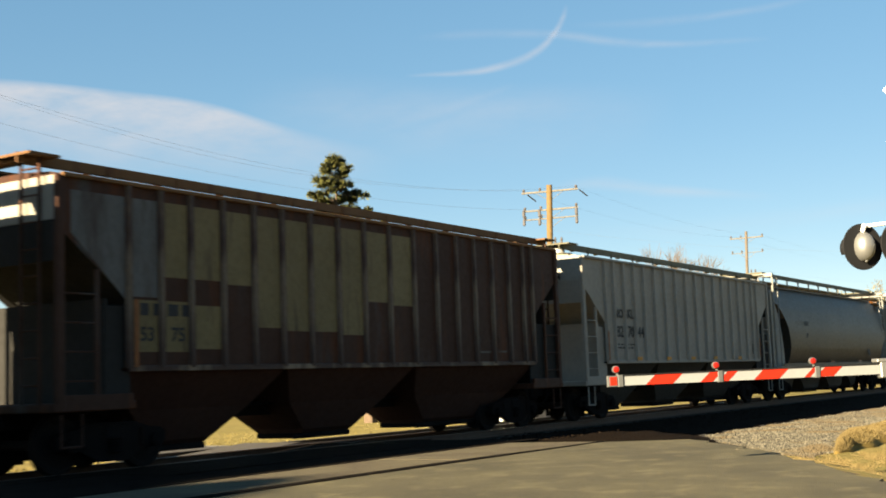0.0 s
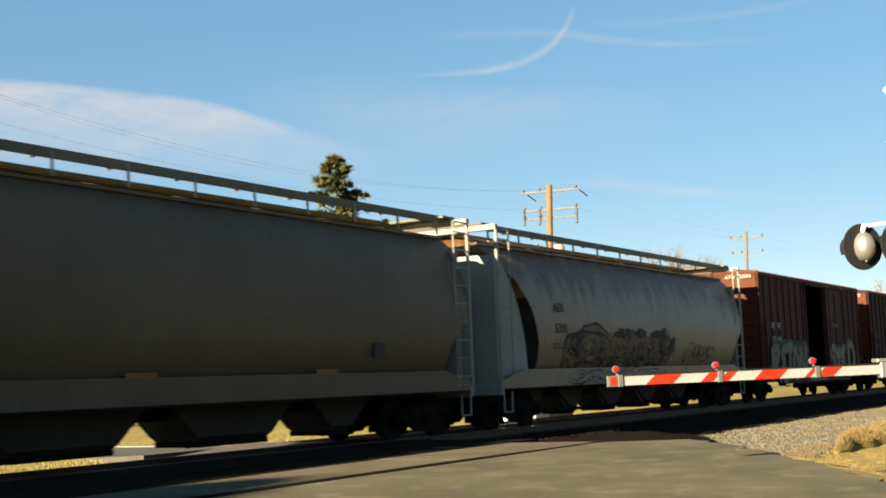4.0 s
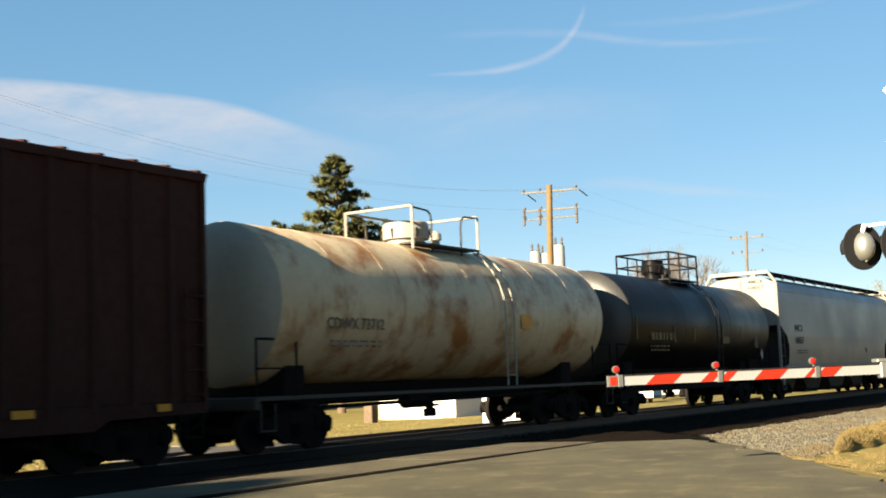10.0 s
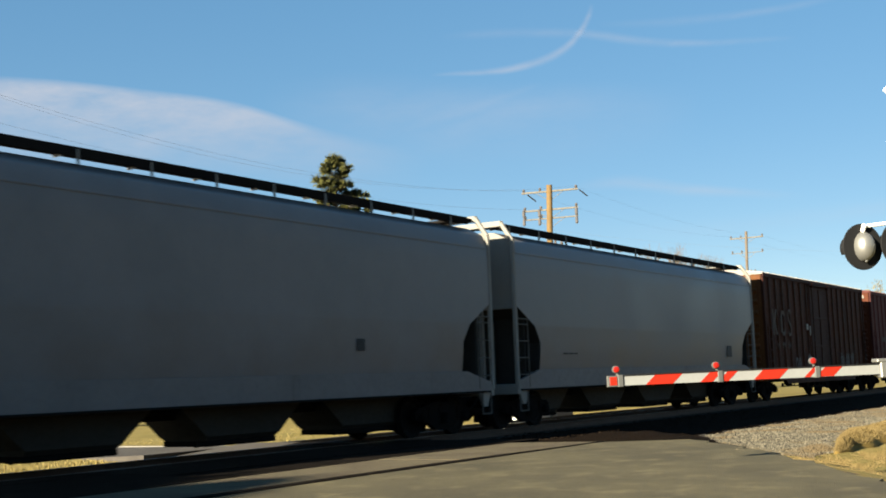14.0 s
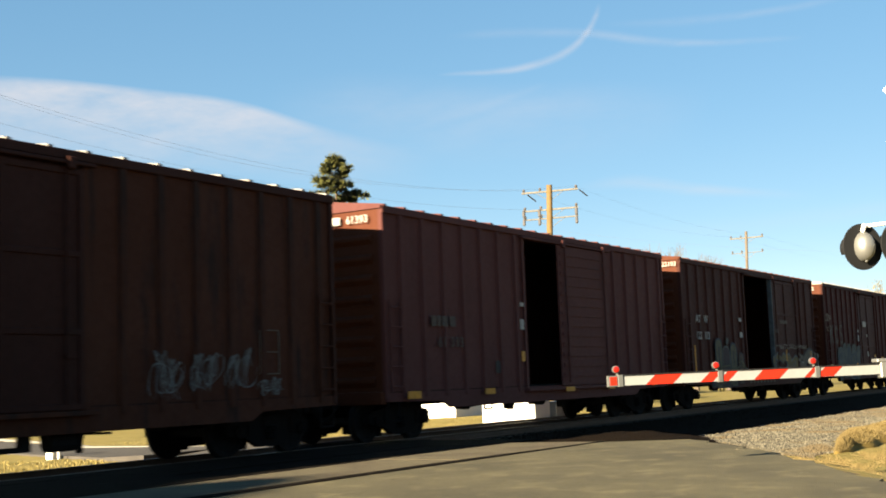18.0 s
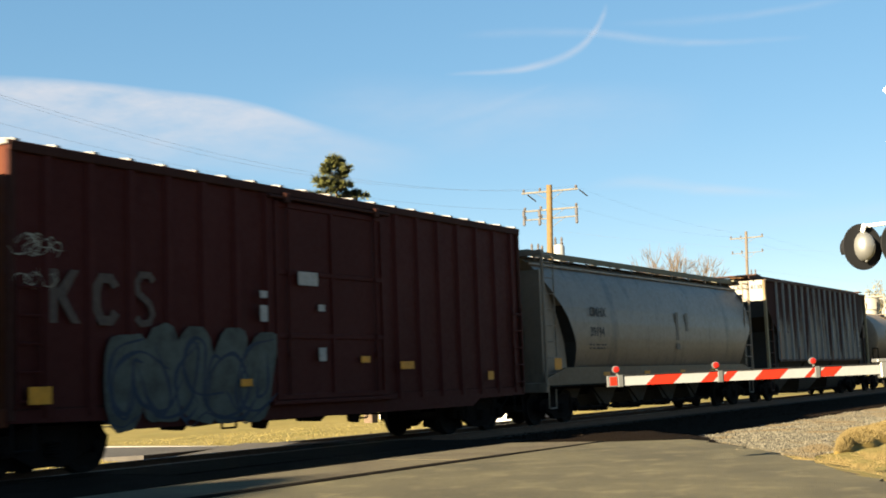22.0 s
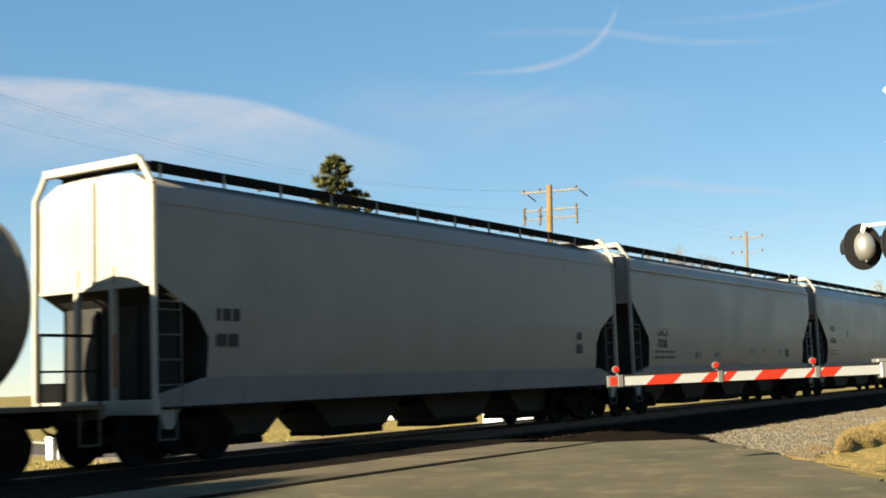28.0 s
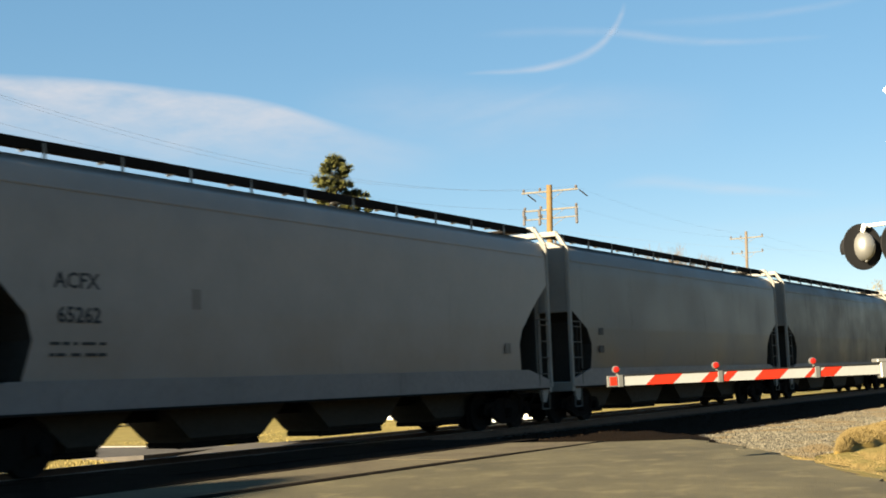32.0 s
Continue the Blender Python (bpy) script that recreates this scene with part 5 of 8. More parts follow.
scatter_stones("gravel", 5000, lambda r: (r.uniform(9, 18.2), 2.9 + 2.2 * r.random() ** 1.6), 0.02, 0.055, 12, "sunlit crushed stone beyond the track", "pale_stone")
scatter_stones("gravel", 5000, lambda r: (22.4 + 30 * r.random() ** 1.5, r.uniform(-2.7, 4.4)), 0.02, 0.04, 13, "crushed stone between the ties, coloured dark for the train's shadow", "shadow_stone")
scatter_blades("dry_grass", 34000, mound, 0.012, 0.05, 14, "straw", "dry straw-coloured grass between road and gravel", 0.005)
scatter_blades("dry_grass", 16000, bank_top, 0.03, 0.08, 18, "straw", "dry straw-coloured grass on a low bank", 0.005)
scatter_blades("dry_grass", 9000, verge, 0.01, 0.035, 15, "straw", "thin dry grass along the road edge", 0.006)
scatter_blades("dry_grass", 14000, lambda r: (24.8 + 30 * r.random(), 6.6 + 14 * r.random() ** 1.3), 0.02, 0.06, 16, "field_straw", "cut dry grass of the field beyond the track", 0.014)
scatter_blades("dry_grass", 2500, lambda r: (r.uniform(13, 20.5), r.uniform(5.6, 12)), 0.03, 0.09, 17, "field_straw", "dry grass by the marker post", 0.012)


# ------------------------------------------------------------ crossing gate and signal
def build_gate():
    tip, root = Vector((14.26, -8.04, 1.16)), Vector((16.93, -10.79, 1.19))
    w = (root - tip).normalized()
    gate = thing("crossing_gate", "lowered red and white striped crossing gate arm with lamps", "crossing gate", at=Matrix.Translation(tip))
    turn = w.to_track_quat('X', 'Z').to_matrix().to_4x4()
    length = (root - tip).length + 1.35
    h, d = 0.061, 0.028
    arm = part("arm", Kit().prism([(0.22, -h), (length, -h * 1.15), (length, h * 1.15), (0.22, h)], -d, d), MAT["gate_white"], gate, at=turn)
    part("arm_butt", Kit().box(3.86, length, -d - 0.004, d + 0.004, -h * 1.1, h * 1.1), MAT["gate_grey"], arm, "unpainted grey arm section")
    cuts = [(0.58, 0.95), (1.33, 1.50), (1.58, 1.72), (2.08, 2.44), (2.80, 2.88), (2.97, 3.22)]
    for a, b in cuts:
        s = 0.07
        part("red_stripe", Kit().prism([(a - s, -h - 0.002), (b - s, -h - 0.002), (b + s, h + 0.002), (a + s, h + 0.002)], -d - 0.004, d + 0.004), MAT["gate_red"], arm)
    part("tip_plate", Kit().box(0.0, 0.135, -d, d, -h - 0.012, h + 0.008, 0.006), MAT["gate_grey"], arm, "grey tip cap")
    part("tip_reflector", Kit().box(0.03, 0.125, -d - 0.004, d + 0.004, -h + 0.006, h - 0.006, 0.003), MAT["gate_red"], arm, "red reflective tip")
    for x in (0.17, 1.54, 2.92):
        b = part("lamp_bracket", Kit().box(x - 0.035, x + 0.035, -d - 0.02, d + 0.02, -h - 0.015, h + 0.015, 0.006).rod((x - 0.03, 0, h), (x - 0.03, 0, h + 0.06), 0.018, 8), MAT["gate_grey"], arm)
        for s in (-1, 1):
            part("gate_lamp", Kit().turned([(0.03, s * 0.0), (0.040, s * 0.014), (0.042, s * 0.03), (0.031, s * 0.046), (0.01, s * 0.052)], 18, (x - 0.045, 0, h + 0.085), "y"), MAT["lens"], b, "round red lamp", smooth=True)
        part("lamp_housing", Kit().turned([(0.040, -0.024), (0.048, -0.022), (0.050, 0.0), (0.048, 0.022), (0.040, 0.024)], 18, (x - 0.045, 0, h + 0.085), "y"), MAT["gate_grey"], b, smooth=True)
    part("lamp_cable", Kit().pipe([(0.2, -d - 0.01, h + 0.008), (1.5, -d - 0.01, h + 0.01), (2.9, -d - 0.01, h + 0.008), (length, -d - 0.01, h + 0.01)], 0.008, 6), MAT["black"], arm)
    part("arm_clamp", Kit().box(3.83, 4.6, -0.07, 0.07, -0.12, 0.13, 0.015).box(3.78, 4.1, -0.08, 0.08, 0.09, 0.14, 0.01).rod((3.95, -0.11, 0.0), (3.95, 0.11, 0.0), 0.03, 8).rod((4.2, -0.11, 0.06), (4.2, 0.11, 0.06), 0.03, 8), MAT["alu"], arm, "cast metal arm clamp")
    # mast and its mechanism
    m = root + w * 1.75
    mast = thing("crossing_signal", "aluminium crossing signal mast with black lamp discs and crossbuck", "crossing signal", at=pose(m.x, m.y, 0))
    part("mast", Kit().rod((0, 0, -0.3), (0, 0, 4.7), 0.065, 16), MAT["alu"], mast, smooth=True)
    part("base", Kit().turned([(0.28, -0.4), (0.28, -0.1), (0.2, 0.05), (0.12, 0.35), (0.08, 0.45)], 16, (0, 0, 0)), MAT["alu"], mast)
    part("gate_mechanism", Kit().box(-0.28, 0.28, -0.2, 0.2, 0.75, 1.55, 0.04), MAT["alu"], mast)
    lamp = Vector((15.98, -10.93, 2.76)) - Vector((m.x, m.y, 0))
    mate = Vector((16.266, -11.335, 2.78)) - Vector((m.x, m.y, 0))
    # the lamps face away to the side: their backs are seen
    face = Vector((0.64, 0.77, 0.02)).normalized()
    tq = face.to_track_quat('Z', 'Y').to_matrix().to_4x4()
    for p in (lamp, mate):
        at = Matrix.Translation(p) @ tq
        disc = part("lamp_disc", Kit().turned([(0.02, 0.0), (0.295, -0.004), (0.30, 0.008), (0.295, 0.014), (0.02, 0.012)], 40, (0, 0, 0)), MAT["black"], mast, "round black background disc", at=at)
        part("lamp_back", Kit().turned([(0.195, -0.008), (0.19, -0.05), (0.17, -0.09), (0.13, -0.13), (0.07, -0.155), (0.012, -0.162)], 28, (0, 0, 0)), MAT["alu"], disc, "silver lamp housing", smooth=True, at=Matrix.Diagonal((0.72, 0.98, 1.0, 1.0)))
        hood = Kit()
        n = 24
        for k in range(n):
            a0, a1 = radians(-30 + 240 * k / n), radians(-30 + 240 * (k + 1) / n)
            hood.add([(0.17 * math.cos(a), 0.17 * math.sin(a), z) for a in (a0, a1) for z in (0.014, 0.25)] + [(0.162 * math.cos(a), 0.162 * math.sin(a), z) for a in (a0, a1) for z in (0.014, 0.25)], [(0, 1, 3, 2), (4, 6, 7, 5), (1, 5, 7, 3)])
        part("hood", hood, MAT["black"], disc)
        part("lens", Kit().turned([(0.15, 0.015), (0.12, 0.03), (0.02, 0.045)], 24, (0, 0, 0)), MAT["lens"], disc)
        part("hinge_knob", Kit().rod((0.0, 0.20, -0.01), (0.0, 0.28, -0.06), 0.03, 10), MAT["white"], disc)
        part("latch", Kit().rod((0.0, -0.15, -0.03), (0.0, -0.20, -0.06), 0.018, 8), MAT["alu"], disc)
    bar = (lamp + Vector((0, 0, 0.26)), mate + Vector((0, 0, 0.29)))
    part("lamp_crossarm", Kit().rod(bar[0], bar[1], 0.025, 10).rod(bar[1], Vector((0, 0, bar[1].z)), 0.03, 10), MAT["white"], mast)
    for s in (-1, 1):
        part("crossbuck_blade", Kit().prism([(-0.61, -0.115), (0.61, -0.115), (0.61, 0.115), (-0.61, 0.115)], -0.01, 0.01), MAT["white"], mast, at=Matrix.Translation(Vector((17.0, -11.55, 4.55)) - Vector((m.x, m.y, 0))) @ pose(0, 0, 0, 0, 0, -45) @ pose(0, 0, 0, 0, s * 45, 0))


build_gate()


# ------------------------------------------------------------ poles, wires and trees
def utility_pole(label, x, y, top, r, lean, arms, cans, group="utility poles", wood="pole"):
    p = thing("utility_pole", label, "utility pole", group, at=pose(x, y, 0))
    lx, ly = lean
    foot = Vector((lx * top * -1.0, ly * top * -1.0, -0.6))
    part("pole", Kit().rod(foot, (0, 0, top), r * 1.25, 16, r), MAT[wood], p, smooth=True)
    for z, half, off, thick in arms:
        # arms run across the line of the street
        a, b = Vector((0.42 * -half + off, 0.905 * half, z)), Vector((0.42 * half + off, -0.905 * half, z + 0.1))
        w = (b - a).normalized()
        arm = part("crossarm", Kit().rod(a, b, thick, 4), MAT["arm_wood"], p)
        for q in (0.04, 0.33, 0.97):
            c = a + (b - a) * q
            part("insulator", Kit().turned([(0.03, 0.0), (0.07, 0.06), (0.05, 0.1), (0.08, 0.14), (0.04, 0.22)], 10, (c.x, c.y, c.z)), MAT["porcelain"], arm)
        part("arm_brace", Kit().rod(a + (b - a) * 0.24, Vector((0, 0, z - 0.45)), 0.014, 6).rod(a + (b - a) * 0.76, Vector((0, 0, z - 0.45)), 0.014, 6), MAT["arm_wood"], arm)
    for cx, cy, z0, z1, rr in cans:
        c = part("transformer", Kit().turned([(rr * 0.9, z0), (rr, z0 + 0.08), (rr, z1 - 0.1), (rr * 0.85, z1), (0.05, z1 + 0.06)], 18, (cx, cy, 0)), MAT["xf"], p, "pale grey transformer can", smooth=True)
        for s in (-0.12, 0.12):
            part("bushing", Kit().turned([(0.05, z1), (0.08, z1 + 0.1), (0.05, z1 + 0.2), (0.07, z1 + 0.3), (0.03, z1 + 0.42)], 10, (cx + s, cy - s, 0)), MAT["porcelain"], c)
    return p


p1 = utility_pole("tall brown wooden pole with three crossarms and transformers", 55.12, 13.7, 11.12, 0.15, (0.018, -0.03),
                  [(10.75, 1.45, 0.0, 0.06), (9.80, 1.42, 0.0, 0.055), (9.35, 1.42, 0.0, 0.045)],
                  [(-0.45, 0.75, 6.7, 7.7, 0.27), (0.25, -0.25, 6.4, 8.0, 0.30), (-0.1, 0.35, 6.6, 7.6, 0.26)])
for q in (-1.35, -0.55, 1.35):
    part("fuse_cutout", Kit().turned([(0.03, 9.05), (0.075, 9.1), (0.075, 9.35), (0.045, 9.4), (0.045, 9.5), (0.08, 9.55), (0.08, 9.8), (0.03, 9.9)], 10, (0.42 * q - 0.05, -0.905 * q, 0)), MAT["porcelain"], p1)
for q, z in ((-1.1, 10.66), (1.55, 10.8)):
    part("strain_insulator", Kit().rod((0.42 * q - 0.08, -0.905 * q, z), (0.42 * q + 0.14, -0.905 * q - 0.36, z - 0.36), 0.035, 8), MAT["black"], p1, "dark strain insulator")
utility_pole("slim weathered wooden pole with two crossarms", 90.2, 15.1, 11.84, 0.10, (0.02, -0.03), [(11.3, 1.25, 0.0, 0.065), (10.15, 1.2, 0.0, 0.03)], [(0.2, -0.3, 8.0, 8.5, 0.2)], wood="pole_pale")


def wire(a, b, sag, r=0.0055, n=20):
    pts = [Vector(a).lerp(Vector(b), t / n) - Vector((0, 0, sag * 4 * (t / n) * (1 - t / n))) for t in range(n + 1)]
    k, m = Kit(), len(pts)
    ring = [p + Vector((0.0, r * c, r * s)) for p in pts for c, s in ((1, 0), (0, 1), (-1, 0), (0, -1))]
    return k.add(ring, [(4 * i + j, 4 * i + (j + 1) % 4, 4 * i + 4 + (j + 1) % 4, 4 * i + 4 + j) for i in range(m - 1) for j in range(4)])


wires = thing("power_line", "thin dark overhead wires sagging between poles", "power line")
for a, b, s in (((16.9, 19.1, 12.4), (54.5, 14.9, 10.9), 1.43), ((25.3, 22.6, 12.7), (55.7, 12.5, 11.0), 1.6), ((14.4, 20.8, 12.1), (54.5, 14.9, 9.9), 1.3),
                ((54.5, 14.9, 10.9), (89.8, 16.2, 11.5), 0.5), ((55.7, 12.5, 11.0), (90.6, 14.1, 11.5), 0.5), ((90.0, 16.0, 11.5), (160, 11, 12), 0.9), ((90.6, 14.1, 11.5), (160, 9, 12), 0.9),
                ((55.0, 13.8, 8.8), (75, -5.5, 7.6), 0.6), ((90.2, 15.1, 9.0), (120, 3.0, 8.6), 0.6)):
    part("wire", wire(a, b, s, 0.0036 if a[0] < 50 else 0.0024), MAT["wire"], wires)


def conifer(label, x, y, base, height, seed, spread=0.30, count=3600, taper=0.85, lo=0.12, needle="needle"):
    rnd = random.Random(seed)
    t = thing("conifer", label, "tree", at=pose(x, y, base))
    part("trunk", Kit().rod((0, 0, -0.4), (0.1, 0.05, height * 0.97), height * 0.018, 10, 0.03), MAT["bark"], t)
    limbs, v, f = Kit(), [], []
    n = 84
    for i in range(n):
        q = lo + (1 - lo) * (i + rnd.random()) / n
        a = i * 2.399 + rnd.uniform(-0.4, 0.4)
        reach = height * spread * (1 - q) ** taper * rnd.uniform(0.5, 1.15) + 0.2
        z = height * q
        end = Vector((math.cos(a) * reach, math.sin(a) * reach, z + reach * rnd.uniform(0.1, 0.5)))
        limbs.rod((0, 0, z), end, 0.03 + reach * 0.012, 5, 0.012)
        # tufts of needles that turn upward along the outer part of each limb
        tufts = max(2, int(reach * 2.2))
        for k_ in range(tufts):
            s = 0.35 + 0.65 * (k_ + rnd.random()) / tufts
            c = Vector((0, 0, z)).lerp(end, s) + Vector((rnd.gauss(0, 0.22), rnd.gauss(0, 0.22), rnd.gauss(0.12, 0.12)))
            size = rnd.uniform(0.30, 0.62)
            for _k in range(int(count / 90)):
                d = Vector((rnd.gauss(0, 0.75) + math.cos(a) * 0.35, rnd.gauss(0, 0.75) + math.sin(a) * 0.35, rnd.gauss(0.75, 0.55))).normalized()
                p = c + d * size * rnd.uniform(0.0, 0.55)
                d = d * size * rnd.uniform(0.5, 0.9)
                u = d.orthogonal().normalized() * rnd.uniform(0.025, 0.05)
                k = len(v)
                v += [p - u, p + u, p + d * 0.7 + u * 1.2, p + d, p + d * 0.7 - u * 1.2]
                f.append((k, k + 1, k + 2, k + 3, k + 4))
    part("branchwork", limbs, MAT["bark"], t)
    me = bpy.data.meshes.new("crown")
    me.from_pydata([tuple(p) for p in v], [], f)
    part("crown", me, MAT[needle], t)
    return t


def bare_tree(label, x, y, base, height, seed, leaf=None, leaves=0, spread=0.5, depth=5, name="bare_tree"):
    rnd = random.Random(seed)
    t = thing(name, label, "tree", at=pose(x, y, base))
    trunk, limbs, tips = Kit(), Kit(), []

    def grow(p, d, length, r, k):
        q = p + d * length
        (trunk if k == depth else limbs).rod(p, q, r, 6 if k > 2 else 4, r * 0.68)
        if k == 0:
            tips.append(q)
            return
        if k < 3:
            tips.append(q)
        for _ in range(3 if k > 1 else 2):
            e = (d + Vector((rnd.gauss(0, spread), rnd.gauss(0, spread), rnd.gauss(0.12, 0.25)))).normalized()
            grow(q, e, length * rnd.uniform(0.62, 0.86), r * 0.62, k - 1)

    grow(Vector((0, 0, -0.3)), Vector((0, 0, 1)), height * 0.27, height * 0.02, depth)
    part("trunk", trunk, MAT["twig"], t)
    part("branchwork", limbs, MAT["twig"], t)
    if leaf:
        v, f = [], []
        for _ in range(leaves):
            c = rnd.choice(tips) + Vector((rnd.gauss(0, 0.25), rnd.gauss(0, 0.25), rnd.gauss(0, 0.25)))
            d = Vector((rnd.gauss(0, 1), rnd.gauss(0, 1), rnd.gauss(0, 1))).normalized() * rnd.uniform(0.06, 0.16)
            u = d.orthogonal().normalized() * 0.06
            k = len(v)
            v += [c - d, c + u, c + d, c - u]
            f.append((k, k + 1, k + 2, k + 3))
        me = bpy.data.meshes.new("crown")
        me.from_pydata([tuple(p) for p in v], [], f)
        part("crown", me, MAT[leaf], t)
    return t


conifer("tall green pine with a ragged sunlit crown", 63.6, 34.0, -0.6, 16.65, 21, 0.46, 15000, 0.8)
conifer("dark green low pine behind the tall one", 65.3, 31.6, -0.6, 11.7, 24, 0.40, 3600, 0.6)
bare_tree("brown oak holding its dry leaves", 67.2, 29.2, -0.6, 10.6, 31, "dead_leaf", 4200, 0.5, 5, "autumn_tree")
bare_tree("brown oak holding its dry leaves", 70.5, 27.2, -0.6, 9.9, 32, "dead_leaf", 3500, 0.5, 5, "autumn_tree")
for i, (x, y, h) in enumerate(((111.2, 31.0, 14.0), (112.3, 28.2, 14.6), (113.4, 25.4, 12.8))):
    tagged(bare_tree("leafless grey-brown tree behind the track", x, y, -0.6, h, 41 + i, None, 0, 0.42, 6), group="bare trees")
bare_tree("pale leafy shrub tree by the track", 116.5, 14.0, -0.5, 10.0, 51, "shrub_leaf", 2600, 0.55, 5, "shrub_tree")
bare_tree("pale leafy shrub tree by the track", 119.0, 11.2, -0.5, 9.8, 52, "shrub_leaf", 2600, 0.55, 5, "shrub_tree")


def broad_tree(label, x, y, base, height, wide, seed):
    """A broad evergreen whose crown ends in an uneven, bumpy top."""
    rnd = random.Random(seed)
    t = thing("broad_tree", label, "tree", at=pose(x, y, base))
    part("trunk", Kit().rod((0, 0, -0.4), (0.1, 0, height * 0.6), 0.45, 10, 0.2), MAT["bark"], t)
    limbs, v, f = Kit(), [], []
    for i in range(26):
        limbs.rod((0.1, 0, height * rnd.uniform(0.3, 0.58)), (rnd.uniform(-2, 2), rnd.uniform(-wide, wide), height * rnd.uniform(0.55, 0.92)), 0.09, 5, 0.03)
    for _ in range(9000):
        q = rnd.uniform(-1, 1)
        top = height * (1 - 0.06 * abs(q) ** 6) + 0.3 * math.cos((q + 0.44) * 11) - 0.3
        c = Vector((rnd.uniform(-0.5, 0.5), q * wide, top - (top - height * 0.42) * rnd.random() ** 1.6))
        d = Vector((rnd.gauss(0, 1), rnd.gauss(0, 1), rnd.gauss(0.4, 0.8))).normalized() * rnd.uniform(0.25, 0.5)
        u = d.orthogonal().normalized() * rnd.uniform(0.09, 0.2)
        k = len(v)
        v += [c - u, c + u, c + d * 0.7 + u * 1.3, c + d, c + d * 0.7 - u * 1.3]
        f.append((k, k + 1, k + 2, k + 3, k + 4))
    part("branchwork", limbs, MAT["bark"], t)
    me = bpy.data.meshes.new("crown")
    me.from_pydata([tuple(p) for p in v], [], f)
    part("crown", me, MAT["needle"], t)


broad_tree("broad dark evergreen that shades the road's edge", -35.0, 6.75, -0.4, 17.0, 2.85, 61)


def far_woods():
    """A brown belt of bare woods on the near side of the road, behind the camera, that the shiny cars mirror."""
    rnd = random.Random(77)
    v, f = [], []
    for i in range(5200):
        x = rnd.uniform(-60, 330)
        top = 6.0 + 1.6 * math.sin(x * 0.11) + 1.0 * math.sin(x * 0.31 + 1.0)
        c = Vector((x, -62 + rnd.uniform(-5, 5) - 0.03 * abs(x - 60), top * rnd.random() ** 0.8 - 0.3))
        for _k in range(2):
            d = Vector((rnd.gauss(0, 1), rnd.gauss(0, 0.6), rnd.gauss(0.5, 0.8))).normalized() * rnd.uniform(0.7, 1.5)
            u = d.orthogonal().normalized() * rnd.uniform(0.25, 0.5)
            k = len(v)
            v += [c - u, c + u, c + d * 0.7 + u * 1.2, c + d, c + d * 0.7 - u * 1.2]
            f.append((k, k + 1, k + 2, k + 3, k + 4))
    me = bpy.data.meshes.new("far_woods")
    me.from_pydata([tuple(p) for p in v], [], f)
    me.materials.append(MAT["brush"])
    tagged(new("far_woods", me), "brown belt of bare brush and woods across the road", "woods", kind="stuff")


far_woods()


# ------------------------------------------------------------ things beyond the track
def bungalow():
    b = thing("signal_bungalow", "white metal signal equipment hut by the track", "signal hut", at=pose(36.4, 5.0, 0))
    z = -0.34
    part("base", Kit().box(-0.05, 1.15, -0.05, 2.15, z - 0.1, z + 0.1, 0.02), MAT["concrete"], b)
    part("body", Kit().box(0, 1.1, 0, 2.07, z + 0.1, 2.05, 0.015), MAT["siding_white"], b)
    part("roof", Kit().prism([(-0.1, 2.05), (1.2, 2.05), (1.2, 2.1), (0.55, 2.32), (-0.1, 2.1)], -0.1, 2.17), MAT["alu"], b)
    d = part("door", Kit().box(-0.03, 0.0, 0.5, 1.35, z + 0.18, 1.9, 0.008), MAT["siding_white"], b)
    part("handle", Kit().rod((-0.06, 1.25, 0.7), (-0.06, 1.25, 0.85), 0.015, 6), MAT["alu"], d)
    part("vent", Kit().box(-0.02, 0.0, 1.55, 1.9, 1.5, 1.75), MAT["case_grey"], b)
    part("vent", Kit().box(-0.02, 0, 1.55, 1.9, 0.0, 0.2), MAT["case_grey"], b)
    c = thing("relay_case", "low grey metal relay case beside the hut", "relay case", at=pose(38.0, 5.0, 0))
    part("case", Kit().box(0, 1.25, 0, 0.8, z + 0.06, 0.36, 0.02), MAT["case_grey"], c)
    part("lid", Kit().box(-0.04, 1.29, -0.04, 0.84, 0.36, 0.41, 0.01), MAT["case_grey"], c)
    for q in (0.1, 1.0):
        part("case_foot", Kit().box(q, q + 0.15, 0.1, 0.7, z - 0.1, z + 0.06), MAT["concrete"], c)


def marker():
    m = thing("utility_pedestal", "small white utility pedestal in the dry grass", "pedestal", at=pose(21.4, 11.2, ground_z(21.4, 11.2)))
    part("cabinet", Kit().box(-0.12, 0.12, -0.13, 0.13, -0.1, 0.50, 0.02), MAT["white"], m)
    part("cap", Kit().prism([(-0.14, 0.50), (0.14, 0.50), (0.09, 0.58), (-0.09, 0.58)], -0.15, 0.15), MAT["white"], m)
    p = thing("marker_post", "thin white marker post beside the pedestal", "post", at=pose(21.2, 10.7, ground_z(21.2, 10.7)))
    part("post", Kit().box(-0.035, 0.035, -0.035, 0.035, -0.3, 0.58, 0.008), MAT["white"], p)
    q = thing("guard_post", "squat tan timber post at the edge of the field", "post", at=pose(45.8, 18.7, ground_z(45.8, 18.7)))
    part("post", Kit().box(-0.24, 0.24, -0.24, 0.24, -0.3, 0.82, 0.03), MAT["bark"], q)


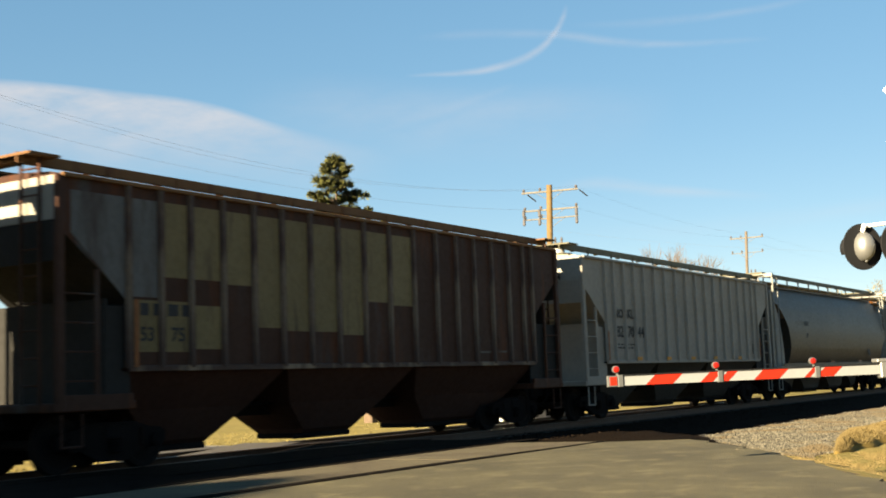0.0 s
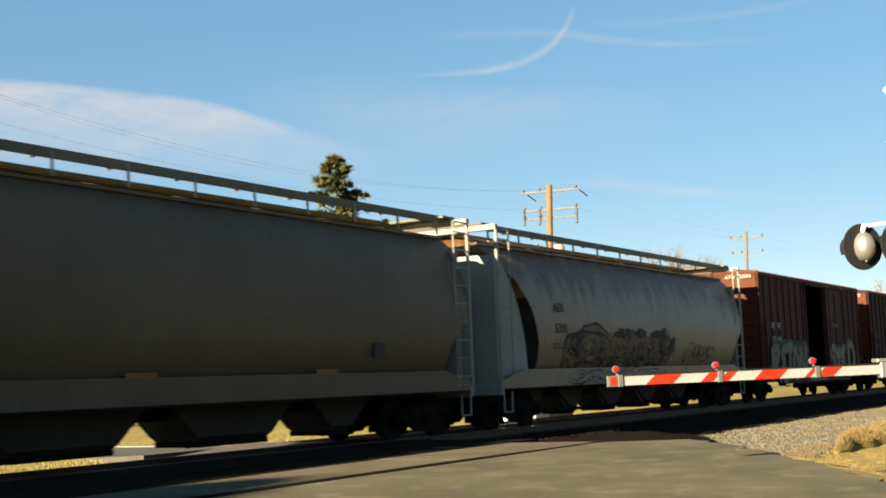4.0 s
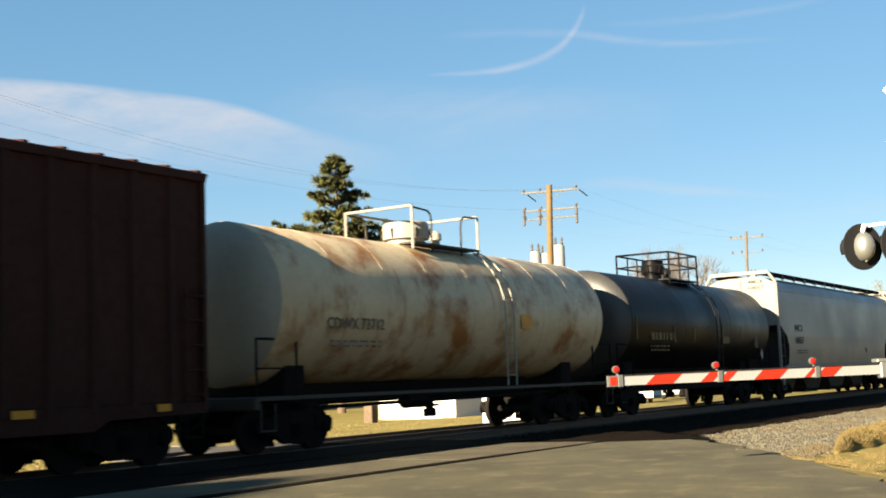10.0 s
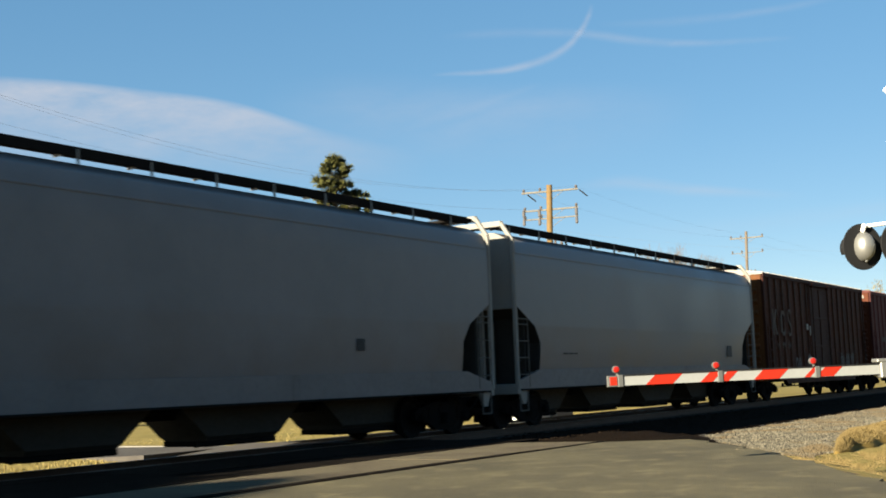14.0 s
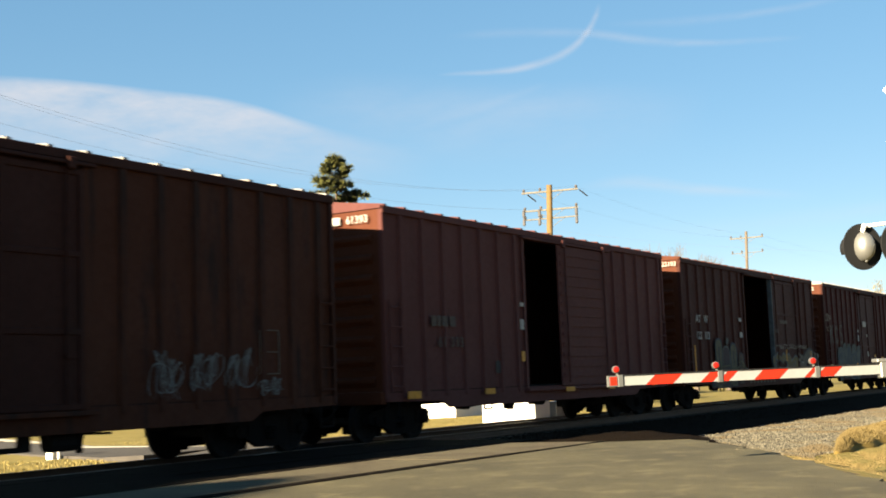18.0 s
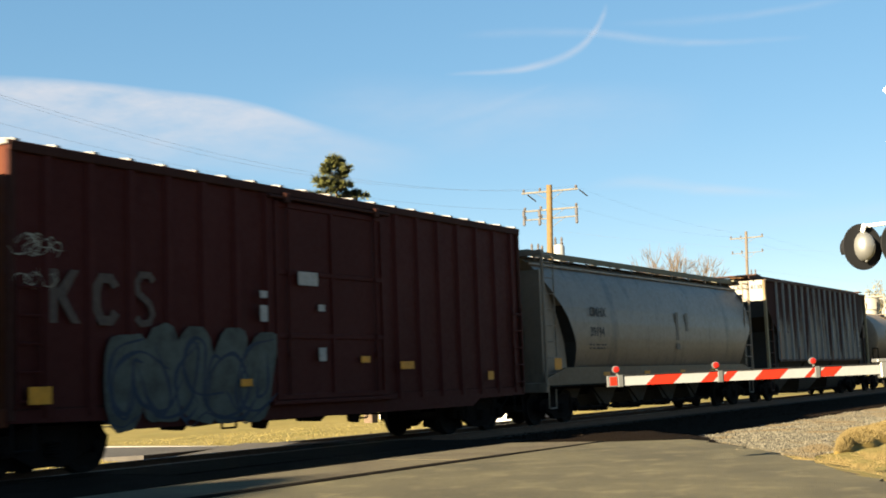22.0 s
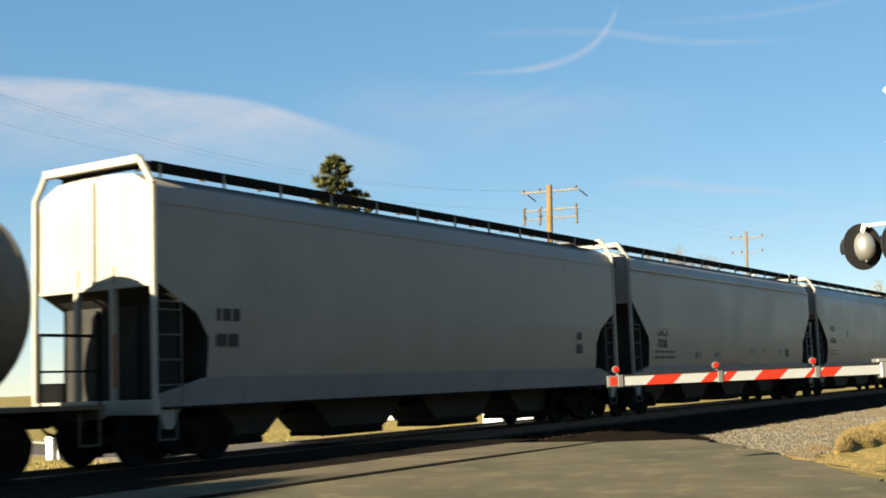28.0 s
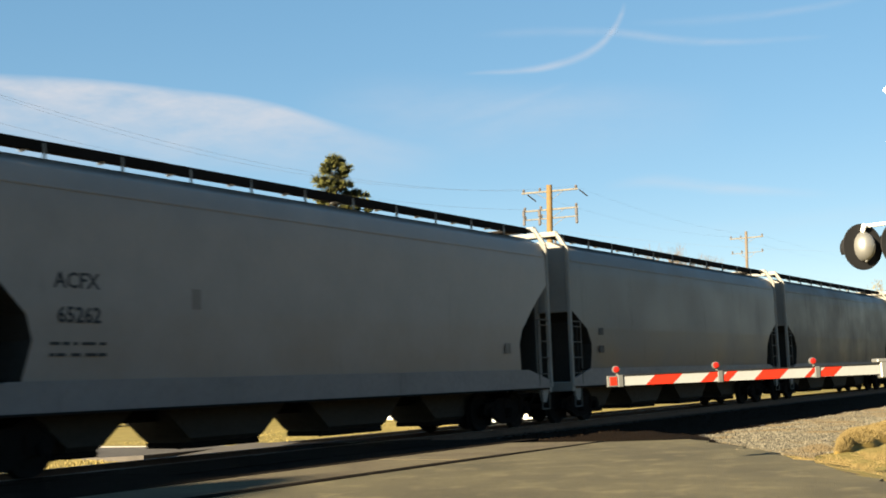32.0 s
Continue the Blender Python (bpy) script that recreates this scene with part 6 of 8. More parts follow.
def house(label, x, y, w, d, h, roof_h, material, name="house", base=-0.62):
    """Its sunny face is at x, from y to y + d; it goes back w metres."""
    o = thing(name, label, "house", at=pose(x, y, base))
    part("wall", Kit().prism([(0, 0), (w, 0), (w, h), (0, h)], 0, d), MAT[material], o)
    part("roof", Kit().add([(a, b, z) for a in (-0.35, w + 0.35) for b, z in ((-0.4, h - 0.12), (d / 2, h + roof_h), (d + 0.4, h - 0.12), (d + 0.4, h - 0.26), (d / 2, h + roof_h - 0.16), (-0.4, h - 0.26))],
                           [(0, 1, 7, 6), (1, 2, 8, 7), (2, 3, 9, 8), (3, 4, 10, 9), (4, 5, 11, 10), (5, 0, 6, 11), (0, 5, 4, 1), (1, 4, 3, 2), (6, 7, 10, 11), (7, 8, 9, 10)]), MAT["shingle"], o)
    part("gable", Kit().add([(a, b, z) for a in (0.0, w) for b, z in ((0, h), (d, h), (d / 2, h + roof_h - 0.1))], [(0, 1, 2), (3, 5, 4), (0, 3, 4, 1), (1, 4, 5, 2), (2, 5, 3, 0)]), MAT[material], o)
    for j in range(2):
        yy = d * (0.28 + 0.44 * j)
        win = part("window", Kit().box(-0.05, 0.02, yy - 0.45, yy + 0.45, h * 0.58, h * 0.9, 0.01), MAT["white"], o)
        part("pane", Kit().box(-0.06, -0.048, yy - 0.38, yy + 0.38, h * 0.6, h * 0.88), MAT["glass"], win)
        xx = w * (0.3 + 0.4 * j)
        win = part("window", Kit().box(xx - 0.45, xx + 0.45, -0.05, 0.02, h * 0.45, h * 0.85, 0.01), MAT["white"], o)
        part("pane", Kit().box(xx - 0.38, xx + 0.38, -0.06, -0.048, h * 0.48, h * 0.82), MAT["glass"], win)
    return o


def parked_car(label, x, y, turn, body, base=None, long=4.6):
    c = thing("parked_car", label, "car", "parked cars", at=pose(x, y, ground_z(x, y) + 0.03 if base is None else base, 0, 0, turn))
    L = long / 2
    k = Kit().prism([(-L, 0.32), (L, 0.32), (L + 0.02, 0.6), (L - 0.1, 0.82), (L - 1.2, 0.95), (-L + 0.5, 0.98), (-L, 0.85)], -0.88, 0.88)
    part("body", k, body, c)
    cab = [(L - 1.35, 0.93), (L - 1.95, 1.42), (-L + 1.2, 1.45), (-L + 0.45, 0.97)]
    cabin = part("cabin", Kit().add([(px, s * (0.82 if pz < 1.2 else 0.66), pz) for s in (-1, 1) for px, pz in cab], [(0, 1, 2, 3), (7, 6, 5, 4), (0, 4, 5, 1), (1, 5, 6, 2), (2, 6, 7, 3), (3, 7, 4, 0)]), body, c)
    part("side_window", Kit().add([(px, s * (0.835 if pz < 1.2 else 0.70), pz) for s in (-1, 1) for px, pz in ((L - 1.55, 1.0), (L - 2.0, 1.36), (-L + 1.25, 1.38), (-L + 0.75, 1.02))], [(0, 1, 2, 3), (7, 6, 5, 4)]), MAT["glass"], cabin)
    for sx in (-L + 0.85, L - 0.85):
        for s in (-1, 1):
            wh = part("wheel", Kit().turned([(0.2, -0.1), (0.31, -0.1), (0.33, -0.06), (0.33, 0.06), (0.31, 0.1), (0.2, 0.1)], 18, (sx, s * 0.8, 0.33), "y"), MAT["rubber"], c)
            part("rim", Kit().turned([(0.02, -0.07), (0.12, -0.07), (0.19, -0.10), (0.2, -0.11), (0.2, 0.11), (0.19, 0.10), (0.12, 0.07), (0.02, 0.07)], 14, (sx, s * 0.8, 0.33), "y"), MAT["gate_grey"], wh)
    for s in (-0.6, 0.6):
        part("headlight", Kit().box(L - 0.06, L + 0.03, s - 0.17, s + 0.17, 0.6, 0.74, 0.01), MAT["alu"], c)
    return c


bungalow()
marker()
house("white garage with bright sunlit siding", 50.5, 17.0, 7.5, 4.6, 2.5, 1.1, "siding_white", "garage", base=-0.55)
house("tan house behind the field", 66.0, 44.0, 9.0, 11.0, 2.7, 1.6, "siding_tan")
house("white house far along the street", 92.0, 26.0, 8.0, 9.0, 2.7, 1.5, "siding_white")
parked_car("white parked car on the far street", 68.7, 15.6, 30, MAT["white"])
parked_car("grey parked car on the far street", 79.0, 17.0, 20, MAT["case_grey"])
parked_car("dark parked car by the houses", 60.0, 44.5, 100, MAT["glass"])
parked_car("dark parked car by the houses", 55.0, 48.0, 100, MAT["rubber"])
parked_car("pale blue-white parked car beyond the field", 46.3, 37.2, 140, MAT["xf"])


# ------------------------------------------------------------ high clouds
def cloud_mat(name, density, scale, stretch):
    m = bpy.data.materials.new(name)
    m.use_nodes = True
    n, l = m.node_tree.nodes, m.node_tree.links
    n.remove(n["Principled BSDF"])
    at = n.new("ShaderNodeAttribute")
    at.attribute_name = "cover"
    f = noise_tex(n, l, coords(n, l, stretch), scale, 7, 0.6)
    r = ramp(n, l, f, 0.30, 0.75, 0.4, 1.25)
    mu = n.new("ShaderNodeMath")
    mu.operation = 'MULTIPLY'
    l.new(at.outputs["Fac"], mu.inputs[0])
    l.new(r, mu.inputs[1])
    mv = n.new("ShaderNodeMath")
    mv.operation, mv.use_clamp = 'MULTIPLY', True
    l.new(mu.outputs[0], mv.inputs[0])
    mv.inputs[1].default_value = density
    tr, em, mx = n.new("ShaderNodeBsdfTransparent"), n.new("ShaderNodeEmission"), n.new("ShaderNodeMixShader")
    em.inputs["Color"].default_value, em.inputs["Strength"].default_value = (0.93, 0.95, 1.0, 1), 0.137
    l.new(mv.outputs[0], mx.inputs["Fac"])
    l.new(tr.outputs[0], mx.inputs[1])
    l.new(em.outputs[0], mx.inputs[2])
    l.new(mx.outputs[0], n["Material Output"].inputs["Surface"])
    return m


def sky_at(az, el, r):
    a, e = radians(az), radians(el)
    return EYE + Vector((math.sin(a) * math.cos(e), math.cos(a) * math.cos(e), math.sin(e))) * r


CLOUDS = []


def cloud(label, line, mat, r=3000.0, across=13, sub=10, power=1.0):
    """line: (azimuth, height, half width up, half width down, density) along the cloud, smoothly joined."""
    rows = []
    pts = [np.array(p, float) for p in line]
    pts = [2 * pts[0] - pts[1]] + pts + [2 * pts[-1] - pts[-2]]
    for i in range(1, len(pts) - 2):
        p0, p1, p2, p3 = pts[i - 1:i + 3]
        for k in range(sub + (i == len(pts) - 3)):
            t = k / sub
            rows.append(0.5 * ((2 * p1) + (p2 - p0) * t + (2 * p0 - 5 * p1 + 4 * p2 - p3) * t * t + (3 * p1 - p0 - 3 * p2 + p3) * t ** 3))
    v, f, den = [], [], []
    for i, q in enumerate(rows):
        a, b = rows[max(0, i - 1)], rows[min(len(rows) - 1, i + 1)]
        t = Vector((b[0] - a[0], b[1] - a[1])).normalized()
        nx, ny = -t.y, t.x
        for j in range(across):
            u = 2 * j / (across - 1) - 1
            w = q[2] if u > 0 else q[3]
            v.append(sky_at(q[0] + nx * u * w, q[1] + ny * u * w, r))
            den.append(max(0.0, q[4]) * (1 - abs(u) ** 1.4) ** (1.5 * power))
    for i in range(len(rows) - 1):
        f += [(i * across + j, i * across + j + 1, (i + 1) * across + j + 1, (i + 1) * across + j) for j in range(across - 1)]
    mid = sum(v, Vector()) / len(v)
    me = bpy.data.meshes.new("cloud")
    me.from_pydata([tuple(p - mid) for p in v], [], f)
    at = me.attributes.new("cover", 'FLOAT', 'POINT')
    at.data.foreach_set("value", den)
    me.materials.append(mat)
    me.polygons.foreach_set("use_smooth", [True] * len(f))
    ob = tagged(new("cloud", me), label, "cloud", kind="structure")
    ob.matrix_basis = Matrix.Translation(mid)
    CLOUDS.append((ob, mid))


CM = cloud_mat("cirrus", 0.6, 0.010, (1, 1, 2.6))
CF = cloud_mat("thin_cirrus", 0.95, 0.0055, (1, 1, 3.2))
cloud("bright hooked wisp of cirrus", [(56.0, 14.45, 0.12, 0.10, 0.0), (57.2, 14.47, 0.16, 0.14, 0.35), (58.6, 14.48, 0.22, 0.18, 0.62), (60.0, 14.58, 0.26, 0.22, 0.7), (61.5, 14.9, 0.28, 0.26, 0.68), (62.6, 15.4, 0.26, 0.26, 0.66), (63.35, 16.1, 0.22, 0.22, 0.6), (63.8, 16.8, 0.2, 0.2, 0.5), (64.0, 17.4, 0.15, 0.15, 0.0)], CM)
cloud("faint long streak of cirrus", [(62.6, 16.2, 0.2, 0.2, 0.0), (64.5, 15.85, 0.3, 0.3, 0.35), (66.5, 15.45, 0.28, 0.28, 0.38), (69.2, 15.16, 0.22, 0.22, 0.36), (71.5, 15.08, 0.2, 0.2, 0.22), (73.5, 15.0, 0.15, 0.15, 0.0)], CM)
cloud("faint long streak of cirrus", [(64.0, 16.4, 0.2, 0.2, 0.0), (67.9, 16.25, 0.3, 0.3, 0.22), (71.3, 16.3, 0.25, 0.25, 0.25), (74.0, 16.45, 0.25, 0.25, 0.2), (77.0, 16.9, 0.2, 0.2, 0.0)], CM)
cloud("faint long streak of cirrus", [(56.5, 16.2, 0.2, 0.2, 0.0), (58.5, 16.25, 0.3, 0.3, 0.16), (60.8, 16.22, 0.3, 0.3, 0.22), (63.5, 16.0, 0.3, 0.3, 0.2), (65.5, 15.6, 0.2, 0.2, 0.0)], CM)
cloud("white cloud bank with a soft lower side", [(28.0, 13.5, 0.6, 4.2, 0.62), (33.0, 13.68, 0.45, 4.3, 0.72), (37.3, 13.78, 0.4, 4.2, 0.8), (40.0, 13.68, 0.38, 4.0, 0.82), (43.0, 13.45, 0.36, 3.9, 0.8), (45.5, 13.2, 0.36, 3.8, 0.75), (47.6, 12.75, 0.36, 3.5, 0.66), (49.5, 12.1, 0.4, 3.0, 0.46), (52.0, 11.2, 0.6, 2.6, 0.26), (56.0, 10.4, 0.6, 2.0, 0.0)], CF, across=27, power=0.7)
cloud("wide thin veil of cirrus", [(48.0, 13.2, 1.2, 1.6, 0.0), (52.0, 13.0, 1.9, 2.6, 0.15), (56.0, 12.9, 1.6, 3.2, 0.2), (60.0, 12.8, 1.3, 3.4, 0.2), (64.0, 12.6, 1.4, 3.2, 0.14), (69.0, 12.2, 1.4, 2.6, 0.0)], CF, across=19)
cloud("faint veil of cirrus", [(54.5, 11.9, 0.2, 0.2, 0.0), (56.6, 12.5, 0.35, 0.35, 0.16), (58.4, 13.0, 0.35, 0.35, 0.16), (60.2, 13.5, 0.25, 0.25, 0.1), (61.5, 13.9, 0.2, 0.2, 0.0)], CM)
cloud("faint veil of cirrus", [(62.5, 8.9, 0.3, 0.3, 0.0), (65.0, 9.0, 0.5, 0.4, 0.22), (67.8, 8.55, 0.4, 0.4, 0.3), (70.5, 8.2, 0.3, 0.3, 0.24), (73.5, 7.8, 0.3, 0.3, 0.0)], CF)
cloud("faint veil of cirrus", [(64.0, 6.8, 0.3, 0.3, 0.0), (69.0, 6.6, 0.6, 0.6, 0.08), (74.0, 6.9, 0.6, 0.6, 0.1), (80.0, 7.2, 0.6, 0.6, 0.1), (86.0, 7.4, 0.6, 0.6, 0.0)], CF)
# ------------------------------------------------------------ the train, from its front to its rear
P = {}
P["cool_sill"] = paint("grey_sill_paint", (0.114, 0.1053, 0.1032), (0.05, 0.045, 0.04), 0.2, 0.2, 0.5, 3.3)
P["worn_post"] = paint("worn_brown_post_paint", (0.04, 0.022, 0.016), (0.03, 0.012, 0.008), 0.3, 0.4, 0.6, 1.2, patch=((0.17, 0.125, 0.085), 0.5))
P["grey_patch"] = paint("grey_primer_patch", (0.072, 0.07, 0.066), (0.03, 0.015, 0.01), 0.35, 0.4, 0.6, 2.6, patch=((0.034, 0.018, 0.012), 0.56))
P["brown"] = paint("brown_hopper_paint", (0.036, 0.0165, 0.0105), (0.07, 0.024, 0.010), 0.42, 0.4, 0.6, 1.0, gloss=0.1, patch=((0.05, 0.042, 0.038), 0.6))
P["brown_low"] = paint("brown_hopper_lower", (0.028, 0.0105, 0.006), (0.042, 0.0145, 0.007), 0.3, 0.4, 0.7, 1.5)
P["tan_patch"] = paint("tan_patch_paint", (0.115, 0.085, 0.036), (0.035, 0.018, 0.01), 0.35, 0.45, 0.6, 2.0)
P["roof_rust"] = paint("rusty_roof_walk", (0.115, 0.055, 0.019), (0.08, 0.03, 0.012), 0.4, 0.3, 0.7, 3.0)
P["grey_green"] = paint("grey_hopper_paint", (0.1862, 0.1701, 0.145), (0.06, 0.045, 0.03), 0.10, 0.3, 0.55, 4.0)
P["grey_green_light"] = paint("pale_grey_hopper_paint", (0.165, 0.165, 0.15), (0.1, 0.06, 0.03), 0.14, 0.3, 0.55, 4.4)
P["walk_green"] = paint("greenish_roof_walk", (0.080, 0.074, 0.046), (0.07, 0.04, 0.02), 0.2, 0.3, 0.6, 4.8)
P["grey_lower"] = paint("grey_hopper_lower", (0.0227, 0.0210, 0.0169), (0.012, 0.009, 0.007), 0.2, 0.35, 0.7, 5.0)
P["dull_grey"] = paint("dull_grey_paint", (0.074, 0.053, 0.032), (0.05, 0.035, 0.02), 0.25, 0.25, 0.45, 6.0, gloss=0.14)
P["graffiti_grey"] = paint("rust_streaked_grey_paint", (0.1391, 0.1046, 0.0708), (0.075, 0.035, 0.017), 0.2, 0.3, 0.40, 7.0, patch=((0.088, 0.036, 0.011), 0.46), rise=0.5, level=3.45, gloss=0.20)
P["box_brown"] = paint("red_brown_boxcar_paint", (0.037, 0.0115, 0.0085), (0.036, 0.0135, 0.0105), 0.3, 0.35, 0.65, 8.0, gloss=0.08)
P["box_dark"] = paint("dark_brown_boxcar_paint", (0.027, 0.0086, 0.0058), (0.020, 0.0092, 0.007), 0.3, 0.4, 0.65, 9.0, gloss=0.08)
P["box_orange"] = paint("orange_brown_boxcar_paint", (0.04, 0.012, 0.0055), (0.018, 0.009, 0.007), 0.45, 0.45, 0.65, 10.0, gloss=0.08)
P["box_plum"] = paint("plum_boxcar_paint", (0.0672, 0.02357, 0.0209), (0.05, 0.018, 0.015), 0.2, 0.2, 0.65, 11.0, gloss=0.08)
P["box_red"] = paint("oxide_red_boxcar_paint", (0.03312, 0.00506, 0.003864), (0.03, 0.009, 0.007), 0.25, 0.3, 0.6, 12.0, gloss=0.08)
# Boxcar body colours brightened to stand in for sun on ends and roofs.
P["sun_red_brown"] = paint("sun_red_brown_paint", (0.054, 0.0152, 0.0064), (0.06, 0.018, 0.009), 0.3, 0.3, 0.65, 13.0, gloss=0.08)
P["sun_amber"] = paint("sun_amber_paint", (0.085, 0.034, 0.011), (0.06, 0.018, 0.009), 0.3, 0.3, 0.65, 13.5, gloss=0.08)
P["tank_cream"] = paint("rusty_cream_tank_paint", (0.37, 0.29, 0.18), (0.19, 0.095, 0.032), 0.3, 0.25, 0.45, 14.0, patch=((0.20, 0.076, 0.015), 0.485), blotch=0.9)
P["tank_cream_head"] = paint("clean_cream_tank_head_paint", (0.215, 0.195, 0.15), (0.12, 0.075, 0.035), 0.12, 0.2, 0.5, 14.4)
P["grimy_frame"] = paint("grimy_frame_paint", (0.03, 0.024, 0.018), (0.06, 0.03, 0.012), 0.3, 0.3, 0.6, 14.8)
# Hopper ends set paler than most sides to stand in for sun.
P["sun_pale_end"] = paint("sun_pale_end_grey", (0.158, 0.153, 0.14), (0.08, 0.06, 0.04), 0.08, 0.15, 0.5, 17.4, gloss=0.15)
P["tank_black"] = paint("black_tank_paint", (0.0036, 0.0030, 0.0034), (0.009, 0.006, 0.004), 0.15, 0.3, 0.36, 15.0, gloss=0.085, relief=0.04)
# Black head made lighter and glossier than the shell for sun glare.
P["tank_head"] = paint("glare_tank_head_black", (0.022, 0.021, 0.02), (0.02, 0.014, 0.009), 0.2, 0.3, 0.42, 15.5, gloss=0.48)
P["tank_grey"] = paint("pale_grey_tank_paint", (0.125, 0.097, 0.069), (0.075, 0.05, 0.028), 0.25, 0.35, 0.42, 16.0, gloss=0.18)
P["blue_grey"] = paint("blue_grey_hopper_paint", (0.118, 0.112, 0.113), (0.078, 0.068, 0.05), 0.10, 0.08, 0.36, 15.0, gloss=0.20, relief=0.02)
P["mid_grey"] = paint("mid_grey_hopper_paint", (0.084, 0.078, 0.073), (0.05, 0.043, 0.035), 0.25, 0.15, 0.38, 15.6, gloss=0.18, relief=0.03)
P["faint_mark"] = paint("faded_stencil_paint", (0.118, 0.105, 0.093), (0.06, 0.05, 0.04), 0.3, 0.3, 0.5, 15.9, gloss=0.16)
P["rung_grey"] = paint("dull_grey_ladder_paint", (0.075, 0.07, 0.062), (0.05, 0.04, 0.03), 0.2, 0.3, 0.7, 17.8, gloss=0.06)
P["cool_grey"] = paint("cool_grey_hopper_paint", (0.165, 0.147, 0.134), (0.078, 0.068, 0.05), 0.10, 0.08, 0.36, 17.0, gloss=0.20, relief=0.02)
P["cool_grey2"] = paint("warm_grey_hopper_paint", (0.168, 0.152, 0.134), (0.08, 0.07, 0.05), 0.14, 0.08, 0.36, 18.0, gloss=0.20, relief=0.02)
P["cool_grey3"] = paint("streaked_grey_hopper_paint", (0.056, 0.047, 0.040), (0.028, 0.022, 0.018), 0.4, 0.25, 0.42, 19.0, gloss=0.16, relief=0.03)
P["grey_cmhx"] = paint("satin_grey_hopper_paint", (0.118, 0.094, 0.070), (0.06, 0.048, 0.036), 0.32, 0.3, 0.38, 20.0, gloss=0.23, relief=0.06, patch=((0.07, 0.062, 0.05), 0.54))
P["rust_panel"] = paint("rust_eaten_grey_paint", (0.098, 0.095, 0.088), (0.022, 0.008, 0.005), 0.5, 0.4, 0.7, 21.0, gloss=0.08, patch=((0.016, 0.0055, 0.0038), 0.44), rise=0.2, level=2.8)
P["eaten"] = eaten_mat("rust_eaten_panel_paint", (0.125, 0.112, 0.096), (0.022, 0.0055, 0.0042), (0.038, 0.021, 0.012))
P["cream_post"] = paint("stained_cream_post_paint", (0.17, 0.135, 0.075), (0.09, 0.045, 0.015), 0.35, 0.3, 0.6, 23.6)
P["rust_post"] = paint("pale_post_paint", (0.13, 0.134, 0.134), (0.04, 0.018, 0.011), 0.36, 0.3, 0.6, 22.0)
# Cream of the tank fittings, used too for sunlit hopper ends.
P["cream_and_lit_end"] = paint("cream_and_lit_end_paint", (0.21, 0.195, 0.165), (0.12, 0.07, 0.03), 0.2, 0.2, 0.55, 23.0)
# Slope sheets and bulkheads coloured near black for shade under the hopper ends.
P["slope"] = paint("shade_dark_slope", (0.0195, 0.0189, 0.0175), (0.02, 0.015, 0.01), 0.2, 0.3, 0.75, 24.0, gloss=0.08)
P["graf_olive"] = plain("spray_olive", (0.062, 0.058, 0.03), 0.7, 0, 0.5, 5)
P["graf_chalk"] = plain("spray_chalk", (0.135, 0.118, 0.085), 0.7, 0, 0.6, 4)
P["graf_white"] = plain("spray_white", (0.2, 0.185, 0.148), 0.7, 0, 0.4, 5)
P["graf_spray"] = plain("spray_chalky_grey", (0.1, 0.1, 0.095), 0.7, 0, 0.5, 7)
P["graf_cream"] = plain("spray_cream", (0.15, 0.132, 0.09), 0.7, 0, 0.4, 5)
P["graf_black"] = plain("spray_black", (0.018, 0.0168, 0.021), 0.7)
P["graf_purple"] = plain("spray_purple", (0.02, 0.011, 0.015), 0.7)
P["graf_grey"] = plain("spray_grey", (0.085, 0.07, 0.05), 0.7, 0, 0.4, 5)
P["graf_tan"] = plain("spray_tan", (0.13, 0.085, 0.045), 0.7, 0, 0.4, 5)
P["graf_teal"] = plain("spray_teal", (0.02, 0.035, 0.034), 0.7, 0, 0.4)
P["graf_yellow"] = plain("spray_yellow", (0.1, 0.072, 0.022), 0.7, 0, 0.4)
P["graf_pale"] = plain("spray_pale_green", (0.05, 0.06, 0.052), 0.7, 0, 0.6, 3)
P["graf_deep"] = plain("spray_deep_blue", (0.012, 0.022, 0.04), 0.7)
P["graf_rust"] = plain("spray_rust", (0.03, 0.012, 0.01), 0.7)
P["graf_dusk"] = plain("spray_dusky_orange", (0.055, 0.032, 0.02), 0.7, 0, 0.4, 5)
P["graf_blue"] = plain("spray_blue", (0.065, 0.078, 0.085), 0.7, 0, 0.5, 4)
CUT_A = [(1.5, 1.22), (2.15, 1.22), (2.57, 0.92), (3.06, 0.0), (5.2, 0.0)]
CUT_F = [(1.5, 1.4), (2.07, 1.54), (2.45, 1.42), (2.9, 0.95), (3.3, 0.48), (3.66, 0.0), (5.2, 0.0)]
CUT_G = [(1.5, 1.25), (2.34, 1.22), (3.44, 0.06), (5.2, 0.0)]
CUT_R = [(1.5, 2.05), (2.11, 2.0), (3.01, 1.65), (3.6, 1.2), (4.1, 0.65), (4.5, 0.15), (4.8, 0.0)]
BACK_R = [(1.5, 0.9), (2.1, 0.7), (2.7, 0.12), (3.1, 0.0), (5.2, 0.0)]


# uneven post spacing along the two older ribbed cars
BROWN_POSTS = [-6.85, -6.13, -5.43, -4.62, -3.80, -3.00, -2.16, -1.27, -0.39, 0.52, 1.45, 2.36, 3.22, 4.02, 4.84, 5.66, 6.40, 6.87]
GREY_POSTS = [-6.75, -6.17, -5.45, -4.70, -3.97, -3.13, -2.28, -1.38, -0.49, 0.40, 1.28, 2.14, 3.00, 3.85, 4.68, 5.48, 6.20, 6.75]


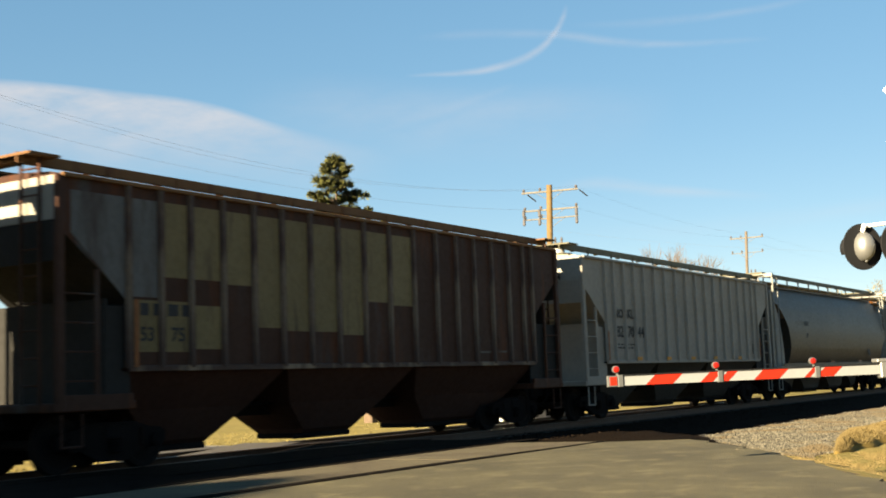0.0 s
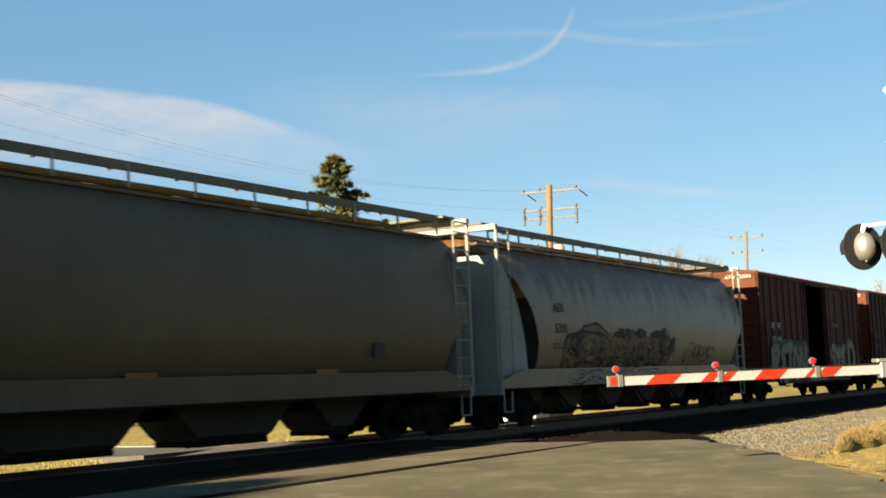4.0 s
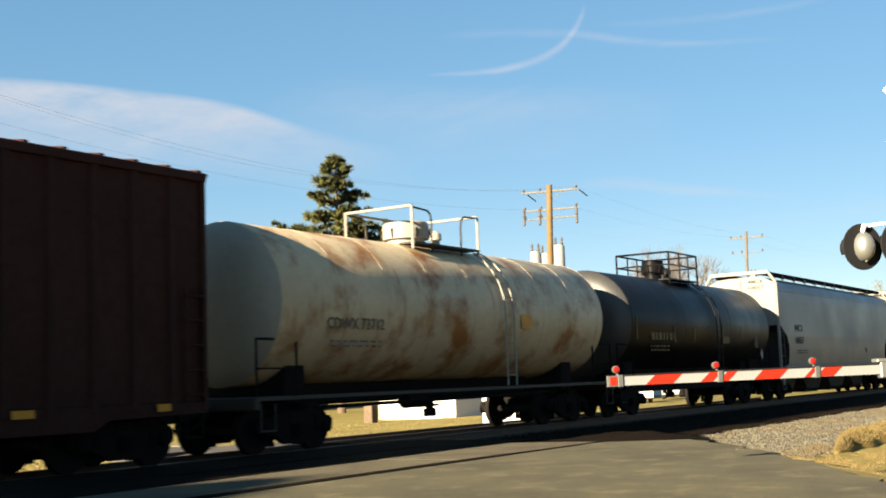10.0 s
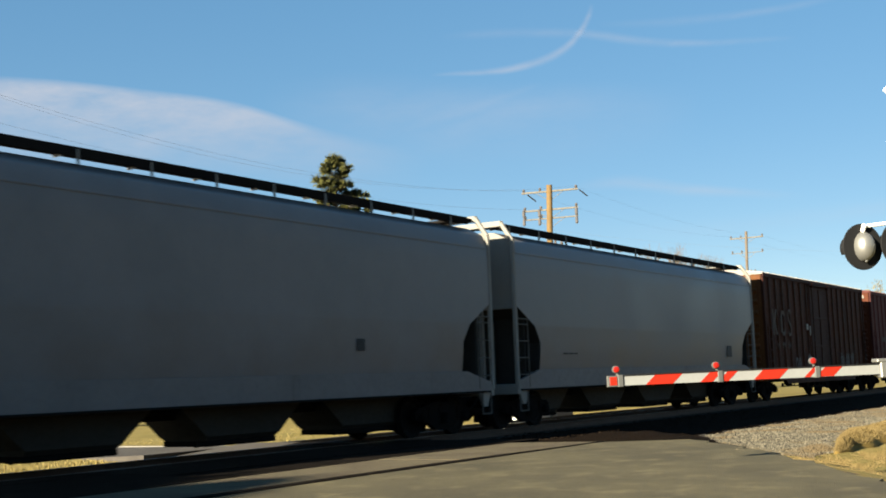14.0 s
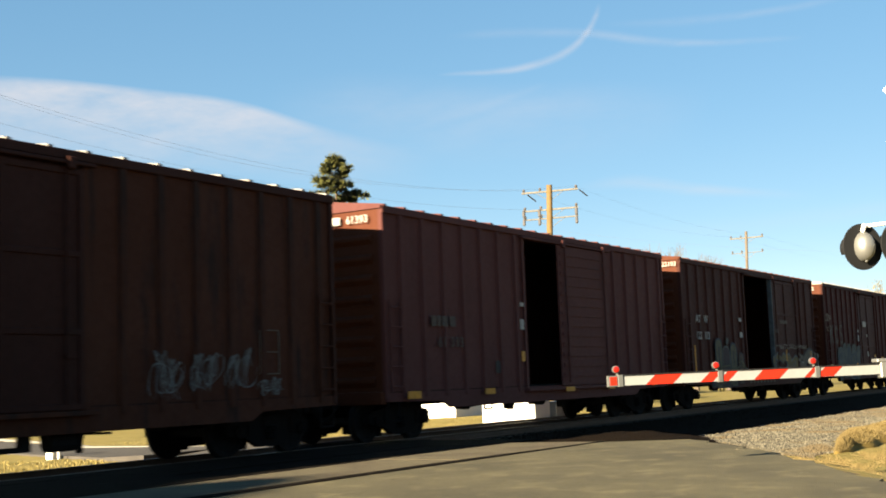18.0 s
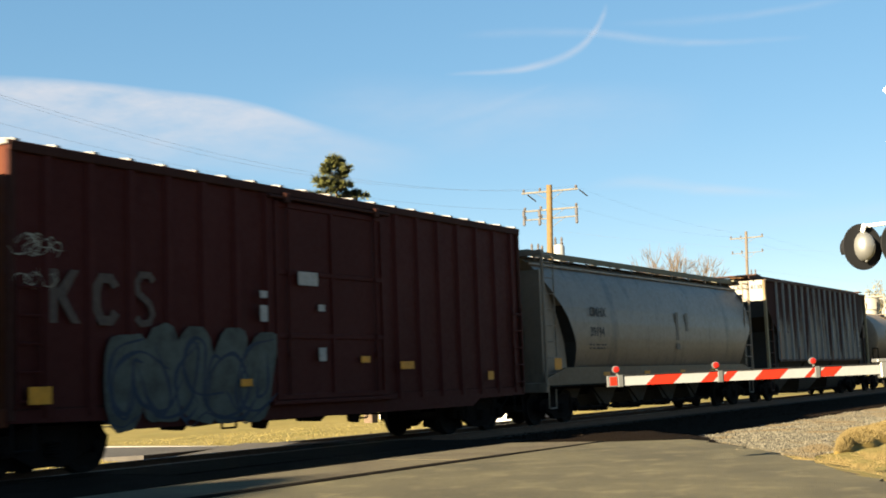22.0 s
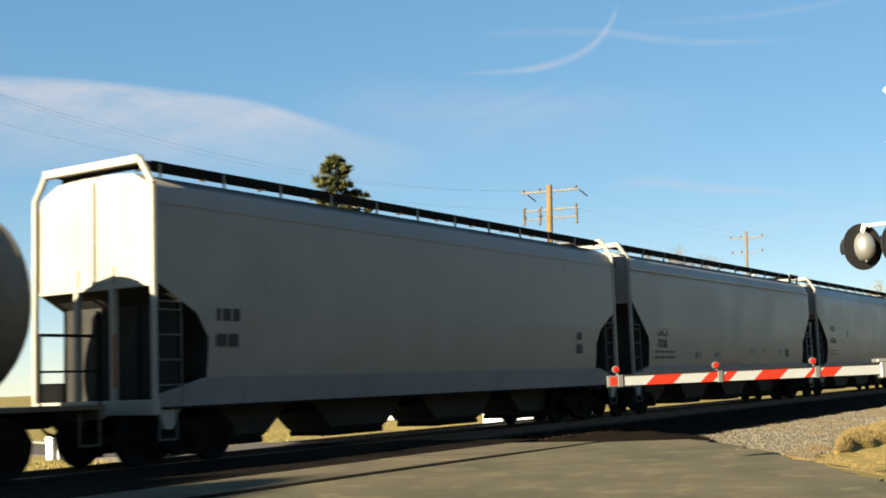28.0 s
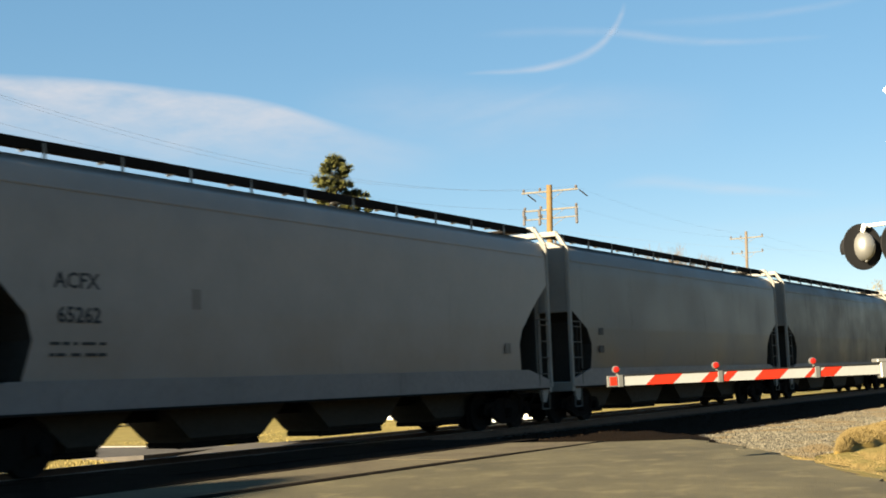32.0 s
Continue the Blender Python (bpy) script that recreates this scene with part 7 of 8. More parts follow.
def build_train():
    # a brown hopper runs just ahead of the first car in view
    ribbed_hopper("dark brown ribbed covered hopper at the head", -5.9, 10.7, P["brown"], P["brown_low"], P["roof_rust"], 18)
    c, h = ribbed_hopper("patched brown and tan ribbed covered hopper with rusty roof walk", 12.31, 28.95, P["brown"], P["brown_low"], P["roof_rust"], 17, top=4.64, cap_mat=P["roof_rust"], post_mat=P["worn_post"], sunlit_top=P["cream_and_lit_end"], post_at=BROWN_POSTS)
    for a, b, z0, z1 in ((1, 2, 3.15, 4.42), (2, 3, 3.15, 4.42), (3, 4, 3.1, 4.42), (4, 5, 2.35, 4.42), (5, 6, 2.3, 4.42), (6, 7, 2.3, 4.42), (7, 8, 2.25, 4.42), (8, 9, 2.95, 4.42), (9, 10, 2.9, 4.42), (0, 1, 1.9, 2.75), (1, 2, 1.9, 2.75), (2, 3, 1.95, 2.7)):
        x, q = BROWN_POSTS[a:a + 2]
        part("paint_patch", Kit().box(x + 0.08, q - 0.08, -1.468, -1.46, z0, z1), P["tan_patch"], c, "tan repainted panel")
    x, q = BROWN_POSTS[:2]
    part("paint_patch", Kit().box(x + 0.08, q - 0.08, -1.468, -1.46, 2.8, 4.42), P["grey_patch"], c, "blotched grey primer panel")
    plates(c, [(4.43, 2.1, 0.5, 0.42), (5.25, 2.1, 0.42, 0.4)], -1.466, P["grey_patch"], "stencil_box", "faint grey stencilled box")
    plates(c, [(4.43, 2.12, 0.46, 0.38), (5.25, 2.12, 0.38, 0.36)], -1.472, P["brown"], "stencil_field")
    part("paint_patch", Kit().prism([(-h + 0.3, 4.42), (-h + 1.4, 4.42), (-h + 1.4, 2.75), (-h + 0.3, 3.75)], -1.468, -1.46), P["grey_patch"], c, "blotched grey primer panel")
    for w, x in (("53", -6.45), ("75", -5.75)):
        lettering(w, 0.24, MAT["dark_text"], c, x, 2.08, -1.475)
    text_bars(c, -6.6, 2.5, 1.2, 1, -1.47, MAT["dark_text"], 0.2, 0.3, 17)
    plates(c, [(-6.75, 2.2, 0.09, 1.1)], -1.54, MAT["orange"], "orange_strip")
    # grey ribbed hopper
    c, h = ribbed_hopper("grey ribbed covered hopper with dark lettering", 30.44, 46.89, P["grey_green"], P["grey_lower"], P["walk_green"], 17, top=4.59, post_at=GREY_POSTS, bulkhead=P["grey_green"], walk_mat=P["walk_green"], sunlit_top=P["grey_green_light"], cap_mat=P["grey_green_light"])
    lettering("NO", 0.28, MAT["dark_text"], c, -5.85, 2.92, -1.475)
    lettering("KL", 0.28, MAT["dark_text"], c, -5.02, 2.92, -1.475)
    for w, x in (("82", -5.80), ("70", -5.02), ("44", -4.28)):
        lettering(w, 0.34, MAT["dark_text"], c, x, 2.36, -1.475)
    lettering("NOKL", 0.17, MAT["dark_text"], c, -h + 0.05, 4.14, -0.45, face="end")
    lettering("827044", 0.17, MAT["dark_text"], c, -h + 0.05, 3.97, -0.45, face="end")
    text_bars(c, -6.0, 2.12, 1.2, 2, -1.47, MAT["dark_text"], seed=3)
    plates(c, [(-4.6, 1.72, 0.35, 0.1), (-2.3, 1.72, 0.35, 0.1), (-0.2, 1.72, 0.35, 0.1), (1.9, 1.72, 0.35, 0.1), (4.4, 1.72, 0.35, 0.1)], -1.54, MAT["yellow"])
    plates(c, [(-6.75, 2.1, 0.08, 0.85), (6.75, 2.1, 0.08, 0.7)], -1.54, MAT["orange"], "orange_strip")
    plates(c, [(6.2, 2.05, 0.3, 0.36)], -1.48, MAT["dark_text"], "stencil")
    # rounded hoppers
    c, h = smooth_hopper("dull grey round-sided covered hopper", 47.7, 66.2, P["dull_grey"], P["grey_lower"], CUT_R, ROUND, (5.12, -0.95, -0.45), P["walk_green"], (1.02, 1.48), 5.05, 4.62, False, P["grey_green_light"], walk_roof=4.72, rung_top=2.6, gaps=(-3.9, 0.2, 4.1), gap=2.0, web=4.35, back=BACK_R, inset=1.65, rear_inset=1.35, sill_mat=P["dull_grey"])
    lettering("CEFX", 0.2, MAT["dark_text"], c, -5.0, 3.05, -1.50)
    lettering("38", 0.2, MAT["dark_text"], c, -5.0, 2.55, -1.506)
    plates(c, [(3.9, 1.5, 0.7, 0.14), (-1.0, 1.5, 0.7, 0.12)], -1.44, MAT["orange"], "orange_patch")
    plates(c, [(5.6, 1.95, 0.36, 0.3)], -1.50, MAT["dark_text"], "stencil")
    c, h = smooth_hopper("rust-streaked grey round-sided covered hopper with graffiti", 67.69, 85.43, P["graffiti_grey"], P["grey_lower"], CUT_R, ROUND, (5.12, -0.95, -0.45), P["dull_grey"], (1.02, 1.48), 5.05, 4.62, True, P["grey_green_light"], walk_roof=4.72, rung_top=2.6, gaps=(-4.4, -1.9, 0.9, 3.6), gap=1.9, w_bot=0.30, apex=(0.5, 1.0), apex_w=0.12, web=4.35, back=BACK_R, inset=1.5, rear_inset=1.35, sill_mat=P["graffiti_grey"])
    lettering("AEX", 0.24, MAT["dark_text"], c, -5.75, 2.98, -1.50)
    lettering("5390", 0.26, MAT["dark_text"], c, -5.65, 2.42, -1.506)
    text_bars(c, -6.1, 2.1, 0.9, 2, -1.48, MAT["dark_text"], seed=9)
    shell_y = lambda z: -along(ROUND, z) - 0.004
    graffiti(c, -4.9, 1.6, 1.5, 2.6, 0, 7, P["graf_tan"], P["graf_purple"], 5, sheet=shell_y)
    graffiti(c, -4.7, 1.2, 1.75, 2.5, 0, 6, P["graf_grey"], P["graf_purple"], 15, sheet=lambda z: shell_y(z) - 0.004)
    graffiti(c, -5.0, 1.7, 1.5, 2.7, 0, 5, P["graf_purple"], P["graf_purple"], 16, sheet=lambda z: shell_y(z) - 0.008, style="tag")
    graffiti(c, -4.6, 1.4, 1.6, 2.55, 0, 7, P["graf_tan"], P["graf_tan"], 19, sheet=lambda z: shell_y(z) - 0.010, style="tag")
    mark_stroke(c, [(1.2, 2.0), (1.8, 1.95), (2.15, 2.05), (2.3, 2.4)], 0.26, -1.50, P["graf_purple"])
    graffiti(c, 3.3, 5.9, 1.6, 2.35, 0, 6, P["graf_grey"], P["graf_rust"], 8, sheet=shell_y, style="thin")
    graffiti(c, -4.9, 1.6, 1.06, 1.46, -1.495, 8, P["graf_white"], P["graf_purple"], 6)
    # boxcars
    c, h = boxcar("brown boxcar with open door and white graffiti", 87.54, 102.70, P["box_brown"], P["sun_red_brown"], (-1.38, 1.40), (1.44, 4.40), P["sun_red_brown"], edge_mat=P["box_brown"])
    lettering("AT   W", 0.26, MAT["white_text"], c, -5.75, 2.85, -1.566)
    lettering("122  001", 0.26, MAT["white_text"], c, -5.7, 2.30, -1.566)
    lettering("ATW 122001", 0.14, MAT["white_text"], c, -h - 0.082, 4.80, -0.80, face="end")
    graffiti(c, -6.1, -1.6, 1.9, 2.5, -1.566, 5, P["graf_teal"], P["graf_teal"], 21, style="chunk")
    spray_letters(c, (("R", -6.75, 1.35), ("e", -5.4, 0.9), ("T", -4.75, 1.05), ("O", -3.8, 0.92), ("N", -2.85, 1.2)), 0.82, 1.38, -1.578, 0.36, P["graf_chalk"], P["graf_black"])
    for row, wide in (([(-6.5, 1.2), (-5.9, 1.35), (-5.5, 1.0)], 0.05), ([(-5.2, 1.45), (-4.7, 1.4)], 0.04), ([(-4.3, 0.9), (-4.22, 1.5), (-4.3, 1.9)], 0.05), ([(-3.5, 1.2), (-3.2, 1.5), (-3.1, 1.1)], 0.05), ([(-2.7, 0.9), (-2.62, 1.6), (-2.5, 2.1)], 0.05), ([(-2.2, 1.2), (-1.9, 1.9)], 0.05)):
        mark_stroke(c, row, wide, -1.588, P["graf_black"])
    spray_letters(c, (("S", 1.55, 0.95), ("Y", 2.5, 0.8), ("E", 3.35, 0.95)), 1.06, 1.1, -1.66, 0.40, P["graf_cream"], P["graf_black"])
    for row, wide in (([(1.5, 1.62), (2.4, 1.58), (3.3, 1.62), (4.25, 1.55)], 0.05), ([(1.5, 1.47), (2.0, 1.42), (2.9, 1.44), (3.6, 1.38), (4.25, 1.40)], 0.04), ([(2.42, 1.0), (2.46, 1.5), (2.4, 2.1)], 0.06), ([(3.22, 1.0), (3.26, 1.5), (3.28, 2.1)], 0.06)):
        mark_stroke(c, row, wide, -1.668, P["graf_black"])
    spray_letters(c, (("D", 4.75, 1.45),), 1.05, 1.35, -1.578, 0.34, P["graf_cream"], P["graf_black"])
    graffiti(c, 6.4, 7.4, 1.1, 1.9, -1.57, 2, P["graf_white"], P["graf_black"], 24, style="thin")
    plates(c, [(-1.15, 0.84, 0.4, 0.22), (-0.6, 0.84, 0.5, 0.24), (0.05, 0.84, 0.55, 0.24), (0.7, 0.84, 0.5, 0.22), (1.2, 0.84, 0.3, 0.2)], -1.545, P["graf_white"], "graffiti_block", "sprayed white block")
    plates(c, [(2.7, 3.15, 0.9, 0.14), (1.75, 2.75, 0.3, 0.2)], -1.65, MAT["cream_text"], "stencil")
    text_bars(c, -6.2, 1.95, 0.5, 2, -1.57, MAT["white_text"], seed=31)
    c, h = boxcar("dark brown boxcar with closed doors", 104.87, 119.85, P["box_dark"], P["sun_red_brown"], (-1.25, 2.44), None, P["box_dark"])
    part("fishbelly_sill", Kit().prism([(-h + 3.2, 0.80), (-h + 3.9, 0.50), (h - 4.1, 0.50), (h - 3.6, 0.80)], -0.32, 0.32), MAT["under"], c)
    lettering("KC", 0.28, MAT["cream_text"], c, -6.40, 2.66, -1.566)
    lettering("S", 0.28, MAT["cream_text"], c, -5.55, 2.66, -1.566)
    lettering("60", 0.28, MAT["cream_text"], c, -6.40, 2.12, -1.566)
    lettering("45", 0.28, MAT["cream_text"], c, -5.50, 2.12, -1.566)
    part("end_mark", Kit().box(-h - 0.085, -h - 0.08, -0.5, -0.1, 4.76, 4.91), MAT["white_text"], c)
    lettering("60458", 0.16, MAT["white_text"], c, -h - 0.082, 4.76, -0.90, face="end")
    graffiti(c, -5.1, -1.4, 0.95, 2.25, -1.57, 6, P["graf_blue"], P["graf_pale"], 24, style="thin")
    graffiti(c, -4.6, -1.6, 1.1, 2.0, -1.578, 5, P["graf_blue"], P["graf_deep"], 44, style="thin")
    part("valve_box", Kit().box(-0.95, -0.45, -1.2, -0.8, 0.42, 0.95, 0.02), MAT["under"], c)
    plates(c, [(-6.9, 1.45, 0.3, 0.26), (-3.4, 0.98, 0.45, 0.14), (-0.2, 0.98, 0.4, 0.12), (3.6, 0.98, 0.4, 0.12), (6.4, 0.98, 0.3, 0.12)], -1.585, MAT["yellow"])
    plates(c, [(-1.7, 2.75, 0.2, 0.36), (-0.6, 3.0, 0.3, 0.1)], -1.59, MAT["white_text"], "placard")
    # tank cars
    c, h = tank_car("rust-stained cream tank car with top handrails", 121.2, 136.6, P["tank_cream"], P["grimy_frame"], -7.5, 7.2, 2.89, 1.62, P["cream_and_lit_end"], dome=(-0.58, 0.56, 0.56), rail=(-1.7, 1.2), ladder_x=1.3, rail_h=0.78, courses=8, loops=True, dome_mat=P["cream_and_lit_end"], head_mat=P["tank_cream_head"], saddle_mat=MAT["under"])
    lettering("CDWX 73712", 0.235, MAT["faded_text"], c, -4.8, 2.36, -1.60)
    text_bars(c, -5.65, 2.1, 1.7, 2, -1.56, P["grey_patch"], 0.035, 0.1, seed=51)
    plates(c, [(2.3, 2.66, 0.52, 0.34)], -1.625, MAT["yellow"], "placard")
    part("pipe_trough", Kit().box(-h + 2.4, h - 3.2, -0.3, 0.3, 0.86, 1.36, 0.03), MAT["under"], c, "dark pipe trough under the tank")
    c, h = tank_car("black tank car with black top handrails", 137.0, 151.3, P["tank_black"], P["tank_black"], -6.75, 7.0, 2.85, 1.62, P["tank_black"], dome=(-0.72, 0.37, 0.66), rail=(-1.6, 0.96), sill=False, ladder_x=0.75, rail_h=0.84, tiers=2, head_mat=P["tank_head"], saddle_mat=MAT["under"])
    plates(c, [(-6.1, 2.65, 0.06, 0.7), (-3.1, 2.5, 0.06, 0.55), (-1.35, 2.5, 0.06, 0.5), (1.4, 2.6, 0.06, 0.55), (3.3, 2.6, 0.06, 0.55)], -1.628, MAT["gold"], "yellow_strip")
    part("bottom_skirt", Kit().prism([(-4.6, 1.5), (-4.3, 0.70), (4.0, 0.70), (4.4, 1.5)], -0.75, 0.75), MAT["under"], c)
    # dark block added against low sun and bright field by the next car
    part("brake_housing", Kit().box(h - 1.9, h - 0.3, -1.2, 1.2, 0.9, 1.7, 0.03), MAT["under"], c)
    for x in (-1.6, 1.3, 3.3):
        part("pipe_hanger", Kit().box(x - 0.05, x + 0.05, -0.6, -0.5, 0.6, 0.95), MAT["under"], c)
    text_bars(c, -4.9, 2.3, 2.0, 1, -1.58, MAT["gold"], 0.26, 0.4, 54)
    text_bars(c, -4.8, 2.08, 1.5, 2, -1.5, MAT["gold"], 0.05, 0.12, 55)
    plates(c, [(1.8, 2.35, 0.7, 0.24)], -1.575, MAT["gold"], "placard")
    plates(c, [(5.1, 2.3, 0.36, 0.4)], -1.57, MAT["cream_text"], "placard")
    part("diamond_placard", Kit().prism([(5.85, 1.62), (6.0, 1.85), (5.85, 2.08), (5.7, 1.85)], -1.52, -1.514), MAT["white_text"], c)
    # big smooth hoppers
    c, h = smooth_hopper("pale blue-grey smooth covered hopper with dark lettering", 152.5, 171.57, P["blue_grey"], P["grey_lower"], CUT_A, end_mat=P["sun_pale_end"])
    lettering("AMCX", 0.30, MAT["dark_text"], c, -6.98, 2.79, -1.509)
    lettering("104557", 0.30, MAT["dark_text"], c, -6.9, 2.28, -1.507)
    text_bars(c, -7.3, 1.98, 1.6, 2, -1.49, MAT["dark_text"], seed=61)
    lettering("AMCX", 0.16, MAT["dark_text"], c, -h - 0.016, 4.74, -0.62, face="end")
    lettering("104557", 0.16, MAT["dark_text"], c, -h - 0.016, 4.50, -0.62, face="end")
    plates(c, [(4.3, 2.05, 0.25, 0.25)], -1.50, MAT["dark_text"], "stencil")
    plates(c, [(-6.75, 1.22, 0.12, 0.16)], -1.496, MAT["orange"], "placard")
    c, h = smooth_hopper("light grey smooth covered hopper", 172.93, 191.1, P["blue_grey"], P["grey_lower"], CUT_A, end_mat=P["sun_pale_end"])
    plates(c, [(6.4, 1.95, 0.45, 0.4)], -1.50, MAT["dark_text"], "stencil")
    text_bars(c, -6.6, 1.85, 0.9, 1, -1.49, MAT["dark_text"], seed=62)
    # four boxcars
    c, h = boxcar("orange-brown boxcar with closed door and faded letters", 192.59, 208.07, P["box_orange"], P["sun_amber"], (-1.66, 1.38), None, MAT["galv"], edge_mat=P["box_dark"], door_mat=P["box_dark"])
    mark_stroke(c, [(-4.48, 3.5), (-4.56, 3.62), (-4.74, 3.62), (-4.86, 3.48), (-4.84, 3.25), (-4.56, 3.02), (-4.5, 2.8), (-4.58, 2.64), (-4.76, 2.62), (-4.88, 2.74)], 0.12, -1.566, MAT["cream_text"])
    for j, x in enumerate((-6.6, -5.55)):
        part("faded_mark", Kit().prism([(x - 0.28, 2.6), (x - 0.14, 2.6), (x - 0.14, 3.1), (x + 0.14, 2.6), (x + 0.3, 2.6), (x + 0.02, 3.12), (x + 0.28, 3.62), (x + 0.12, 3.62), (x - 0.14, 3.2), (x - 0.14, 3.62), (x - 0.28, 3.62)] if j == 0 else
             [(x + 0.26, 2.75), (x + 0.12, 2.58), (x - 0.14, 2.58), (x - 0.28, 2.8), (x - 0.28, 3.4), (x - 0.14, 3.6), (x + 0.12, 3.6), (x + 0.26, 3.42), (x + 0.12, 3.36), (x + 0.05, 3.45), (x - 0.08, 3.45), (x - 0.13, 3.3), (x - 0.13, 2.88), (x - 0.06, 2.73), (x + 0.06, 2.73), (x + 0.12, 2.84)], -1.567, -1.562), MAT["cream_text"], c, "faded block mark")
    lettering("11  89  58", 0.24, MAT["cream_text"], c, -5.6, 2.1, -1.566, spacing=1.3)
    lettering("118958", 0.17, MAT["white_text"], c, -h - 0.082, 4.70, -0.65, face="end")
    for x, k, z0, z1 in (((-4.1, -3.45), 2, 1.16, 1.75), ((-4.2, -3.1), 3, 0.8, 1.08), ((-2.45, -1.95), 2, 1.2, 1.9), ((2.8, 3.46), 2, 1.1, 1.95), ((3.65, 4.3), 2, 1.19, 1.9), ((4.55, 5.2), 2, 1.24, 2.0), ((5.45, 6.0), 2, 1.1, 1.45)):
        graffiti(c, x[0], x[1], z0, z1, -1.57, k, P["graf_spray"], P["graf_spray"], 26 + int(x[0] * 10), style="tag")
    part("stencil_frame", Kit().pipe([(5.5, -1.52, 1.9), (5.5, -1.52, 2.3), (6.02, -1.52, 2.3), (6.02, -1.52, 1.9), (5.5, -1.52, 1.9), (5.5, -1.52, 1.5), (6.02, -1.52, 1.5), (6.02, -1.52, 1.9)], 0.012, 4), P["graf_grey"], c, "worn pale stencil outline")
    part("belly_rail", Kit().box(-5.4, -2.9, -1.33, -1.3, 0.54, 0.575), MAT["under"], c, "dark rail hung below the sill")
    for x in (-5.4, -5.3, -3.0, -2.9):
        part("hanger", Kit().box(x - 0.02, x + 0.02, -1.34, -1.29, 0.54, 0.7), MAT["under"], c)
    part("brake_box", Kit().box(-1.9, 0.6, -1.3, -1.2, 0.42, 0.5).box(-1.9, -1.5, -1.3, -1.2, 0.5, 0.7).box(-0.9, -0.6, -1.3, -1.2, 0.5, 0.7).box(-0.2, 0.0, -1.3, -1.2, 0.5, 0.7).box(0.4, 0.6, -1.3, -1.2, 0.5, 0.7), MAT["under"], c)
    part("brake_cylinder", Kit().rod((0.95, -1.2, 0.52), (1.45, -1.2, 0.52), 0.14, 12).box(1.55, 1.62, -1.25, -1.15, 0.34, 0.72), MAT["under"], c)
    plates(c, [(-2.2, 3.0, 0.22, 0.25), (-1.8, 2.85, 0.12, 0.4)], -1.57, MAT["white_text"], "placard")
    c, h = boxcar("plum-coloured boxcar with half-open ribbed door", 209.75, 225.09, P["box_plum"], P["sun_red_brown"], (-1.45, 1.75), (0.28, 3.37), P["box_plum"], flat_posts=True)
    text_bars(c, -5.9, 2.48, 1.0, 1, -1.566, MAT["cream_text"], 0.24, 0.5, 42)
    lettering("61 393", 0.24, MAT["cream_text"], c, -5.1, 2.02, -1.566, spacing=1.2)
    part("end_mark", Kit().box(-h - 0.085, -h - 0.08, -0.5, -0.15, 4.68, 4.85), MAT["white_text"], c)
    lettering("61393", 0.17, MAT["white_text"], c, -h - 0.082, 4.68, -0.95, face="end")
    plates(c, [(-1.75, 2.6, 0.2, 0.25), (-1.72, 3.1, 0.2, 0.1)], -1.565, MAT["white_text"], "placard")
    plates(c, [(-6.8, 0.98, 0.5, 0.16), (-3.6, 0.98, 0.45, 0.13), (0.6, 0.93, 0.5, 0.12), (3.2, 0.93, 0.4, 0.12), (6.3, 0.98, 0.35, 0.14)], -1.66, MAT["yellow"])
    plates(c, [(-1.75, 1.8, 0.18, 0.25)], -1.57, MAT["yellow"], "placard")
    plates(c, [(-2.9, 1.55, 0.3, 0.3)], -1.52, MAT["dark_text"], "stencil")
    c, h = boxcar("red-brown boxcar with open door and coloured graffiti", 226.60, 241.89, P["box_brown"], P["sun_red_brown"], (-1.36, 1.57), (1.62, 4.86), P["sun_red_brown"], edge_mat=P["box_brown"])
    lettering("AT   W", 0.26, MAT["white_text"], c, -5.95, 2.92, -1.566)
    lettering("122  103", 0.26, MAT["white_text"], c, -5.9, 2.36, -1.566)
    lettering("ATW 122103", 0.15, MAT["white_text"], c, -h - 0.082, 4.76, -0.88, face="end")
    part("pale_door_edge", Kit().box(1.52, 1.60, -1.67, -1.5, 1.0, 4.75, 0.01), P["graf_blue"], c, "pale greenish door edge")
    for x, z0, w, top, fill, edge in ((-5.1, 0.72, 0.55, 1.5, P["graf_deep"], P["graf_pale"]), (-4.5, 0.68, 0.72, 2.42, P["graf_olive"], P["graf_deep"]), (-3.0, 0.70, 0.74, 2.27, P["graf_olive"], P["graf_deep"]),
                                     (-2.2, 0.78, 0.55, 1.92, P["graf_dusk"], P["graf_black"]), (-3.78, 0.66, 0.78, 2.16, P["graf_purple"], P["graf_pale"])):
        spray_arch(c, x, z0, w, top, -1.572 if fill is not P["graf_purple"] else -1.578, fill, edge)
    mark_stroke(c, [(-3.72, 2.2), (-3.62, 2.36), (-3.5, 2.3)], 0.2, -1.583, P["graf_pale"])
    graffiti(c, -5.2, -1.8, 0.7, 1.6, -1.585, 4, P["graf_pale"], P["graf_olive"], 47, style="thin")
    graffiti(c, 1.7, 4.8, 1.0, 1.95, -1.655, 4, P["graf_yellow"], P["graf_blue"], 28)
    graffiti(c, 4.9, 7.0, 1.0, 2.0, -1.57, 2, P["graf_grey"], P["graf_black"], 29)
    plates(c, [(-6.75, 1.55, 0.09, 1.2)], -1.57, MAT["yellow"], "yellow_strip")
    plates(c, [(-2.1, 3.1, 0.3, 0.14), (-2.05, 2.55, 0.28, 0.2)], -1.57, MAT["white_text"], "placard")
    plates(c, [(2.9, 3.12, 0.95, 0.14), (2.0, 2.75, 0.35, 0.14)], -1.65, MAT["cream_text"], "stencil")
    graffiti(c, 1.8, 4.8, 2.05, 2.25, -1.655, 9, P["graf_white"], P["graf_white"], 36, style="thin")
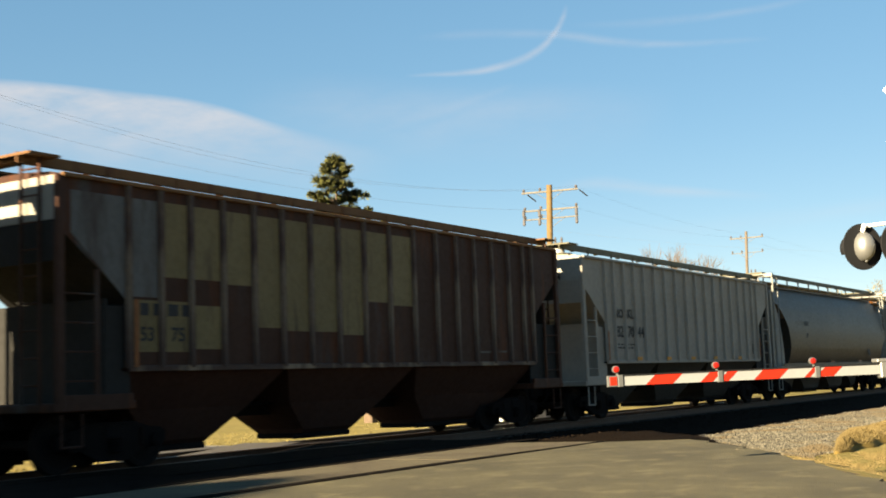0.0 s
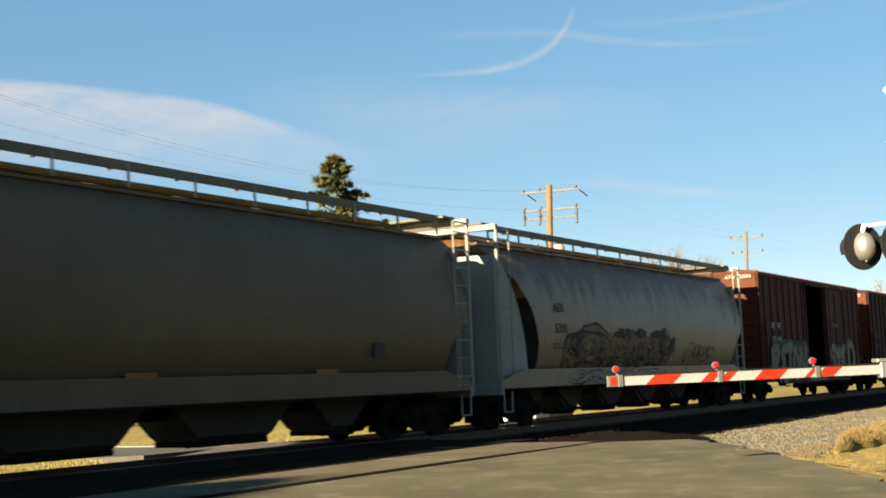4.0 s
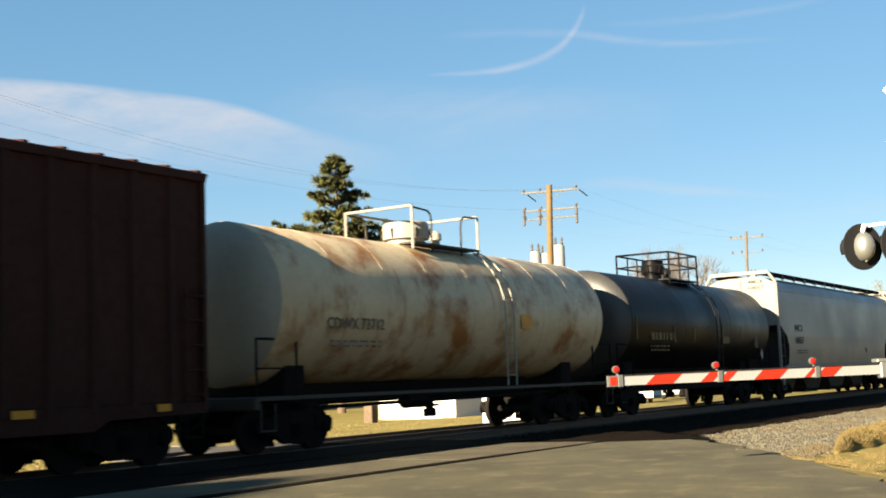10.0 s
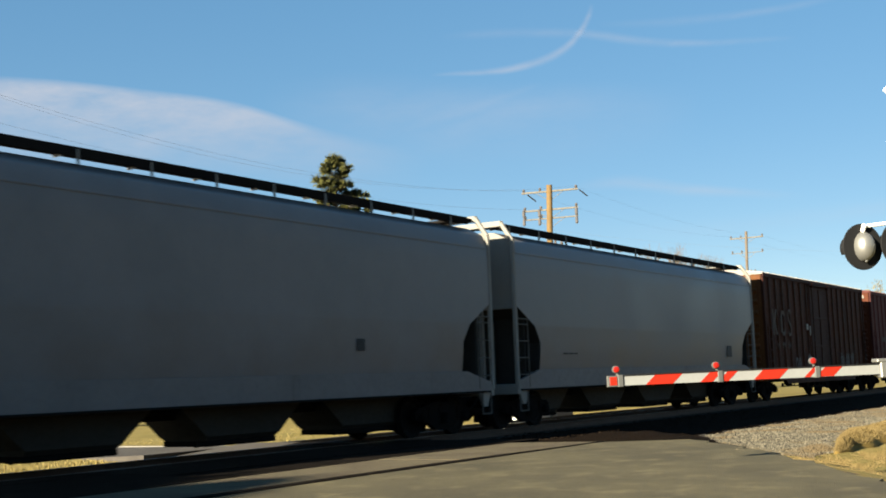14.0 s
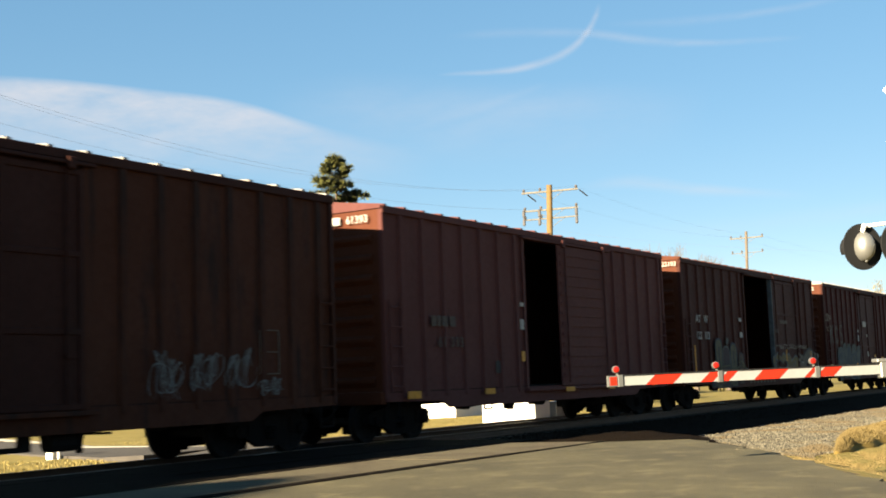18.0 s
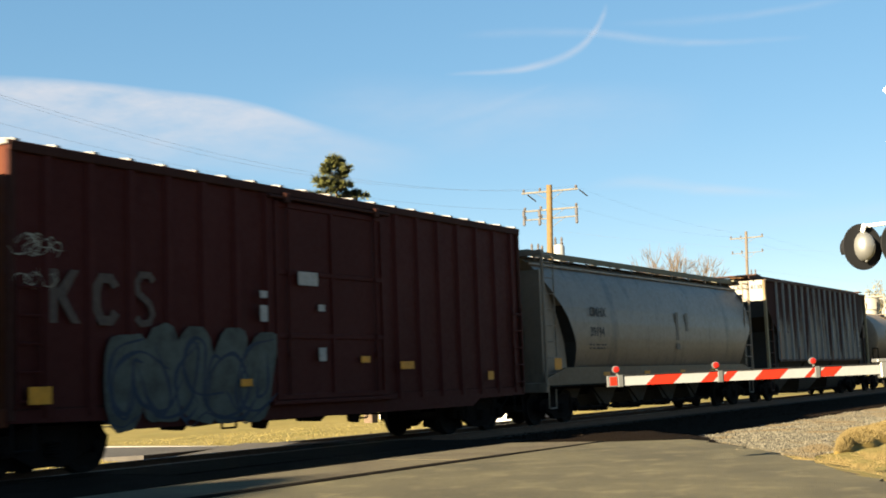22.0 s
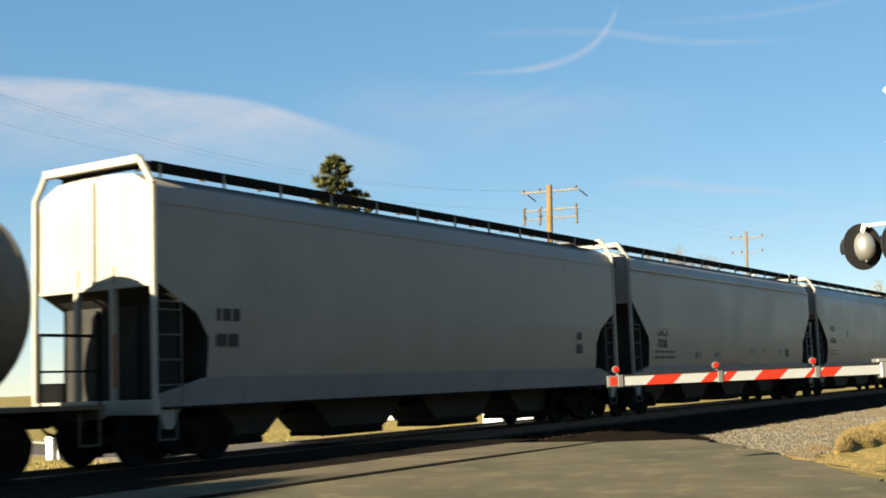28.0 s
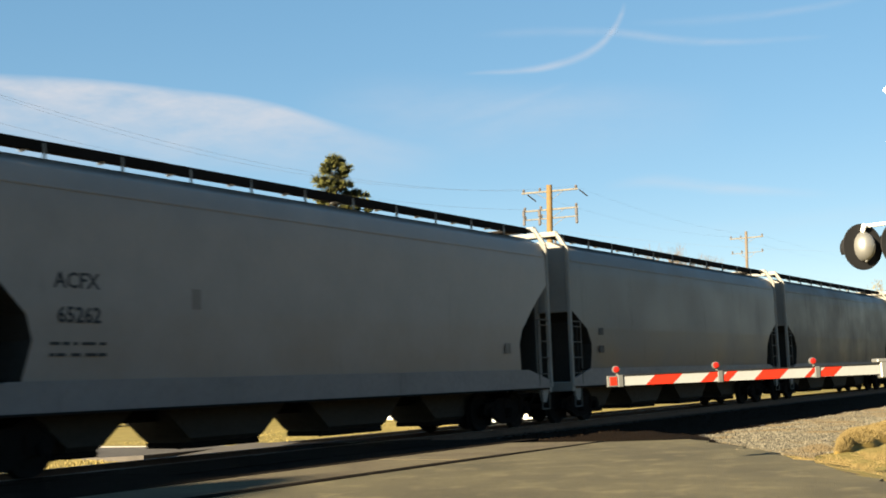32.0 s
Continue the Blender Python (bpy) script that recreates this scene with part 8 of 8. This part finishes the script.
    graffiti(c, 4.9, 6.3, 2.05, 2.25, -1.57, 4, P["graf_white"], P["graf_white"], 37, style="thin")
    plates(c, [(5.45, 1.5, 0.42, 0.06), (5.45, 1.12, 0.42, 0.06)], -1.57, MAT["white_text"], "stencil")
    plates(c, [(6.4, 1.5, 0.09, 0.9), (3.0, 1.8, 0.1, 0.45)], -1.665, MAT["yellow"], "yellow_strip")
    plates(c, [(-1.2 + 0.4 * k, 0.86, 0.22, 0.16) for k in range(8)], -1.545, P["graf_grey"], "graffiti_block", "sprayed pale block")
    c, h = boxcar("oxide-red boxcar with pale blue graffiti", 243.54, 258.95, P["box_red"], P["sun_red_brown"], (-1.80, 1.69), None, MAT["galv"], edge_mat=P["box_dark"])
    mark_stroke(c, [(-4.87, 3.05), (-4.95, 3.15), (-5.13, 3.15), (-5.23, 3.03), (-5.21, 2.85), (-4.95, 2.68), (-4.89, 2.51), (-4.97, 2.37), (-5.15, 2.35), (-5.25, 2.45)], 0.12, -1.566, MAT["cream_text"])
    for j, x in enumerate((-6.70, -5.87)):
        part("faded_mark", Kit().prism([(x - 0.28, 2.33), (x - 0.14, 2.33), (x - 0.14, 2.73), (x + 0.14, 2.33), (x + 0.3, 2.33), (x + 0.02, 2.75), (x + 0.28, 3.15), (x + 0.12, 3.15), (x - 0.14, 2.83), (x - 0.14, 3.15), (x - 0.28, 3.15)] if j == 0 else
             [(x + 0.26, 2.48), (x + 0.12, 2.31), (x - 0.14, 2.31), (x - 0.28, 2.53), (x - 0.28, 2.93), (x - 0.14, 3.13), (x + 0.12, 3.13), (x + 0.26, 2.95), (x + 0.12, 2.89), (x + 0.05, 2.98), (x - 0.08, 2.98), (x - 0.13, 2.83), (x - 0.13, 2.61), (x - 0.06, 2.46), (x + 0.06, 2.46), (x + 0.12, 2.57)], -1.567, -1.562), MAT["cream_text"], c, "faded block mark")
    part("end_mark", Kit().box(-h - 0.085, -h - 0.08, -0.35, -0.02, 4.70, 4.86), MAT["white_text"], c)
    lettering("172232", 0.17, MAT["white_text"], c, -h - 0.082, 4.70, -0.85, face="end")
    graffiti(c, -5.9, -1.9, 0.70, 2.35, -1.57, 5, P["graf_pale"], P["graf_deep"], 30, style="bubble")
    graffiti(c, -7.5, -6.7, 3.3, 3.7, -1.57, 3, P["graf_white"], P["graf_white"], 33, style="thin")
    graffiti(c, -7.5, -6.9, 2.8, 3.2, -1.57, 3, P["graf_white"], P["graf_white"], 34, style="thin")
    plates(c, [(-7.2, 1.25, 0.42, 0.26), (-2.7, 1.35, 0.3, 0.13), (0.9, 1.75, 0.3, 0.13), (2.4, 1.62, 0.5, 0.16), (5.9, 1.35, 0.25, 0.2)], -1.62, MAT["yellow"])
    plates(c, [(-2.2, 2.95, 0.2, 0.13), (-2.2, 2.6, 0.2, 0.3), (-0.5, 2.75, 0.2, 0.13), (-0.5, 1.85, 0.22, 0.26), (-0.9, 3.3, 0.6, 0.26)], -1.62, MAT["white_text"], "placard")
    # satin grey round hopper, rusty ribbed hopper, grey tank
    c, h = smooth_hopper("satin grey round-sided covered hopper with dark lettering", 260.3, 276.7, P["grey_cmhx"], P["grey_lower"], [(1.5, 1.9), (2.2, 1.75), (2.9, 1.3), (3.8, 0.45), (4.4, 0.05), (4.8, 0.0)], [(z * 0.96, w) for z, w in ROUND], (4.62, -0.98, -0.45), P["walk_green"], (1.04, 1.50), 4.58, 4.25, True, P["grey_cmhx"], walk_roof=4.40, rung_top=4.2, gaps=(-3.8, -1.3, 1.17, 3.7), gap=1.9, w_bot=0.30, apex=(0.5, 1.0), apex_w=0.12, web=4.1, back=BACK_R, inset=1.4, rear_inset=1.1, sill_mat=P["dull_grey"])
    plates(c, [(0.9, 2.75, 0.22, 0.9), (1.75, 2.9, 0.2, 0.6), (0.95, 2.1, 0.3, 0.2)], -1.497, P["cool_grey3"], "grime_streak", "dark grime streak")
    lettering("CMHX", 0.27, MAT["dark_text"], c, -5.05, 2.92, -1.505)
    lettering("39194", 0.27, MAT["dark_text"], c, -5.1, 2.36, -1.505)
    text_bars(c, -5.6, 2.1, 1.1, 2, -1.48, MAT["dark_text"], seed=71)
    plates(c, [(-4.6, 1.3, 0.4, 0.1), (-1.7, 1.3, 0.4, 0.1), (1.2, 1.3, 0.4, 0.1), (3.9, 1.3, 0.4, 0.1), (-7.6, 1.6, 0.4, 0.3)], -1.496, MAT["yellow"])
    c, h = ribbed_hopper("rust-eaten pale ribbed covered hopper", 278.71, 294.61, P["rust_panel"], P["grey_lower"], P["roof_rust"], 17, inset=1.1, post_at=[-6.48 + 0.884 * j for j in range(15)], chord_mat=P["brown_low"], top=4.76, bottom=1.6, cut=1.4, post_mat=P["rust_post"], end_mat=P["brown_low"], sunlit_top=P["cream_and_lit_end"], walk_mat=P["brown"], walk_z=4.95, cap_mat=P["brown"], corner=P["cream_post"])
    edges = [-h + 0.16, -6.48] + [-6.48 + 0.884 * j for j in range(1, 15)] + [h - 1.35]
    for a, b in zip(edges[1:], edges[2:]):
        part("side_panel", Kit().box(a + 0.075, b - 0.075, -1.468, -1.461, 1.65, 4.70), P["eaten"], c)
    part("side_panel", Kit().prism([(edges[0], 4.70), (edges[1] - 0.075, 4.70), (edges[1] - 0.075, 2.75), (edges[0], 3.85)], -1.468, -1.461), P["eaten"], c)
    lettering("CRDX 8138", 0.17, MAT["dark_text"], c, -h + 0.05, 4.42, -0.8, face="end")
    lettering("C", 0.3, MAT["dark_text"], c, -5.2, 2.7, -1.47)
    plates(c, [(-6.5, 2.2, 0.08, 1.1), (-3.9, 1.9, 0.07, 0.5), (1.2, 1.8, 0.07, 0.4)], -1.545, MAT["orange"], "orange_strip")
    part("stencil_frame", Kit().box(6.0, 6.4, -1.475, -1.47, 1.95, 2.2).box(6.0, 6.4, -1.475, -1.47, 2.28, 2.5), MAT["cream_text"], c)
    c, h = tank_car("pale grey tank car with cream manway and handrails", 295.8, 310.6, P["tank_grey"], P["dull_grey"], -6.7, 6.35, 2.66, 1.46, P["cream_and_lit_end"], dome=(-1.40, 0.56, 0.88), rail=(-1.95, 0.70), ladder_x=0.75, rail_h=0.94, dome_mat=P["cream_and_lit_end"], saddle_mat=MAT["under"])
    lettering("ETCX 422501", 0.26, MAT["dark_text"], c, -3.15, 2.62, -1.475)
    text_bars(c, -4.2, 2.3, 1.8, 2, -1.45, MAT["dark_text"], seed=81)
    plates(c, [(-4.9, 2.7, 0.08, 0.8), (-1.6, 2.7, 0.08, 0.5), (2.52, 1.43, 0.08, 0.42), (4.25, 1.52, 0.07, 0.5), (7.5, 1.75, 0.08, 0.85)], -1.575, MAT["orange"], "orange_strip")
    # the long row of smooth hoppers
    c, h = smooth_hopper("pale grey smooth covered hopper with bright end", 311.70, 329.72, P["cool_grey2"], P["grey_lower"], CUT_A, end_mat=P["cream_and_lit_end"])
    text_bars(c, -7.6, 2.45, 0.6, 2, -1.505, MAT["dark_text"], 0.22, 0.45, 91)
    plates(c, [(6.7, 2.0, 0.28, 0.25), (6.7, 2.35, 0.28, 0.2)], -1.50, MAT["dark_text"], "stencil")
    c, h = smooth_hopper("grey smooth covered hopper with yellow markers on the sill", 331.03, 349.76, P["cool_grey2"], P["grey_lower"], CUT_G, walk=(5.20, -1.05, -0.45), end_mat=P["sun_pale_end"], slant=0.18, pitch=1.75, knee=4.72, sill=(1.07, 1.48), apex=(0.5, 1.1), apex_w=0.2, gaps=(-4.4, -0.4, 3.75), gap=2.6)
    lettering("GACX", 0.27, MAT["dark_text"], c, -7.05, 2.42, -1.503, wide=0.85)
    lettering("7738", 0.27, MAT["dark_text"], c, -7.1, 2.06, -1.498)
    text_bars(c, -7.7, 1.9, 1.6, 2, -1.48, MAT["dark_text"], 0.06, 0.17, 92)
    plates(c, [(-3.9, 1.82, 0.5, 0.2), (-2.1, 1.84, 0.4, 0.16), (1.57, 1.95, 0.5, 0.14), (3.0, 1.98, 0.45, 0.09), (5.05, 1.95, 0.25, 0.14)], -1.482, P["faint_mark"], "faint_stencil", "faint worn stencil")
    plates(c, [(-0.6, 1.55, 2.0, 0.05)], -1.43, MAT["gate_red"], "red_line")
    lettering("GACX", 0.17, MAT["dark_text"], c, -h - 0.016, 4.50, -0.75, face="end")
    lettering("7738", 0.17, MAT["dark_text"], c, -h - 0.016, 4.26, -0.75, face="end")
    plates(c, [(-8.85, 1.1, 0.85, 0.11), (-5.7, 1.17, 0.4, 0.11), (-1.7, 1.17, 0.4, 0.11), (2.2, 1.17, 0.4, 0.11), (5.9, 1.17, 0.4, 0.11), (8.7, 1.1, 0.85, 0.11)], -1.535, MAT["yellow"])
    plates(c, [(5.9, 1.9, 0.35, 0.3)], -1.49, MAT["dark_text"], "stencil")
    c, h = smooth_hopper("grey smooth covered hopper with stencilled lettering", 350.94, 368.87, P["cool_grey"], P["grey_lower"], CUT_F, end_mat=P["sun_pale_end"])
    lettering("ACFX", 0.25, MAT["dark_text"], c, -6.6, 2.88, -1.508)
    lettering("65262", 0.25, MAT["dark_text"], c, -6.55, 2.35, -1.508)
    text_bars(c, -7.1, 2.0, 1.1, 2, -1.48, MAT["dark_text"], 0.05, 0.17, 94)
    lettering("ACFX", 0.16, MAT["dark_text"], c, -h - 0.016, 4.87, -0.62, face="end")
    lettering("65262", 0.16, MAT["dark_text"], c, -h - 0.016, 4.69, -0.65, face="end")
    plates(c, [(6.8, 2.0, 0.26, 0.25), (-4.0, 2.8, 0.2, 0.35)], -1.505, P["faint_mark"], "stencil")
    c, h = smooth_hopper("streaked grey smooth covered hopper", 370.27, 388.31, P["mid_grey"], P["grey_lower"], CUT_A, end_mat=P["sun_pale_end"])
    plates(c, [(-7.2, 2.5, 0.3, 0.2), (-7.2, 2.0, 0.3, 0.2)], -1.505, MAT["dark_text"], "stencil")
    c, h = smooth_hopper("dull streaked grey smooth covered hopper", 389.76, 408.0, P["cool_grey3"], P["grey_lower"], CUT_A, end_mat=P["sun_pale_end"])
    smooth_hopper("grey smooth covered hopper at the tail", 409.4, 427.6, P["cool_grey"], P["grey_lower"], CUT_A, end_mat=P["sun_pale_end"])


build_train()

# metres that the train has gone, second by second
GONE = [0.0, 10.5, 20.98, 31.44, 41.88, 52.3, 62.71, 73.12, 83.51, 93.9, 104.33, 114.77, 125.25, 135.76, 146.31, 156.9, 167.54, 178.21, 188.93, 199.69, 210.48,
        221.3, 232.14, 242.99, 253.86, 264.73, 275.59, 286.46, 297.32, 308.16, 319.0, 329.81, 340.61]


def gone(t):
    if t <= 0:
        return 10.5 * t
    if t >= 32:
        return GONE[32] + 10.8 * (t - 32)
    i = int(t)
    return GONE[i] + (GONE[min(i + 1, 32)] - GONE[i]) * (t - i)


def motions():
    times = [-1.0] + [float(t) for t in range(33)] + [33.0]
    for car, mid in CARS:
        walk(car, [(t, pose(mid - gone(t), RAIL_Y, 0)) for t in times])
    # wheels roll while their car is near
    for w, car in WHEELSETS:
        mid = next(m for c, m in CARS if c is car)
        x = w.matrix_basis.translation.x
        rows, last = [], None
        for k in range(-1, 32 * 30 + 2):
            t = k / 30
            if not -2.0 < mid - gone(t) < 62.0 and k not in (-1, 961):
                continue
            rows.append((t, pose(x, 0, WHEEL_R) @ Matrix.Rotation(-gone(t) / WHEEL_R, 4, 'Y')))
        walk(w, rows)
    # high clouds drift slowly to the side
    drift = Vector((0.536, -0.844, 0.0))
    for ob, at in CLOUDS:
        walk(ob, [(t, Matrix.Translation(at + drift * 4.4 * t)) for t in (-1.0, 0.0, 8.0, 16.0, 24.0, 32.0, 33.0)])


motions()
